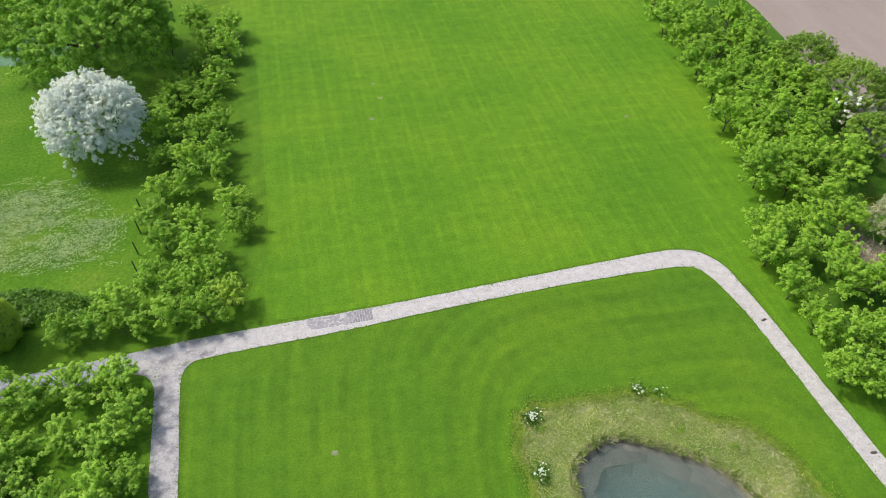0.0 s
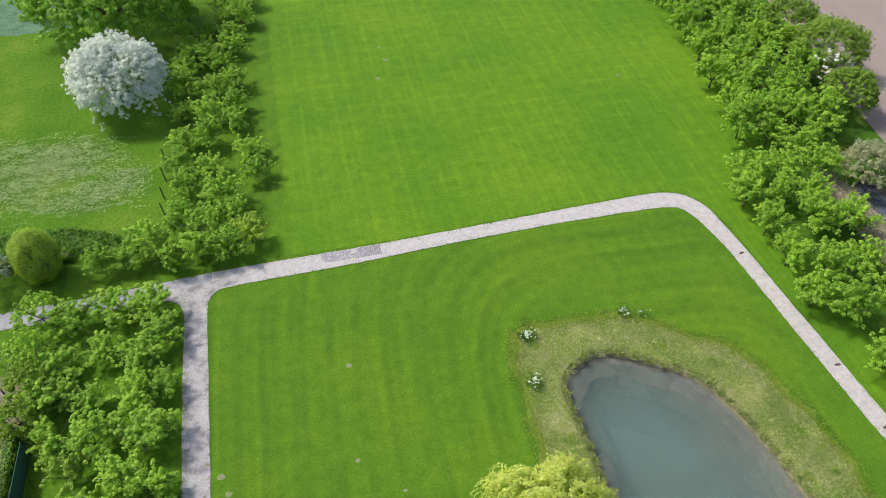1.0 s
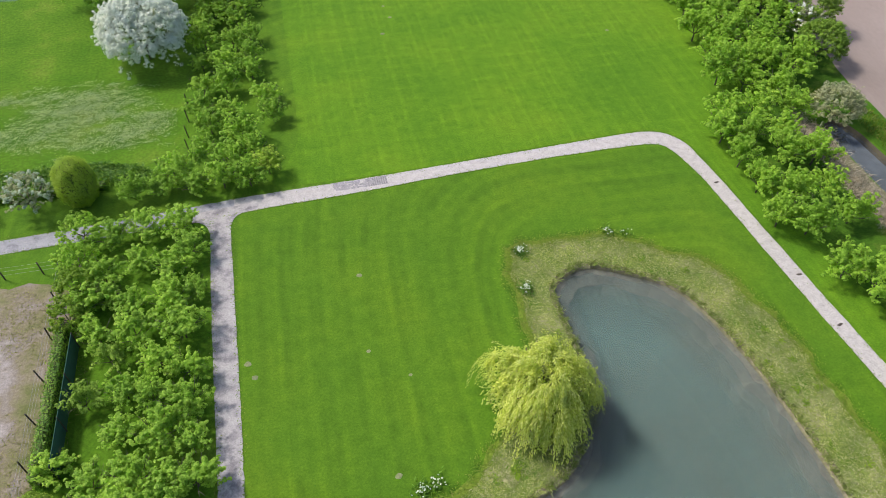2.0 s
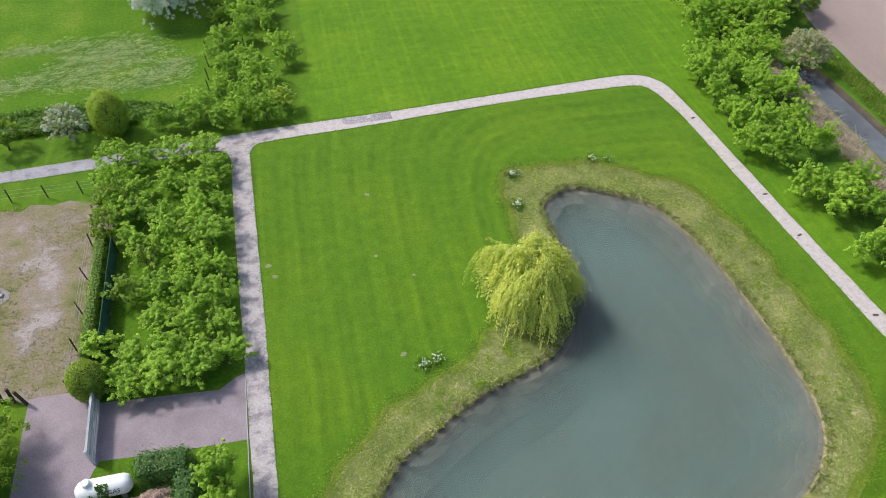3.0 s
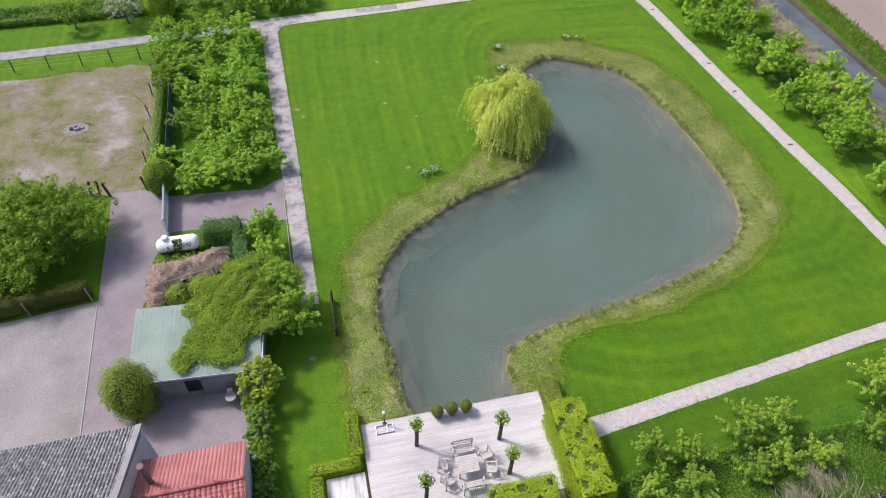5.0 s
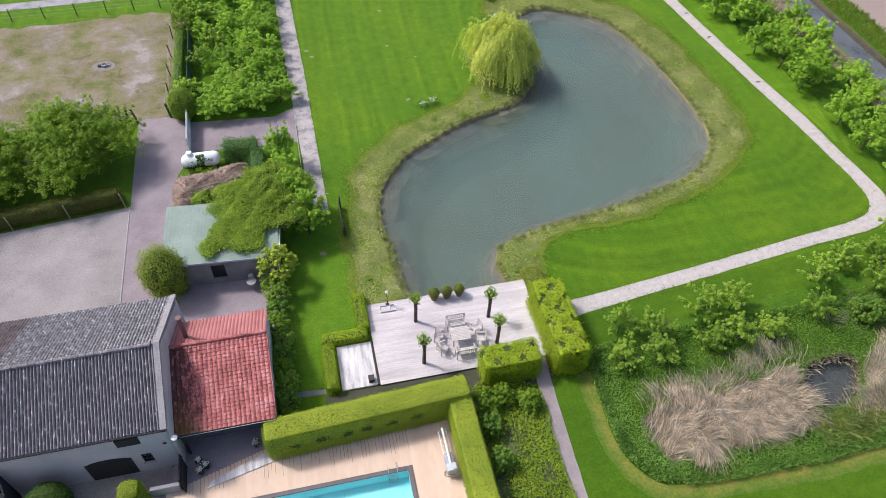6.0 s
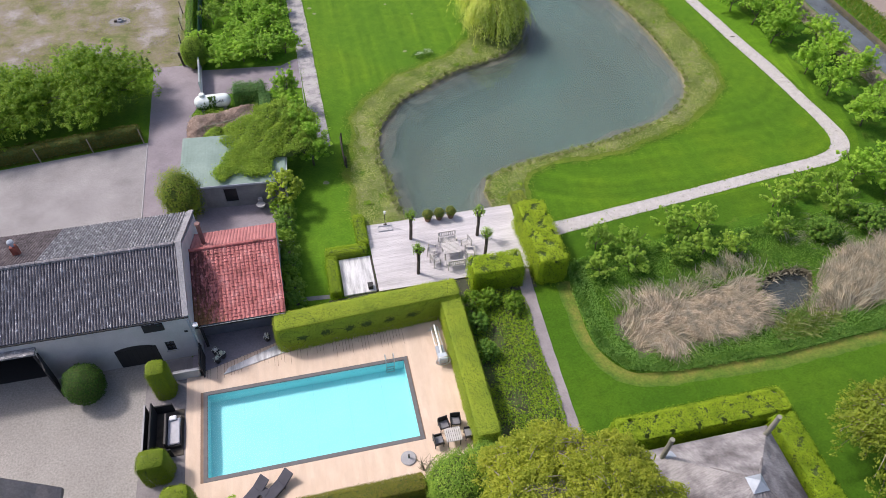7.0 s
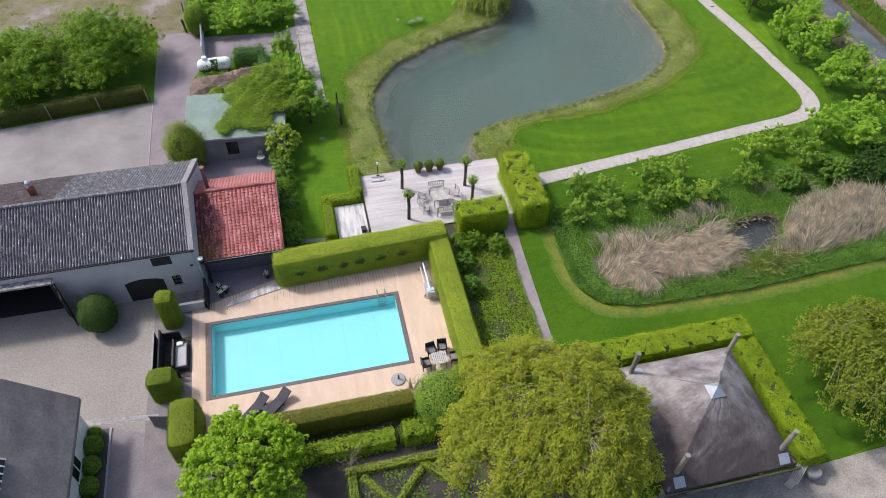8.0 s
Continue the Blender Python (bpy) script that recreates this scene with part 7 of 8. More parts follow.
for i, (x, y) in enumerate(((-18.0, -25.6), (-17.6, -25.9), (-17.9, -26.2), (-14.9, -25.2))):
    pot = thing("flower_pot", (x, y, 0.03), "dark pot with white flowers in the court", "pot", "court pots")
    part("pot", lathe(bmesh.new(), [(0.13, 0), (0.19, 0.32), (0.21, 0.34), (0.19, 0.36)], 12), BLACK, pot, smooth=True)
    r = np.random.default_rng(300 + i)
    d = r.normal(0, 0.085, (90, 3))
    leaves("flowers", leaf_mesh("pot_flowers", d + np.array([0, 0, 0.48]), r.normal(0, 0.5, (90, 3)) + np.array([0, 0, 1]), r.uniform(0.05, 0.10, 90), r, 0.45), BLOSSOM, pot)["kind"] = "stuff"

# ---- shed, climber, compost and tank ----
shed = thing("shed", (-16.05, -10.3, 0), "shed with a pale green sheet roof half covered by a climber", "shed", turn=-4)
part("roof", ribbed_slope(-3.8, 3.7, -2.6, 2.25, 2.4, 2.72, 0.25, 2, 0.0018, 0.003, 0.001, 8), GREEN_SHEET, shed, "pale green ribbed metal roof", kind="stuff")
part("wall", wall_cells(bmesh.new(), -3.55, 3.5, -2.52, -2.32, 0, 2.2, [(-0.8, 0.1, 0.5, 1.8)]), DARK_PLASTER, shed)
part("wall", boxed(-3.6, 2.1, 0, 3.5, 2.3, 2.63), DARK_PLASTER, shed)
for x in (-3.6, 3.3):
    part("wall", prism(bmesh.new(), [(-2.32, 0), (2.1, 0), (2.1, 2.61), (-2.32, 2.2)], "x", x, x + 0.2), DARK_PLASTER, shed)
w = part("window", boxed(-0.8, -2.45, 0.5, 0.1, -2.43, 1.8), DARK_GLASS, shed, "dark window in the south wall")
for b in ((-0.85, 0.45, 0.15, 0.51), (-0.85, 1.79, 0.15, 1.85), (-0.85, 0.51, -0.8, 1.79), (0.1, 0.51, 0.15, 1.79)):
    part("window_frame", boxed(b[0], -2.55, b[1], b[2], -2.46, b[3], bevel=0.004), DARK_PLASTER, w)
part("fascia", boxed(3.7, -2.6, 2.1, 3.78, 2.4, 2.32), WHITE, shed, "white edge board of the roof")
part("fascia", boxed(-3.7, -2.67, 2.1, 3.7, -2.61, 2.26), ZINC, shed)
part("canopy_post", boxed(3.55, -2.75, 0, 3.65, -2.68, 2.1), WHITE, shed)
pump = thing("garden_tap", (-14.6, -13.35, 0.03), "stone tap column with a pale basin beside the shed", "tap")
part("column", boxed(-0.16, -0.1, 0, 0.16, 0.12, 0.95), STONE, pump)
part("basin", lathe(bmesh.new(), [(0.14, 0.0), (0.30, 0.1), (0.32, 0.22), (0.26, 0.22)], 14, (0, -0.32, 0.45)), STONE, pump, "pale basin")

climber = thing("climber", (0, 0, 0), "overgrown yellow-green climber spreading over the shed roof", "climber")
outline = curve_through([(-14.8, -6.0), (-13.4, -5.0), (-11.0, -5.3), (-10.0, -7.0), (-10.0, -9.6), (-11.3, -10.9), (-12.8, -11.2), (-14.0, -12.4), (-15.6, -12.1), (-17.3, -12.6), (-17.2, -10.6), (-16.5, -9.6), (-16.6, -8.2), (-15.6, -7.0)], True, 0.4)
outline = wavy(outline, 0.5)
mid = outline.mean(0)
r = np.random.default_rng(61)
q = scatter(r, outline, 40000)
q = q + r.normal(0, 1, q.shape) * (0.05 + 0.3 * r.uniform(0, 1, (len(q), 1)) ** 4)


def climber_height(p):
    d = np.linalg.norm((p - np.array([-12.9, -7.6])) / np.array([3.6, 4.6]), axis=1)
    lump = 0.35 * np.sin(p[:, 0] * 2.6 + 1) * np.sin(p[:, 1] * 2.1) + 0.18 * np.sin(p[:, 0] * 5.1) * np.sin(p[:, 1] * 4.7 + 2)
    return 2.62 + 1.25 * np.clip(1 - d, 0, 1) + lump * np.clip(1.25 - d, 0.15, 1)


bm = bmesh.new()
rings = []
for f in (0.95, 0.92, 0.72, 0.5, 0.25):
    p = mid + (outline - mid) * f
    h = climber_height(p) - 0.15 if f < 0.95 else np.full(len(p), 2.4)
    rings.append([bm.verts.new((float(x), float(y), float(z))) for (x, y), z in zip(p, h)])
for a, b in zip(rings, rings[1:]):
    for i in range(len(a)):
        bm.faces.new((a[i], a[(i + 1) % len(a)], b[(i + 1) % len(a)], b[i]))
bm.faces.new(rings[-1])
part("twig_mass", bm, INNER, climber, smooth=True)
part("stem", rod(rod(bmesh.new(), (-12.0, -6.6, 0), (-12.6, -7.2, 2.6), 0.11, 0.07), (-11.7, -6.9, 0), (-11.4, -7.4, 2.6), 0.09, 0.05), BARK, climber)
hz = climber_height(q) + r.normal(0, 0.10, len(q))
leaves("foliage", leaf_mesh("climber", np.c_[q, hz], r.normal(0, 0.4, (len(q), 3)) + np.array([0, -0.1, 0.9]), r.uniform(0.08, 0.15, len(q)), r, 0.3), CLIMBER_LEAF, climber)
big_tree("trailing_shrub", 310, -12.7, -13.6, 3.2, 1.05, 0.5, 0.06, 120, 20, 0.18, YELLOW_LEAF, "yellow-green shrub trailing at the shed corner", category="shrub", droop=0.5)
hedge("ivy_wall", 311, -16.2, -0.9, -13.4, 0.5, 1.5, BLUE_IVY, "blue-green ivy mound beside the gas tank", category="ivy", leaf=0.12, per=330, bulge=0.2, soft=0.5)
hedge("ivy_wall", 312, -14.1, -3.6, -13.0, -0.8, 1.4, BLUE_IVY, "blue-green ivy mound beside the compost heap", category="ivy", leaf=0.12, per=330, bulge=0.2, soft=0.5)
hedge("ivy_wall", 313, -19.6, -2.3, -16.0, -1.6, 0.55, CHERRY_LEAF, "green creeper in front of the gas tank", category="ivy", leaf=0.14, per=120, bulge=0.14)
heap = thing("compost_heap", (-17.2, -3.6, 0), "heap of brown wood chips and dead leaves", "compost")
r = np.random.default_rng(71)
bm = bmesh.new()
hl = curve_through([(-2.7, -2.0), (-2.6, 1.5), (-0.4, 1.9), (2.4, 2.6), (2.7, 1.4), (1.8, 0.0), (-0.9, -0.4), (-1.7, -2.3)], True, 0.4)
def heap_height(p):
    gap = np.min(np.linalg.norm(p[:, None, :] - hl[None, :, :], axis=2), axis=1)
    return 0.95 * np.minimum(gap / 1.1, 1.0) ** 0.6 + 0.07 * np.sin(p[:, 0] * 5) * np.sin(p[:, 1] * 6)


gx, gy = np.meshgrid(np.arange(-2.8, 3.2, 0.17), np.arange(-2.9, 2.6, 0.17))
gp = np.stack([gx.ravel(), gy.ravel()], 1)
gin, gh = inside(hl, gp), heap_height(gp)
gv = {i: bm.verts.new((float(gp[i, 0]), float(gp[i, 1]), float(gh[i]) + r.normal(0, 0.03))) for i in range(len(gp)) if gin[i]}
w = gx.shape[1]
for i in gv:
    if i + 1 in gv and i + w in gv and i + w + 1 in gv and (i + 1) % w:
        bm.faces.new((gv[i], gv[i + 1], gv[i + w + 1], gv[i + w]))
part("mound", bm, CHIPS, heap)
q = scatter(r, hl, 7000)
me = leaf_mesh("chips", np.c_[q, heap_height(q) + 0.04], r.normal(0, 0.6, (len(q), 3)) + np.array([0, 0, 1]), r.uniform(0.07, 0.17, len(q)), r, 0.25)
me.materials.append(CHIPS)
o = new("chip_layer", me)
o.parent = heap
tagged(o, kind="stuff")
for a, b in (((-18.6, -4.2, 0.9), (-15.4, -3.6, 1.0)), ((-19.0, -6.4, 0.6), (-16.2, -6.0, 0.7))):
    fr = thing("compost_rail", a, "pale wooden rail of the compost bay", "rail", "compost rails")
    part("pole", rod(bmesh.new(), (0, 0, 0), Vector(b) - Vector(a), 0.05), PALE_BARK, fr)
    part("post", rod(bmesh.new(), (0.1, 0.03, -a[2]), (0.1, 0.03, 0.12), 0.05), PALE_BARK, fr)
    part("post", rod(bmesh.new(), Vector(b) - Vector(a) - Vector((0.1, 0.03, b[2])), Vector(b) - Vector(a) - Vector((0.1, 0.03, -0.1)), 0.05), PALE_BARK, fr)
ball("wild_shrub", 314, -16.3, -4.9, 0, 0.8, CLIMBER_LEAF, "weedy green shrub in the compost bay", "shrub", "", 0.8, 0.15, ragged=0.18)
ball("wild_shrub", 315, -17.7, -5.2, 0, 0.75, CLIMBER_LEAF, "weedy green shrub in the compost bay", "shrub", "", 0.8, 0.15, ragged=0.18)

tank = thing("gas_tank", (-17.85, -0.75, 0), "pale horizontal gas tank overgrown with creeper", "tank")
bm = bmesh.new()
prof = [(-1.5, 0.05), (-1.42, 0.3), (-1.25, 0.48), (-1.0, 0.56), (1.0, 0.56), (1.25, 0.48), (1.42, 0.3), (1.5, 0.05)]
tr = [[bm.verts.new((x, math.cos(i * math.pi / 10) * q2, 0.85 + math.sin(i * math.pi / 10) * q2)) for i in range(20)] for x, q2 in prof]
for a, b in zip(tr, tr[1:]):
    for i in range(20):
        bm.faces.new((a[i], a[(i + 1) % 20], b[(i + 1) % 20], b[i]))
bm.faces.new(tr[0])
bm.faces.new(tr[-1][::-1])
part("vessel", bm, TANK_WHITE, tank, smooth=True)
part("valve_hood", lathe(bmesh.new(), [(0.24, 0), (0.24, 0.22), (0.2, 0.28), (0.05, 0.3)], 14, (-0.75, 0.05, 1.36)), TANK_WHITE, tank)
for x in (-0.9, 0.9):
    part("cradle", boxed(x - 0.12, -0.45, 0, x + 0.12, 0.45, 0.42), STONE, tank)
r = np.random.default_rng(72)
qx, qa = r.uniform(-1.35, 1.2, 1500), r.uniform(-2.2, 1.9, 1500)
cover = np.where(np.abs(qx - 0.02) < 0.3, 1.9, -0.15 - 0.5 * np.sin(qx * 2.2)) + r.normal(0, 0.25, 1500)
qx, qa = qx[qa < cover], qa[qa < cover]
out = np.stack([np.zeros(len(qx)), -np.cos(qa - 0.4), np.sin(qa - 0.4)], 1)
leaves("creeper", leaf_mesh("tank_creeper", np.c_[qx, out[:, 1] * 0.6, 0.85 + out[:, 2] * 0.6], out + r.normal(0, 0.35, out.shape), r.uniform(0.09, 0.17, len(qx)), r, 0.4), DARK_LEAF, tank, "dark creeper growing over the tank")
txt = bpy.data.curves.new("lettering", "FONT")
txt.body, txt.size, txt.extrude = "GAS", 0.34, 0.004
lettering = new("lettering", txt)
txt.materials.append(DARK_PAINT)
lettering.parent = tank
lettering.matrix_basis = pose(0.3, -0.585, 1.06, 55, 0, 0)

gate = thing("sheet_gate", (-18.9, 3.4, 0), "translucent ribbed sheet gate standing across the drive", "gate", turn=1.5)
for k in range(9):
    part("rib", boxed(-0.03 + 0.03 * (k % 2), -2.1, 0.08 + k * 0.15, 0.03 + 0.03 * (k % 2), 2.1, 0.222 + k * 0.15), GATE_SHEET, gate)
part("top_rail", boxed(-0.05, -2.12, 1.43, 0.09, 2.12, 1.48), GATE_SHEET, gate)
for y in (-2.2, 2.2):
    part("post", boxed(-0.06, y - 0.06, 0, 0.06, y + 0.06, 1.55), GATE_SHEET, gate)


def wooden_post(x, y, h, lean, mat, group, label="weathered wooden fence post", thick=0.05):
    p = thing("fence_post", (x, y, 0), label, "post", group)
    bm = bmesh.new()
    rod(bm, (0, 0, -0.1), (lean[0], lean[1], h), thick, thick * 0.9, 7)
    part("shaft", bm, mat, p)
    return p


for x in (-20.9, -22.1, -24.6, -27.2, -30, -33, -36, -39):
    wooden_post(x, 24.6, 1.3, (rng.normal(0, 0.05), rng.normal(0, 0.04)), DARKWOOD, "paddock fence posts")
for y in (21.6, 18.6, 15.4, 12.4, 9.4):
    wooden_post(-20.75, y, 1.3, (rng.normal(0, 0.05), 0), DARKWOOD, "paddock fence posts")
for x, y, lx in ((-23.15, 6.0, -0.25), (-20.45, 6.2, -0.2), (-23.9, 6.3, 0.05), (-24.6, 6.4, 0.2)):
    wooden_post(x, y, 1.35, (lx, 0.1), DARKWOOD, "gate posts", "thick dark gate post leaning beside the drive", 0.11)
for x in (-23.4, -27.2, -31.0, -34.8, -38.6):
    wooden_post(x, -4.15 + (x + 23.4) * 0.109, 1.35, (-0.1, 0.06), PALE_BARK, "hedge posts", "pale wooden post beside the yard hedge")
for x, y in ((-12.5, 36.4), (-12.6, 38.3), (-12.6, 40.5), (-12.7, 43.0)):
    wooden_post(x, y, 1.25, (-0.1, 0.05), DARKWOOD, "meadow fence posts")
wire = thing("wire_fence", (0, 0, 0), "thin wire strands of the paddock fence", "fence")
for z in (0.45, 0.8, 1.15):
    part("wire", rod(bmesh.new(), (-39, 24.6, z), (-20.9, 24.6, z), 0.008, 0.008, 4), STONE, wire)
    part("wire", rod(bmesh.new(), (-20.75, 24.6, z), (-20.75, 6.4, z), 0.008, 0.008, 4), STONE, wire)
net = thing("windbreak_net", (-18.95, 13.2, 0), "dark green windbreak net beside the fruit trees", "net")
part("net", boxed(-0.02, -4.6, 0.05, 0.02, 4.4, 1.5), NET, net)
for y in (-4.6, -1.6, 1.4, 4.4):
    part("post", rod(bmesh.new(), (0.04, y, 0), (0.04, y, 1.6), 0.04), DARKWOOD, net)
well = thing("well", (-26.6, 15.0, 0), "low stone well ring in the bare paddock", "well")
part("ring", lathe(bmesh.new(), [(0.26, 0), (0.26, 0.22), (0.2, 0.24), (0.18, 0.1)], 16), STONE, well)
part("slab", boxed(-0.55, -0.12, 0.01, -0.3, 0.12, 0.2), DARKWOOD, well)
part("slab", boxed(0.32, -0.1, 0.01, 0.5, 0.12, 0.16), STONE, well)
tagged(mesh_object("well_apron", filled([rough_line(curve_through([(-25.6, 15.0), (-26.4, 15.8), (-27.6, 15.4), (-27.5, 14.5), (-26.4, 14.2)], True, 0.3), rng, 0.06)], 0.022), GRAVEL), "pale worn patch round the well", "gravel", kind="structure")
bank_rail = thing("bank_rail", (-8.05, -8.8, 0), "low dark plank rail along the pond bank", "rail")
part("plank", boxed(-0.04, -1.5, 0.55, 0.04, 1.5, 0.8), DARKWOOD, bank_rail)
part("plank", boxed(-0.04, -1.5, 0.2, 0.04, 1.5, 0.42), DARKWOOD, bank_rail)
for y in (-1.45, 1.45):
    part("post", boxed(0.045, y - 0.06, 0, 0.16, y + 0.06, 1.15), DARKWOOD, bank_rail)
setting("drive_kerb", boxed(-23.16, -15.8, 0, -23.08, -4.4, 0.06), STONE, "thin pale kerb between drive and gravel", "kerb")
setting("path_kerb", boxed(-10.42, -7.0, 0, -10.36, 5.4, 0.055), STONE, "thin grey edging beside the path", "kerb")

# ---- wooden deck at the pond ----
DZ = 0.12
deck = thing("deck", (0, 0, 0), "silvered timber deck at the pond's edge", "deck")
r = np.random.default_rng(5)
y = -22.87
while y < -16.85:
    cut = -7.4 + r.uniform(2.0, 8.0)
    for a, b in ((-7.45, cut), (cut + 0.008, 3.15 + (0.25 if y > -18.5 else 0))):
        part("board", boxed(a, y, DZ - 0.035, b, y + 0.141, DZ + r.normal(0, 0.002), bevel=0), DECKWOOD, deck)
    y += 0.145
part("fascia", boxed(-7.45, -16.83, -0.2, 3.4, -16.79, DZ + 0.01), GREYWOOD, deck)
for x in (-6.0, -3.0, 0.0, 2.6):
    part("pile", boxed(x - 0.08, -17.1, -1.0, x + 0.08, -16.94, DZ - 0.045), DARKWOOD, deck)
for y in (-17.6, -19.4, -21.2, -22.6):
    part("joist", boxed(-7.4, y, DZ - 0.14, 3.1, y + 0.08, DZ - 0.045), DARKWOOD, deck)
for k in range(2):
    step = thing("deck_step", (3.5 + 0.3 * k, -19.0, 0), "silvered plank step beside the deck", "step", "deck steps")
    part("tread", boxed(-0.13, -0.35, 0.06 - 0.03 * k, 0.13, 0.35, 0.10 - 0.03 * k), GREYWOOD, step)
    part("riser", boxed(-0.11, -0.3, 0.0, 0.11, 0.3, 0.058 - 0.03 * k), DARKWOOD, step)
plat = thing("white_platform", (-8.65, -21.2, 0), "white square platform set in low hedges", "platform")
part("top", boxed(-1.1, -1.6, 0.0, 1.05, 1.55, 0.14, bevel=0.02), WORN_WHITE, plat)
part("edge_strip", boxed(1.07, -1.6, 0, 1.15, 1.55, 0.17), DARKWOOD, plat)
vent_box = thing("vent_box", (-7.95, -22.45, 0.14), "small dark box on the white platform", "box")
part("body", boxed(-0.16, -0.18, 0, 0.16, 0.18, 0.3), BLACK, vent_box)
part("lid", boxed(-0.18, -0.2, 0.302, 0.18, 0.2, 0.33), BLACK, vent_box)


def pollard(x, y, seed):
    """A knobbly pollarded trunk with a tuft of young leaves."""
    t = thing("pollard_tree", (x, y, DZ), "pollarded dark trunk with a small leafy head on the deck", "tree", "pollards on the deck")
    r = np.random.default_rng(seed)
    bm = bmesh.new()
    rod(bm, (0, 0, 0), (0.03, 0.02, 1.3), 0.12, 0.11, 9)
    rod(bm, (0.03, 0.02, 1.3), (0.0, 0.0, 2.25), 0.11, 0.13, 9)
    for k in range(5):
        a = k * 1.26 + r.uniform(-0.2, 0.2)
        rod(bm, (0, 0, 2.18), (math.cos(a) * 0.3, math.sin(a) * 0.3, 2.48), 0.07, 0.05, 6)
    part("trunk", bm, DARKWOOD, t, smooth=True)
    d = r.normal(0, 1, (260, 3))
    d /= np.linalg.norm(d, axis=1, keepdims=True)
    knob = np.array([(math.cos(k * 1.26) * 0.24, math.sin(k * 1.26) * 0.24, 2.48 + 0.05 * (k % 2)) for k in range(5)])
    c = d * r.uniform(0.1, 0.3, (260, 1)) * np.array([1.0, 1.0, 1.3]) + knob[r.integers(0, 5, 260)]
    leaves("crown", leaf_mesh("pollard_crown", c, d + np.array([0, 0, 0.5]), r.uniform(0.08, 0.15, 260), r, 0.36), IVY_LEAF, t)
    return t


for i, (x, y) in enumerate(((-4.6, -21.9), (0.2, -19.3), (0.2, -21.4), (-4.5, -18.7))):
    pollard(x, y, 330 + i)
for i, x in enumerate((-2.95, -2.1, -1.25)):
    pot = thing("potted_bush", (x, -17.15, DZ), "round clipped bush in a dark pot at the deck's edge", "potted plant", "potted bushes")
    part("pot", lathe(bmesh.new(), [(0.2, 0), (0.27, 0.3), (0.29, 0.34), (0.24, 0.36), (0.2, 0.33)], 14), CLAY, pot, smooth=True)
    bm = bmesh.new()
    bmesh.ops.create_icosphere(bm, subdivisions=2, radius=0.36, matrix=Matrix.Translation((0, 0, 0.62)))
    part("core", bm, INNER, pot)
    r = np.random.default_rng(340 + i)
    d = r.normal(size=(420, 3))
    d /= np.linalg.norm(d, axis=1, keepdims=True)
    leaves("foliage", leaf_mesh("bush", d * r.uniform(0.35, 0.43, (420, 1)) + np.array([0, 0, 0.62]), d + r.normal(0, 0.4, d.shape), r.uniform(0.05, 0.09, 420), r, 0.38), BROWN_HEDGE, pot)
lamp = thing("deck_lamp", (-6.05, -17.0, DZ), "slim dark lamp post with a white head on the deck", "lamp")
part("pole", rod(bmesh.new(), (0, 0, 0), (0, 0, 1.15), 0.035, 0.03, 8), DARKWOOD, lamp)
part("base_plate", boxed(-0.12, -0.12, 0, 0.12, 0.12, 0.03), DARKWOOD, lamp)
part("shade", lathe(bmesh.new(), [(0.04, 0), (0.07, 0.04), (0.07, 0.2), (0.1, 0.22), (0.03, 0.28)], 12, (0, 0, 1.14)), WHITE, lamp, "white lamp head")
deck_ladder = thing("deck_ladder", (-6.1, -17.35, DZ), "pale tubular ladder frame lying on the deck", "ladder")
for a, b in (((-0.5, -0.25), (0.5, -0.25)), ((-0.5, 0.25), (0.5, 0.25)), ((-0.5, -0.25), (-0.5, 0.25)), ((0.5, -0.25), (0.5, 0.25)), ((0.15, -0.25), (0.15, 0.25))):
    part("tube", rod(bmesh.new(), (*a, 0.04), (*b, 0.04), 0.03), METAL, deck_ladder)


def slatted_seat(name, w, label, group, arms=True):
    """A silvered teak bench or armchair: legs, slatted seat, slatted back, arm rests. Its front looks along -y."""
    s = thing(name, (0, 0, -200), label, name.split("_")[-1], group)
    for x in (-w / 2 + 0.03, w / 2 - 0.03):
        part("leg", boxed(x - 0.03, -0.27, 0, x + 0.03, -0.21, 0.62), GREYWOOD, s)
        part("leg", boxed(x - 0.03, 0.22, 0, x + 0.03, 0.28, 0.92), GREYWOOD, s)
        part("arm_rest", boxed(x - 0.045, -0.31, 0.62, x + 0.045, 0.22, 0.66), GREYWOOD, s)
    for k in range(5):
        part("seat_slat", boxed(-w / 2 + 0.06, -0.27 + k * 0.1, 0.40, w / 2 - 0.06, -0.185 + k * 0.1, 0.43, bevel=0.006), GREYWOOD, s)
    part("back_rail", boxed(-w / 2 + 0.06, 0.23, 0.86, w / 2 - 0.06, 0.27, 0.95), GREYWOOD, s)
    part("back_rail", boxed(-w / 2 + 0.06, 0.23, 0.50, w / 2 - 0.06, 0.27, 0.55), GREYWOOD, s)
    n = int(w / 0.13)
    for k in range(n):
        x = -w / 2 + 0.1 + k * (w - 0.2) / max(1, n - 1)
        part("back_slat", boxed(x - 0.025, 0.24, 0.55, x + 0.025, 0.26, 0.86, bevel=0.004), GREYWOOD, s)
    return s


bench = slatted_seat("garden_bench", 1.25, "silvered slatted teak bench at the deck table", "deck seats")
chair = slatted_seat("garden_chair", 0.62, "silvered slatted teak armchair at the deck table", "deck seats")
for t, x, y, a in ((bench, -2.05, -19.6, 0), (bench, -1.95, -21.85, 180), (chair, -3.35, -20.35, 72), (chair, -3.3, -21.3, 108), (chair, -0.85, -20.25, -75), (chair, -0.75, -21.1, -100)):
    copy_thing(t, pose(x, y, DZ, 0, 0, a))
away(bench)
away(chair)
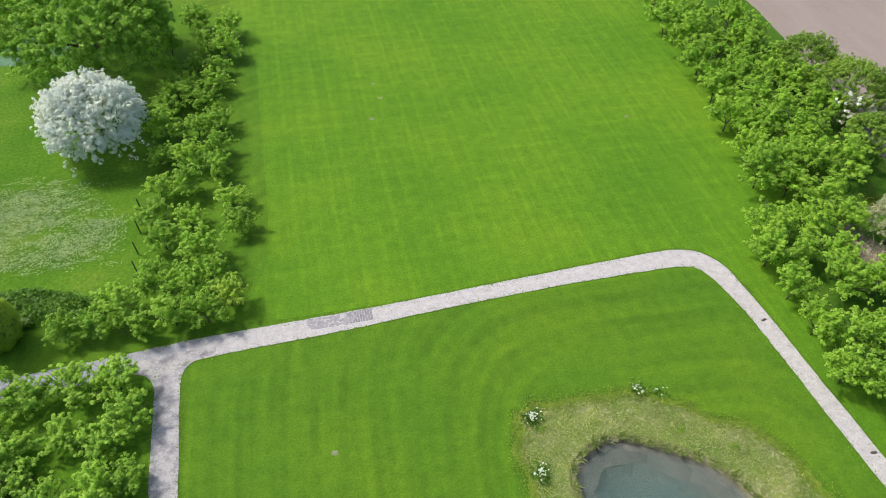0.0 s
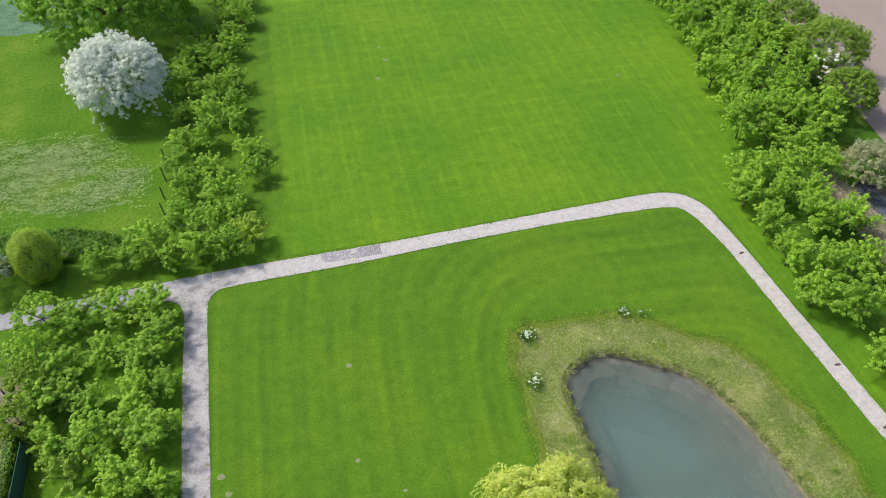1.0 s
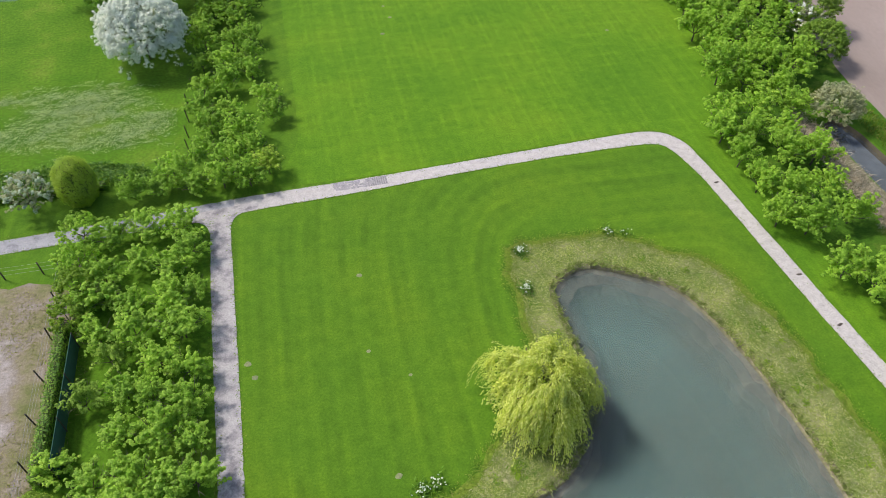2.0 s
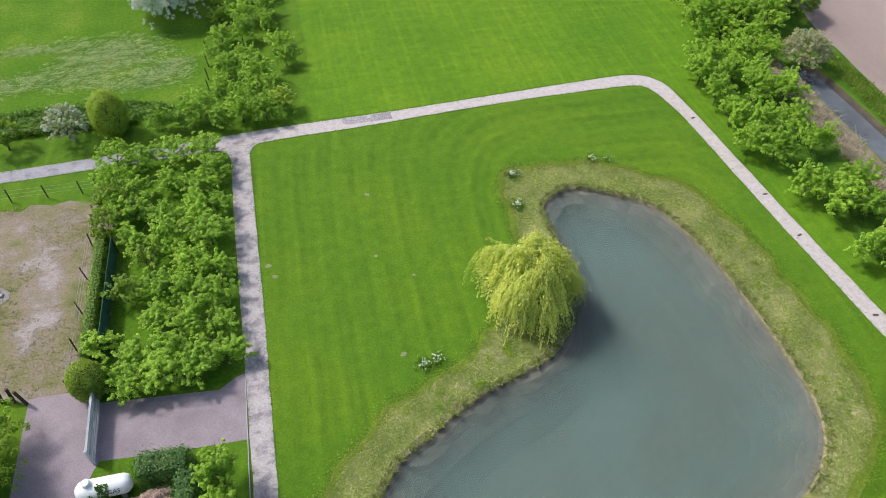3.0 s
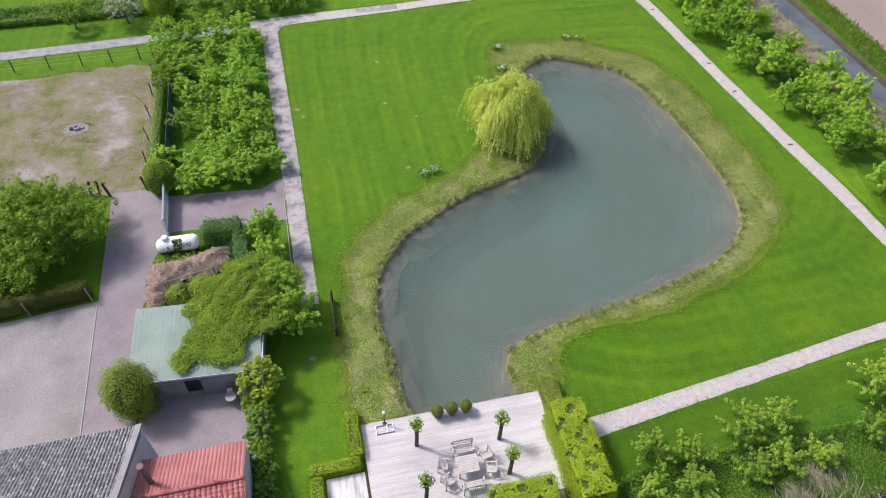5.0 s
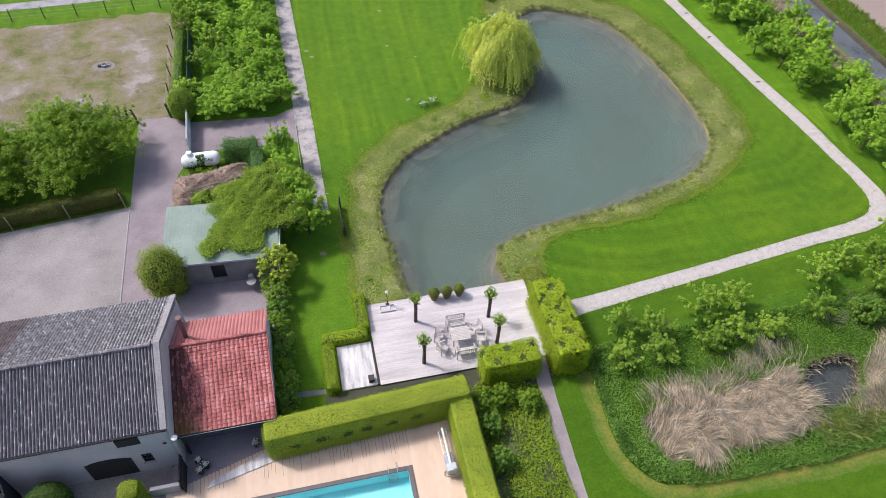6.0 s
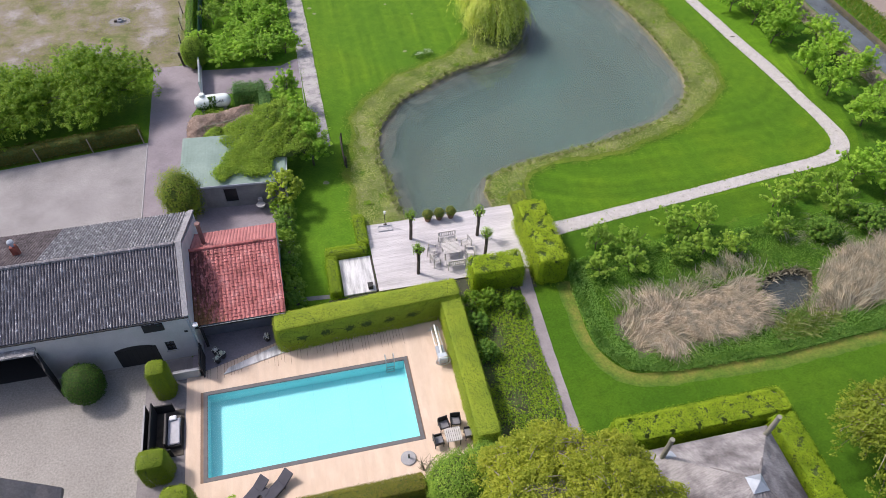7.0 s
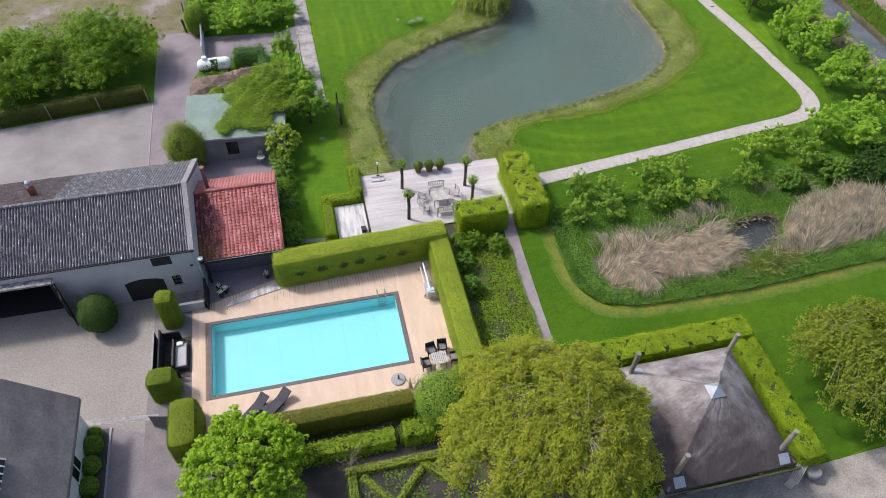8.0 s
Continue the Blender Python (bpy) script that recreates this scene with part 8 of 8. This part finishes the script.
table = thing("deck_table", (-2.05, -20.7, DZ), "square silvered teak table on the deck", "table")
for k in range(9):
    part("top_slat", boxed(-0.6, -0.5 + k * 0.112, 0.70, 0.6, -0.395 + k * 0.112, 0.74, bevel=0.006), GREYWOOD, table)
part("apron", boxed(-0.54, -0.44, 0.62, 0.54, 0.44, 0.695), GREYWOOD, table)
for x in (-0.5, 0.5):
    for y in (-0.4, 0.4):
        part("leg", boxed(x - 0.04, y - 0.04, 0, x + 0.04, y + 0.04, 0.62), GREYWOOD, table)

# ---- swimming pool and terrace ----
bm = bmesh.new()
e = 0.24
for a in ((POOL_X0 - e, POOL_Y0 - e, POOL_X1 + e, POOL_Y0), (POOL_X0 - e, POOL_Y1, POOL_X1 + e, POOL_Y1 + e), (POOL_X0 - e, POOL_Y0, POOL_X0, POOL_Y1), (POOL_X1, POOL_Y0, POOL_X1 + e, POOL_Y1)):
    box(bm, a[0], a[1], -0.85, a[2], a[3], 0.0)
box(bm, POOL_X0 - e, POOL_Y0 - e, -0.85, POOL_X1 + e, POOL_Y1 + e, -1.15)
pool = setting("pool_basin", bm, POOL_LINER, "rectangular swimming pool with a pale blue liner", "pool")
for a in ((POOL_X0 - e, POOL_Y0 - e, POOL_X1 + e, POOL_Y0 - 0.0), (POOL_X0 - e, POOL_Y1, POOL_X1 + e, POOL_Y1 + e), (POOL_X0 - e, POOL_Y0, POOL_X0, POOL_Y1), (POOL_X1, POOL_Y0, POOL_X1 + e, POOL_Y1)):
    part("coping", boxed(a[0], a[1], 0.002, a[2], a[3], 0.075), COPING, pool, "grey stone coping")
for k in range(5):
    x = POOL_X0 + 1.9 + k * 2.05
    part("seam", boxed(x, POOL_Y0 + 0.02, -0.852, x + 0.025, POOL_Y1 - 0.02, -0.845, bevel=0), plain("liner_seam", (0.30, 0.66, 0.70)), pool, "thin welded liner seam")
w = setting("pool_water", filled([rect(POOL_X0, POOL_Y0, POOL_X1, POOL_Y1)], -0.14), POOL_WATER, "clear turquoise pool water", "water")
w.visible_shadow = False
ladder = thing("pool_ladder", (-7.7, POOL_Y1, 0.075), "steel pool ladder with curved rails", "ladder")
for x in (-0.25, 0.25):
    bm = bmesh.new()
    line = [(0.35, 0.0), (0.35, 0.45), (0.2, 0.62), (0.0, 0.6), (-0.12, 0.45), (-0.12, -1.0)]
    for a, b in zip(line, line[1:]):
        rod(bm, (x, a[0], a[1]), (x, b[0], b[1]), 0.025)
    part("rail", bm, METAL, ladder, smooth=True)
for k in range(3):
    part("rung", boxed(-0.25, -0.17, -0.35 - k * 0.27, 0.25, -0.08, -0.32 - k * 0.27), METAL, ladder)
r = np.random.default_rng(15)
TX0, TX1, TY0, TY1 = -19.75, -3.65, -36.25, -25.55
# Sheet below the boards, its brown darkened for shade in the gaps.
terrace = tagged(mesh_object("pool_terrace", filled([np.array([(TX0, TY0), (TX1, TY0), (TX1, TY1), (-14.5, TY1), (TX0, -27.0)], float), rect(POOL_X0 - e, POOL_Y0 - e, POOL_X1 + e, POOL_Y1 + e)], 0.044), plain("shaded_board_gap", (0.22, 0.15, 0.11), 0.9)), "pale pinkish timber terrace round the pool", "terrace", kind="structure")
x = TX0
while x < TX1 - 0.05:
    b = min(x + 0.1995, TX1)
    top = min(TY1, -27.0 + (x - TX0) * 0.28)
    spans = [(TY0, top)] if b < POOL_X0 - e or x > POOL_X1 + e else [(TY0, POOL_Y0 - e - 0.01), (POOL_Y1 + e + 0.01, top)]
    for y0, y1 in spans:
        c = y0 + (y1 - y0) * r.uniform(0.3, 0.7)
        for a0, a1 in ((y0, c), (c + 0.002, y1)):
            part("board", boxed(x, a0, 0.01, b - (0.02 if a0 > POOL_Y1 + 0.9 else 0.0) if b < TX1 else b, a1, 0.06 + r.normal(0, 0.001), bevel=0), TEAK, terrace)
    x += 0.2
roller = thing("cover_roller", (-4.55, -28.0, 0.06), "pool cover roller with a spoked wheel", "roller")
part("tube", rod(bmesh.new(), (0, -1.0, 0.6), (0, 1.35, 0.6), 0.07, 0.07, 12), WHITE, roller, "white cover tube")
for x in (-0.22, 0.22):
    part("rail", rod(bmesh.new(), (x, -1.0, 0.34), (x, 1.35, 0.34), 0.03), WHITE, roller)
for k in range(7):
    part("rung", rod(bmesh.new(), (-0.22, -0.9 + k * 0.36, 0.34), (0.22, -0.9 + k * 0.36, 0.34), 0.025), METAL, roller)
for y in (-1.0, 1.35):
    for x in (-0.35, 0.35):
        part("leg", rod(bmesh.new(), (x, y, 0), (0, y, 0.62), 0.03), METAL, roller)
    part("foot", rod(bmesh.new(), (-0.42, y, 0.03), (0.42, y, 0.03), 0.03), METAL, roller)
part("gear_box", boxed(-0.26, -1.3, 0.2, 0.3, -0.82, 0.72, bevel=0.04), plain("pale_blue_plastic", (0.46, 0.52, 0.60), 0.5), roller, "pale blue gear housing")
bm = bmesh.new()
for k in range(20):
    a0, a1 = k * math.pi / 10, (k + 1) * math.pi / 10
    rod(bm, (math.cos(a0) * 0.45, -1.36, 0.6 + math.sin(a0) * 0.45), (math.cos(a1) * 0.45, -1.36, 0.6 + math.sin(a1) * 0.45), 0.035, 0.035, 6)
wheel = part("wheel", bm, METAL, roller)
for k in range(6):
    a = k * math.pi / 3
    part("spoke", rod(bmesh.new(), (0, -1.36, 0.6), (math.cos(a) * 0.44, -1.36, 0.6 + math.sin(a) * 0.44), 0.015), METAL, wheel)
part("cover_roll", boxed(-0.25, -0.8, 0.2, 0.25, -0.1, 0.48, bevel=0.05), ZINC, roller, "folded pale cover")


def terrace_chair():
    c = thing("terrace_chair", (0, 0, -200), "black woven garden chair with a grey seat cushion", "chair", "terrace chairs")
    for x in (-0.25, 0.25):
        for y in (-0.24, 0.24):
            part("leg", boxed(x - 0.025, y - 0.025, 0, x + 0.025, y + 0.025, 0.4), BLACK, c)
    part("seat", boxed(-0.29, -0.28, 0.38, 0.29, 0.28, 0.44), BLACK, c)
    part("cushion", boxed(-0.24, -0.25, 0.442, 0.24, 0.2, 0.49, bevel=0.02), CUSHION, c)
    part("backrest", boxed(-0.29, 0.22, 0.44, 0.29, 0.28, 0.88, bevel=0.02), BLACK, c)
    for x in (-0.3, 0.26):
        part("arm", boxed(x, -0.26, 0.44, x + 0.05, 0.22, 0.64), BLACK, c)
    return c


tc = terrace_chair()
for x, y, a in ((-5.45, -33.35, 8), (-4.75, -33.25, -6), (-5.95, -34.25, 95), (-4.15, -34.15, -90)):
    copy_thing(tc, pose(x, y, 0.06, 0, 0, a))
away(tc)
tt = thing("terrace_table", (-5.1, -34.2, 0.06), "pale slatted square table on the terrace", "table")
for k in range(8):
    part("top_slat", boxed(-0.45 + k * 0.114, -0.42, 0.70, -0.355 + k * 0.114, 0.42, 0.735, bevel=0.006), GREYWOOD, tt)
part("apron", boxed(-0.4, -0.37, 0.62, 0.4, 0.37, 0.695), BLACK, tt)
for x in (-0.38, 0.34):
    for y in (-0.36, 0.32):
        part("leg", boxed(x, y, 0, x + 0.05, y + 0.05, 0.62), BLACK, tt)
foot = thing("parasol_base", (-7.75, -34.75, 0.06), "round grey stone parasol base on the terrace", "parasol base")
part("disc", lathe(bmesh.new(), [(0.42, 0), (0.44, 0.05), (0.40, 0.09), (0.06, 0.11)], 24), STONE, foot)
part("socket", lathe(bmesh.new(), [(0.05, 0), (0.05, 0.4), (0.03, 0.4)], 10, (0.02, 0, 0.1)), BLACK, foot)
shrub = thing("bare_shrub", (-7.0, -35.6, 0.03), "bare branching shrub beside the terrace", "shrub")
bm = bmesh.new()
r = np.random.default_rng(350)
for k in range(14):
    a = r.uniform(0, 6.28)
    m1 = Vector((math.cos(a) * 0.25, math.sin(a) * 0.25, 0.5))
    rod(bm, (0, 0, 0), m1, 0.03, 0.022, 5)
    for j in range(3):
        rod(bm, m1, m1 + Vector((r.normal(0, 0.3), r.normal(0, 0.3), r.uniform(0.15, 0.5))), 0.018, 0.007, 4)
part("branches", bm, PALE_BARK, shrub)


def lounger():
    s = thing("sun_lounger", (0, 0, -200), "dark grey sun lounger with its back raised", "lounger", "sun loungers")
    part("frame", boxed(-0.33, -1.0, 0.24, 0.33, 0.45, 0.29), BLACK, s)
    part("mattress", boxed(-0.31, -0.98, 0.295, 0.31, 0.43, 0.36, bevel=0.02), LOUNGE_CLOTH, s)
    part("backrest", boxed(-0.31, 0, 0, 0.31, 0.75, 0.07, bevel=0.02, turn=pose(0, 0.45, 0.29, 28, 0, 0)), LOUNGE_CLOTH, s)
    for x in (-0.3, 0.25):
        for y in (-0.95, 0.35):
            part("leg", boxed(x, y, 0, x + 0.05, y + 0.05, 0.24), BLACK, s)
    return s


sl = lounger()
copy_thing(sl, pose(-16.25, -35.2, 0.06, 0, 0, -46))
copy_thing(sl, pose(-15.0, -35.1, 0.06, 0, 0, -48))
away(sl)
side = thing("side_table", (-15.62, -35.1, 0.06), "low dark side table between the loungers", "table")
part("top", boxed(-0.24, -0.24, 0.34, 0.24, 0.24, 0.38, turn=pose(0, 0, 0, 0, 0, -38)), LOUNGE_CLOTH, side)
for x in (-0.18, 0.18):
    part("leg", boxed(x - 0.025, -0.2, 0, x + 0.025, 0.2, 0.34, turn=pose(0, 0, 0, 0, 0, -38)), BLACK, side)

nook = thing("lounge_frame", (-20.55, -30.4, 0), "dark timber lounge nook west of the pool", "nook")
part("floor", boxed(-0.85, -1.5, 0.0, 0.7, 1.4, 0.05), DARKWOOD, nook)
part("back_panel", boxed(-0.9, -1.5, 0.05, -0.8, 1.4, 1.25), DARK_PAINT, nook)
for y in (-1.5, 1.32):
    part("side_panel", boxed(-0.8, y, 0.05, 0.2, y + 0.08, 0.85), DARK_PAINT, nook)
sofa = thing("outdoor_sofa", (-20.35, -30.5, 0.05), "low black outdoor sofa with a pale grey cushion", "sofa")
part("frame", boxed(-0.42, -0.95, 0.05, 0.42, 0.95, 0.32), BLACK, sofa)
part("backrest", boxed(-0.42, -0.95, 0.32, -0.3, 0.95, 0.75), BLACK, sofa)
part("cushion", boxed(-0.28, -0.88, 0.322, 0.38, 0.72, 0.46, bevel=0.04), plain("pale_grey_cushion", (0.40, 0.40, 0.44), 0.9), sofa, "pale grey seat cushion")
part("pillow", boxed(-0.2, 0.55, 0.47, 0.2, 0.85, 0.6, bevel=0.05), WHITE, sofa, "white pillow")
fence = thing("dark_fence", (-21.75, -30.6, 0), "dark board fence beside the yard", "fence")
for k in range(16):
    part("board", boxed(-0.02, -1.6 + k * 0.2, 0.03, 0.02, -1.42 + k * 0.2, 1.15), DARK_PAINT, fence)
part("cap_rail", boxed(-0.05, -1.62, 1.152, 0.05, 1.6, 1.2), STONE, fence)
panel = thing("board_screen", (-21.2, -34.9, 0), "dark grey board panel beside the drive", "panel", turn=-12)
for k in range(5):
    part("board", boxed(-0.6 + k * 0.24, -0.03, 0, -0.375 + k * 0.24, 0.03, 1.2), CUSHION, panel)
part("rail", boxed(-0.6, 0.032, 0.9, 0.6, 0.08, 1.0), CUSHION, panel)

setting("side_paving", filled([np.array([(-22.0, -25.5), (-19.3, -25.5), (-19.3, -36.0), (-18.3, -37.6), (-18.3, -50), (-20.4, -50), (-20.4, -36.3), (-22.3, -35.9), (-22.3, -34.6)], float)], 0.018), surface("dark_side_paving", [(0.3, (0.165, 0.152, 0.16)), (0.7, (0.25, 0.232, 0.242))], 0.8, 10.0, 0.9, 0.4, 0, 0.2), "dark paving under the clipped blocks beside the pool", "paving")
# ---- thatched hay barrack ----
hut = thing("hay_barrack", (7.75, -41.72, 0), "square hay barrack with a grey thatched pyramid roof on four poles", "hut")
bm = bmesh.new()
H0, APEX, HB = 2.45, 5.2, 3.66
n = 14
r = np.random.default_rng(90)
for s in range(4):
    m = pose(0, 0, 0, 0, 0, 90 * s)
    grid = []
    for j in range(n + 1):
        u = j / n
        half = HB * (1 - u) + 0.1 * u
        z = H0 + (APEX - H0) * (u ** 0.92)
        grid.append([bm.verts.new(m @ Vector((-half + 2 * half * i / n, -half, z + (r.normal(0, 0.018) if 0 < i < n and 0 < j < n else 0)))) for i in range(n + 1)])
    for a, b in zip(grid, grid[1:]):
        for i in range(n):
            bm.faces.new((a[i], a[i + 1], b[i + 1], b[i]))
    low = [bm.verts.new(v.co + Vector((0, 0, -0.28))) for v in grid[0]]
    for i in range(n):
        bm.faces.new((low[i], low[i + 1], grid[0][i + 1], grid[0][i]))
bmesh.ops.remove_doubles(bm, verts=bm.verts, dist=0.01)
roof = part("roof", bm, THATCH, hut, "grey-brown thatch worn pale along the hips, paler towards north and top")
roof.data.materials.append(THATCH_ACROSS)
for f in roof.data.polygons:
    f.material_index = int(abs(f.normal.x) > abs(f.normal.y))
for k in range(4):
    a, b = Vector((math.cos(math.pi / 4 + k * math.pi / 2) * HB * 1.39, math.sin(math.pi / 4 + k * math.pi / 2) * HB * 1.39, H0 + 0.03)), Vector((0.1, 0.1, APEX + 0.03))
    part("hip_ridge", rod(bmesh.new(), a - Vector((0, 0, 0.04)), b - Vector((0, 0, 0.04)), 0.085, 0.08, 8), surface("pale_hip_thatch", [(0.3, (0.13, 0.12, 0.122)), (0.7, (0.23, 0.215, 0.217))], 1.0, 9.0, 0.95, 0.7, 0, 0.2), hut, "pale hip ridge")
bm = bmesh.new()
cap = [bm.verts.new(v) for v in ((-0.42, -0.42, APEX - 0.16), (0.42, -0.42, APEX - 0.16), (0.42, 0.42, APEX - 0.16), (-0.42, 0.42, APEX - 0.16), (0, 0, APEX + 0.26))]
for i in range(4):
    bm.faces.new((cap[i], cap[(i + 1) % 4], cap[4]))
part("cap", bm, ZINC, hut, "pale zinc cap on the apex")
for sx, sy in ((-1, 1), (1, 1), (1, -1), (-1, -1)):
    x, y = sx * 2.95, sy * 2.95
    part("pole", rod(bmesh.new(), (x, y, 0), (x, y, 5.0), 0.15, 0.13, 9), surface("silvered_pole", [(0.3, (0.20, 0.195, 0.16)), (0.7, (0.31, 0.30, 0.25))], 2.0, 20.0), hut, "silvered timber pole")
    zz = H0 + (APEX - H0) * ((1 - 2.95 / HB) ** 0.92)
    if (sx, sy) != (1, 1):
        part("flashing", boxed(-0.3, -0.28, 0, 0.3, 0.28, 0.03, turn=pose(x - 0.35 * sx * (sy > 0), y + (0.0 if sy > 0 else -0.45), zz + (0.02 if sy > 0 else -0.28), 34 if sy < 0 else -34, 0, 0)), ZINC, hut, "pale zinc flashing")
part("wall", boxed(-2.9, 2.7, 0, 2.9, 2.85, 2.5), DARKWOOD, hut)
for x in (-2.9, 2.8):
    part("wall", boxed(x, -2.8, 0, x + 0.1, 2.69, 2.5), DARKWOOD, hut)
part("eave_gutter", rod(bmesh.new(), (-3.6, -3.85, 2.2), (3.9, -3.85, 2.2), 0.08, 0.08, 8), DARKWOOD, hut)
rack = thing("wood_rack", (12.2, -45.4, 0), "pale slatted rack beside the hut", "rack", turn=35)
for k in range(6):
    part("slat", boxed(-0.7, -0.25 + k * 0.09, 0.9 + k * 0.02, 0.7, -0.2 + k * 0.09, 0.94 + k * 0.02), GREYWOOD, rack)
for x in (-0.6, 0.55):
    part("leg", boxed(x, -0.2, 0, x + 0.06, 0.2, 0.9), GREYWOOD, rack)
urn = thing("stone_urn", (13.3, -45.4, 0), "dark round stone urn at the yard's edge", "urn")
part("body", lathe(bmesh.new(), [(0.25, 0), (0.42, 0.3), (0.45, 0.6), (0.38, 0.75), (0.3, 0.7)], 16), CUSHION, urn, smooth=True)

# ---- farmhouse corner ----
house = thing("farmhouse", (-29.8, -46, 0), "white farmhouse with a steep weathered grey thatched roof", "house")
part("wall", boxed(4.3, -14, 0, 4.6, 11.7, 3.05), WHITE, house, "white east wall")
part("wall", prism(bmesh.new(), [(-4.6, 0), (4.28, 0), (4.28, 3.0), (0, 7.9), (-4.6, 3.0)], "y", 11.4, 11.7), WHITE, house, "white gable wall")
for s, nm in ((1, "east"), (-1, "west")):
    bm = bmesh.new()
    g = [[bm.verts.new((s * (4.95 * (1 - j / 12)), -14 + 26 * i / 30, 3.0 + 5.4 * j / 12 + (rng.normal(0, 0.02) if 0 < j < 12 else 0))) for i in range(31)] for j in range(13)]
    lo = [bm.verts.new(v.co + Vector((0, 0, -0.3))) for v in g[0]]
    for a, b in zip([lo] + g, g):
        for i in range(30):
            bm.faces.new((a[i], a[i + 1], b[i + 1], b[i]))
    part("roof_slope", bm, HOUSE_THATCH, house, "weathered grey thatch")
part("verge_board", prism(bmesh.new(), [(-4.95, 2.68), (0, 8.1), (4.95, 2.68), (4.95, 2.98), (0, 8.38), (-4.95, 2.98)], "y", 12.0, 12.06), HOUSE_THATCH, house)
sk = part("roof_window", boxed(-0.6, -1.1, 0, 0.6, 1.1, 0.08, turn=pose(2.5, 6.75, 5.74, 0, 47.5, 0)), DARK_GLASS, house, "roof window with white bars")
for k in range(7):
    part("glazing_bar", boxed(-0.62, -1.12 + k * 0.36, 0.082, 0.62, -1.04 + k * 0.36, 0.12, bevel=0.005, turn=pose(2.5, 6.75, 5.74, 0, 47.5, 0)), WHITE, sk)
wd = part("window", boxed(4.602, 8.2, 1.0, 4.63, 9.3, 2.3), DARK_GLASS, house, "window in the white wall")
for b in ((8.1, 0.95, 9.4, 1.0), (8.1, 2.3, 9.4, 2.36), (8.72, 1.0, 8.78, 2.3)):
    part("glazing_bar", boxed(4.604, b[0], b[1], 4.67, b[2], b[3], bevel=0.004), WHITE, wd)
setting("house_border", filled([np.array([(-25.6, -34.2), (-24.2, -34.4), (-24.2, -52), (-25.2, -52)], float)], 0.03), surface("border_soil", [(0.3, (0.05, 0.045, 0.042)), (0.7, (0.10, 0.09, 0.085))], 1.0, 9.0), "dark planted border along the house", "border")
setting("border_kerb", boxed(-24.2, -52, 0, -24.08, -34.4, 0.1), STONE, "stone kerb of the border", "kerb")
edging = setting("drive_edging", filled([np.array([(-26.0, -33.55), (-21.6, -34.05), (-21.6, -34.4), (-26.0, -33.9)], float)], 0.019), PATH_STAINED, "pale cobble edging between yard and drive", "kerb")
r = np.random.default_rng(401)
for k in range(34):
    for row in range(2):
        if r.uniform() < 0.8:
            x = -25.9 + k * 0.127 + r.normal(0, 0.01)
            y = -33.62 - (x + 26.0) * 0.114 - row * 0.15
            part("cobble", boxed(x, y - 0.06, 0.015, x + 0.11, y + 0.06, 0.035 + r.uniform(0, 0.01), bevel=0.012), STONE, edging)
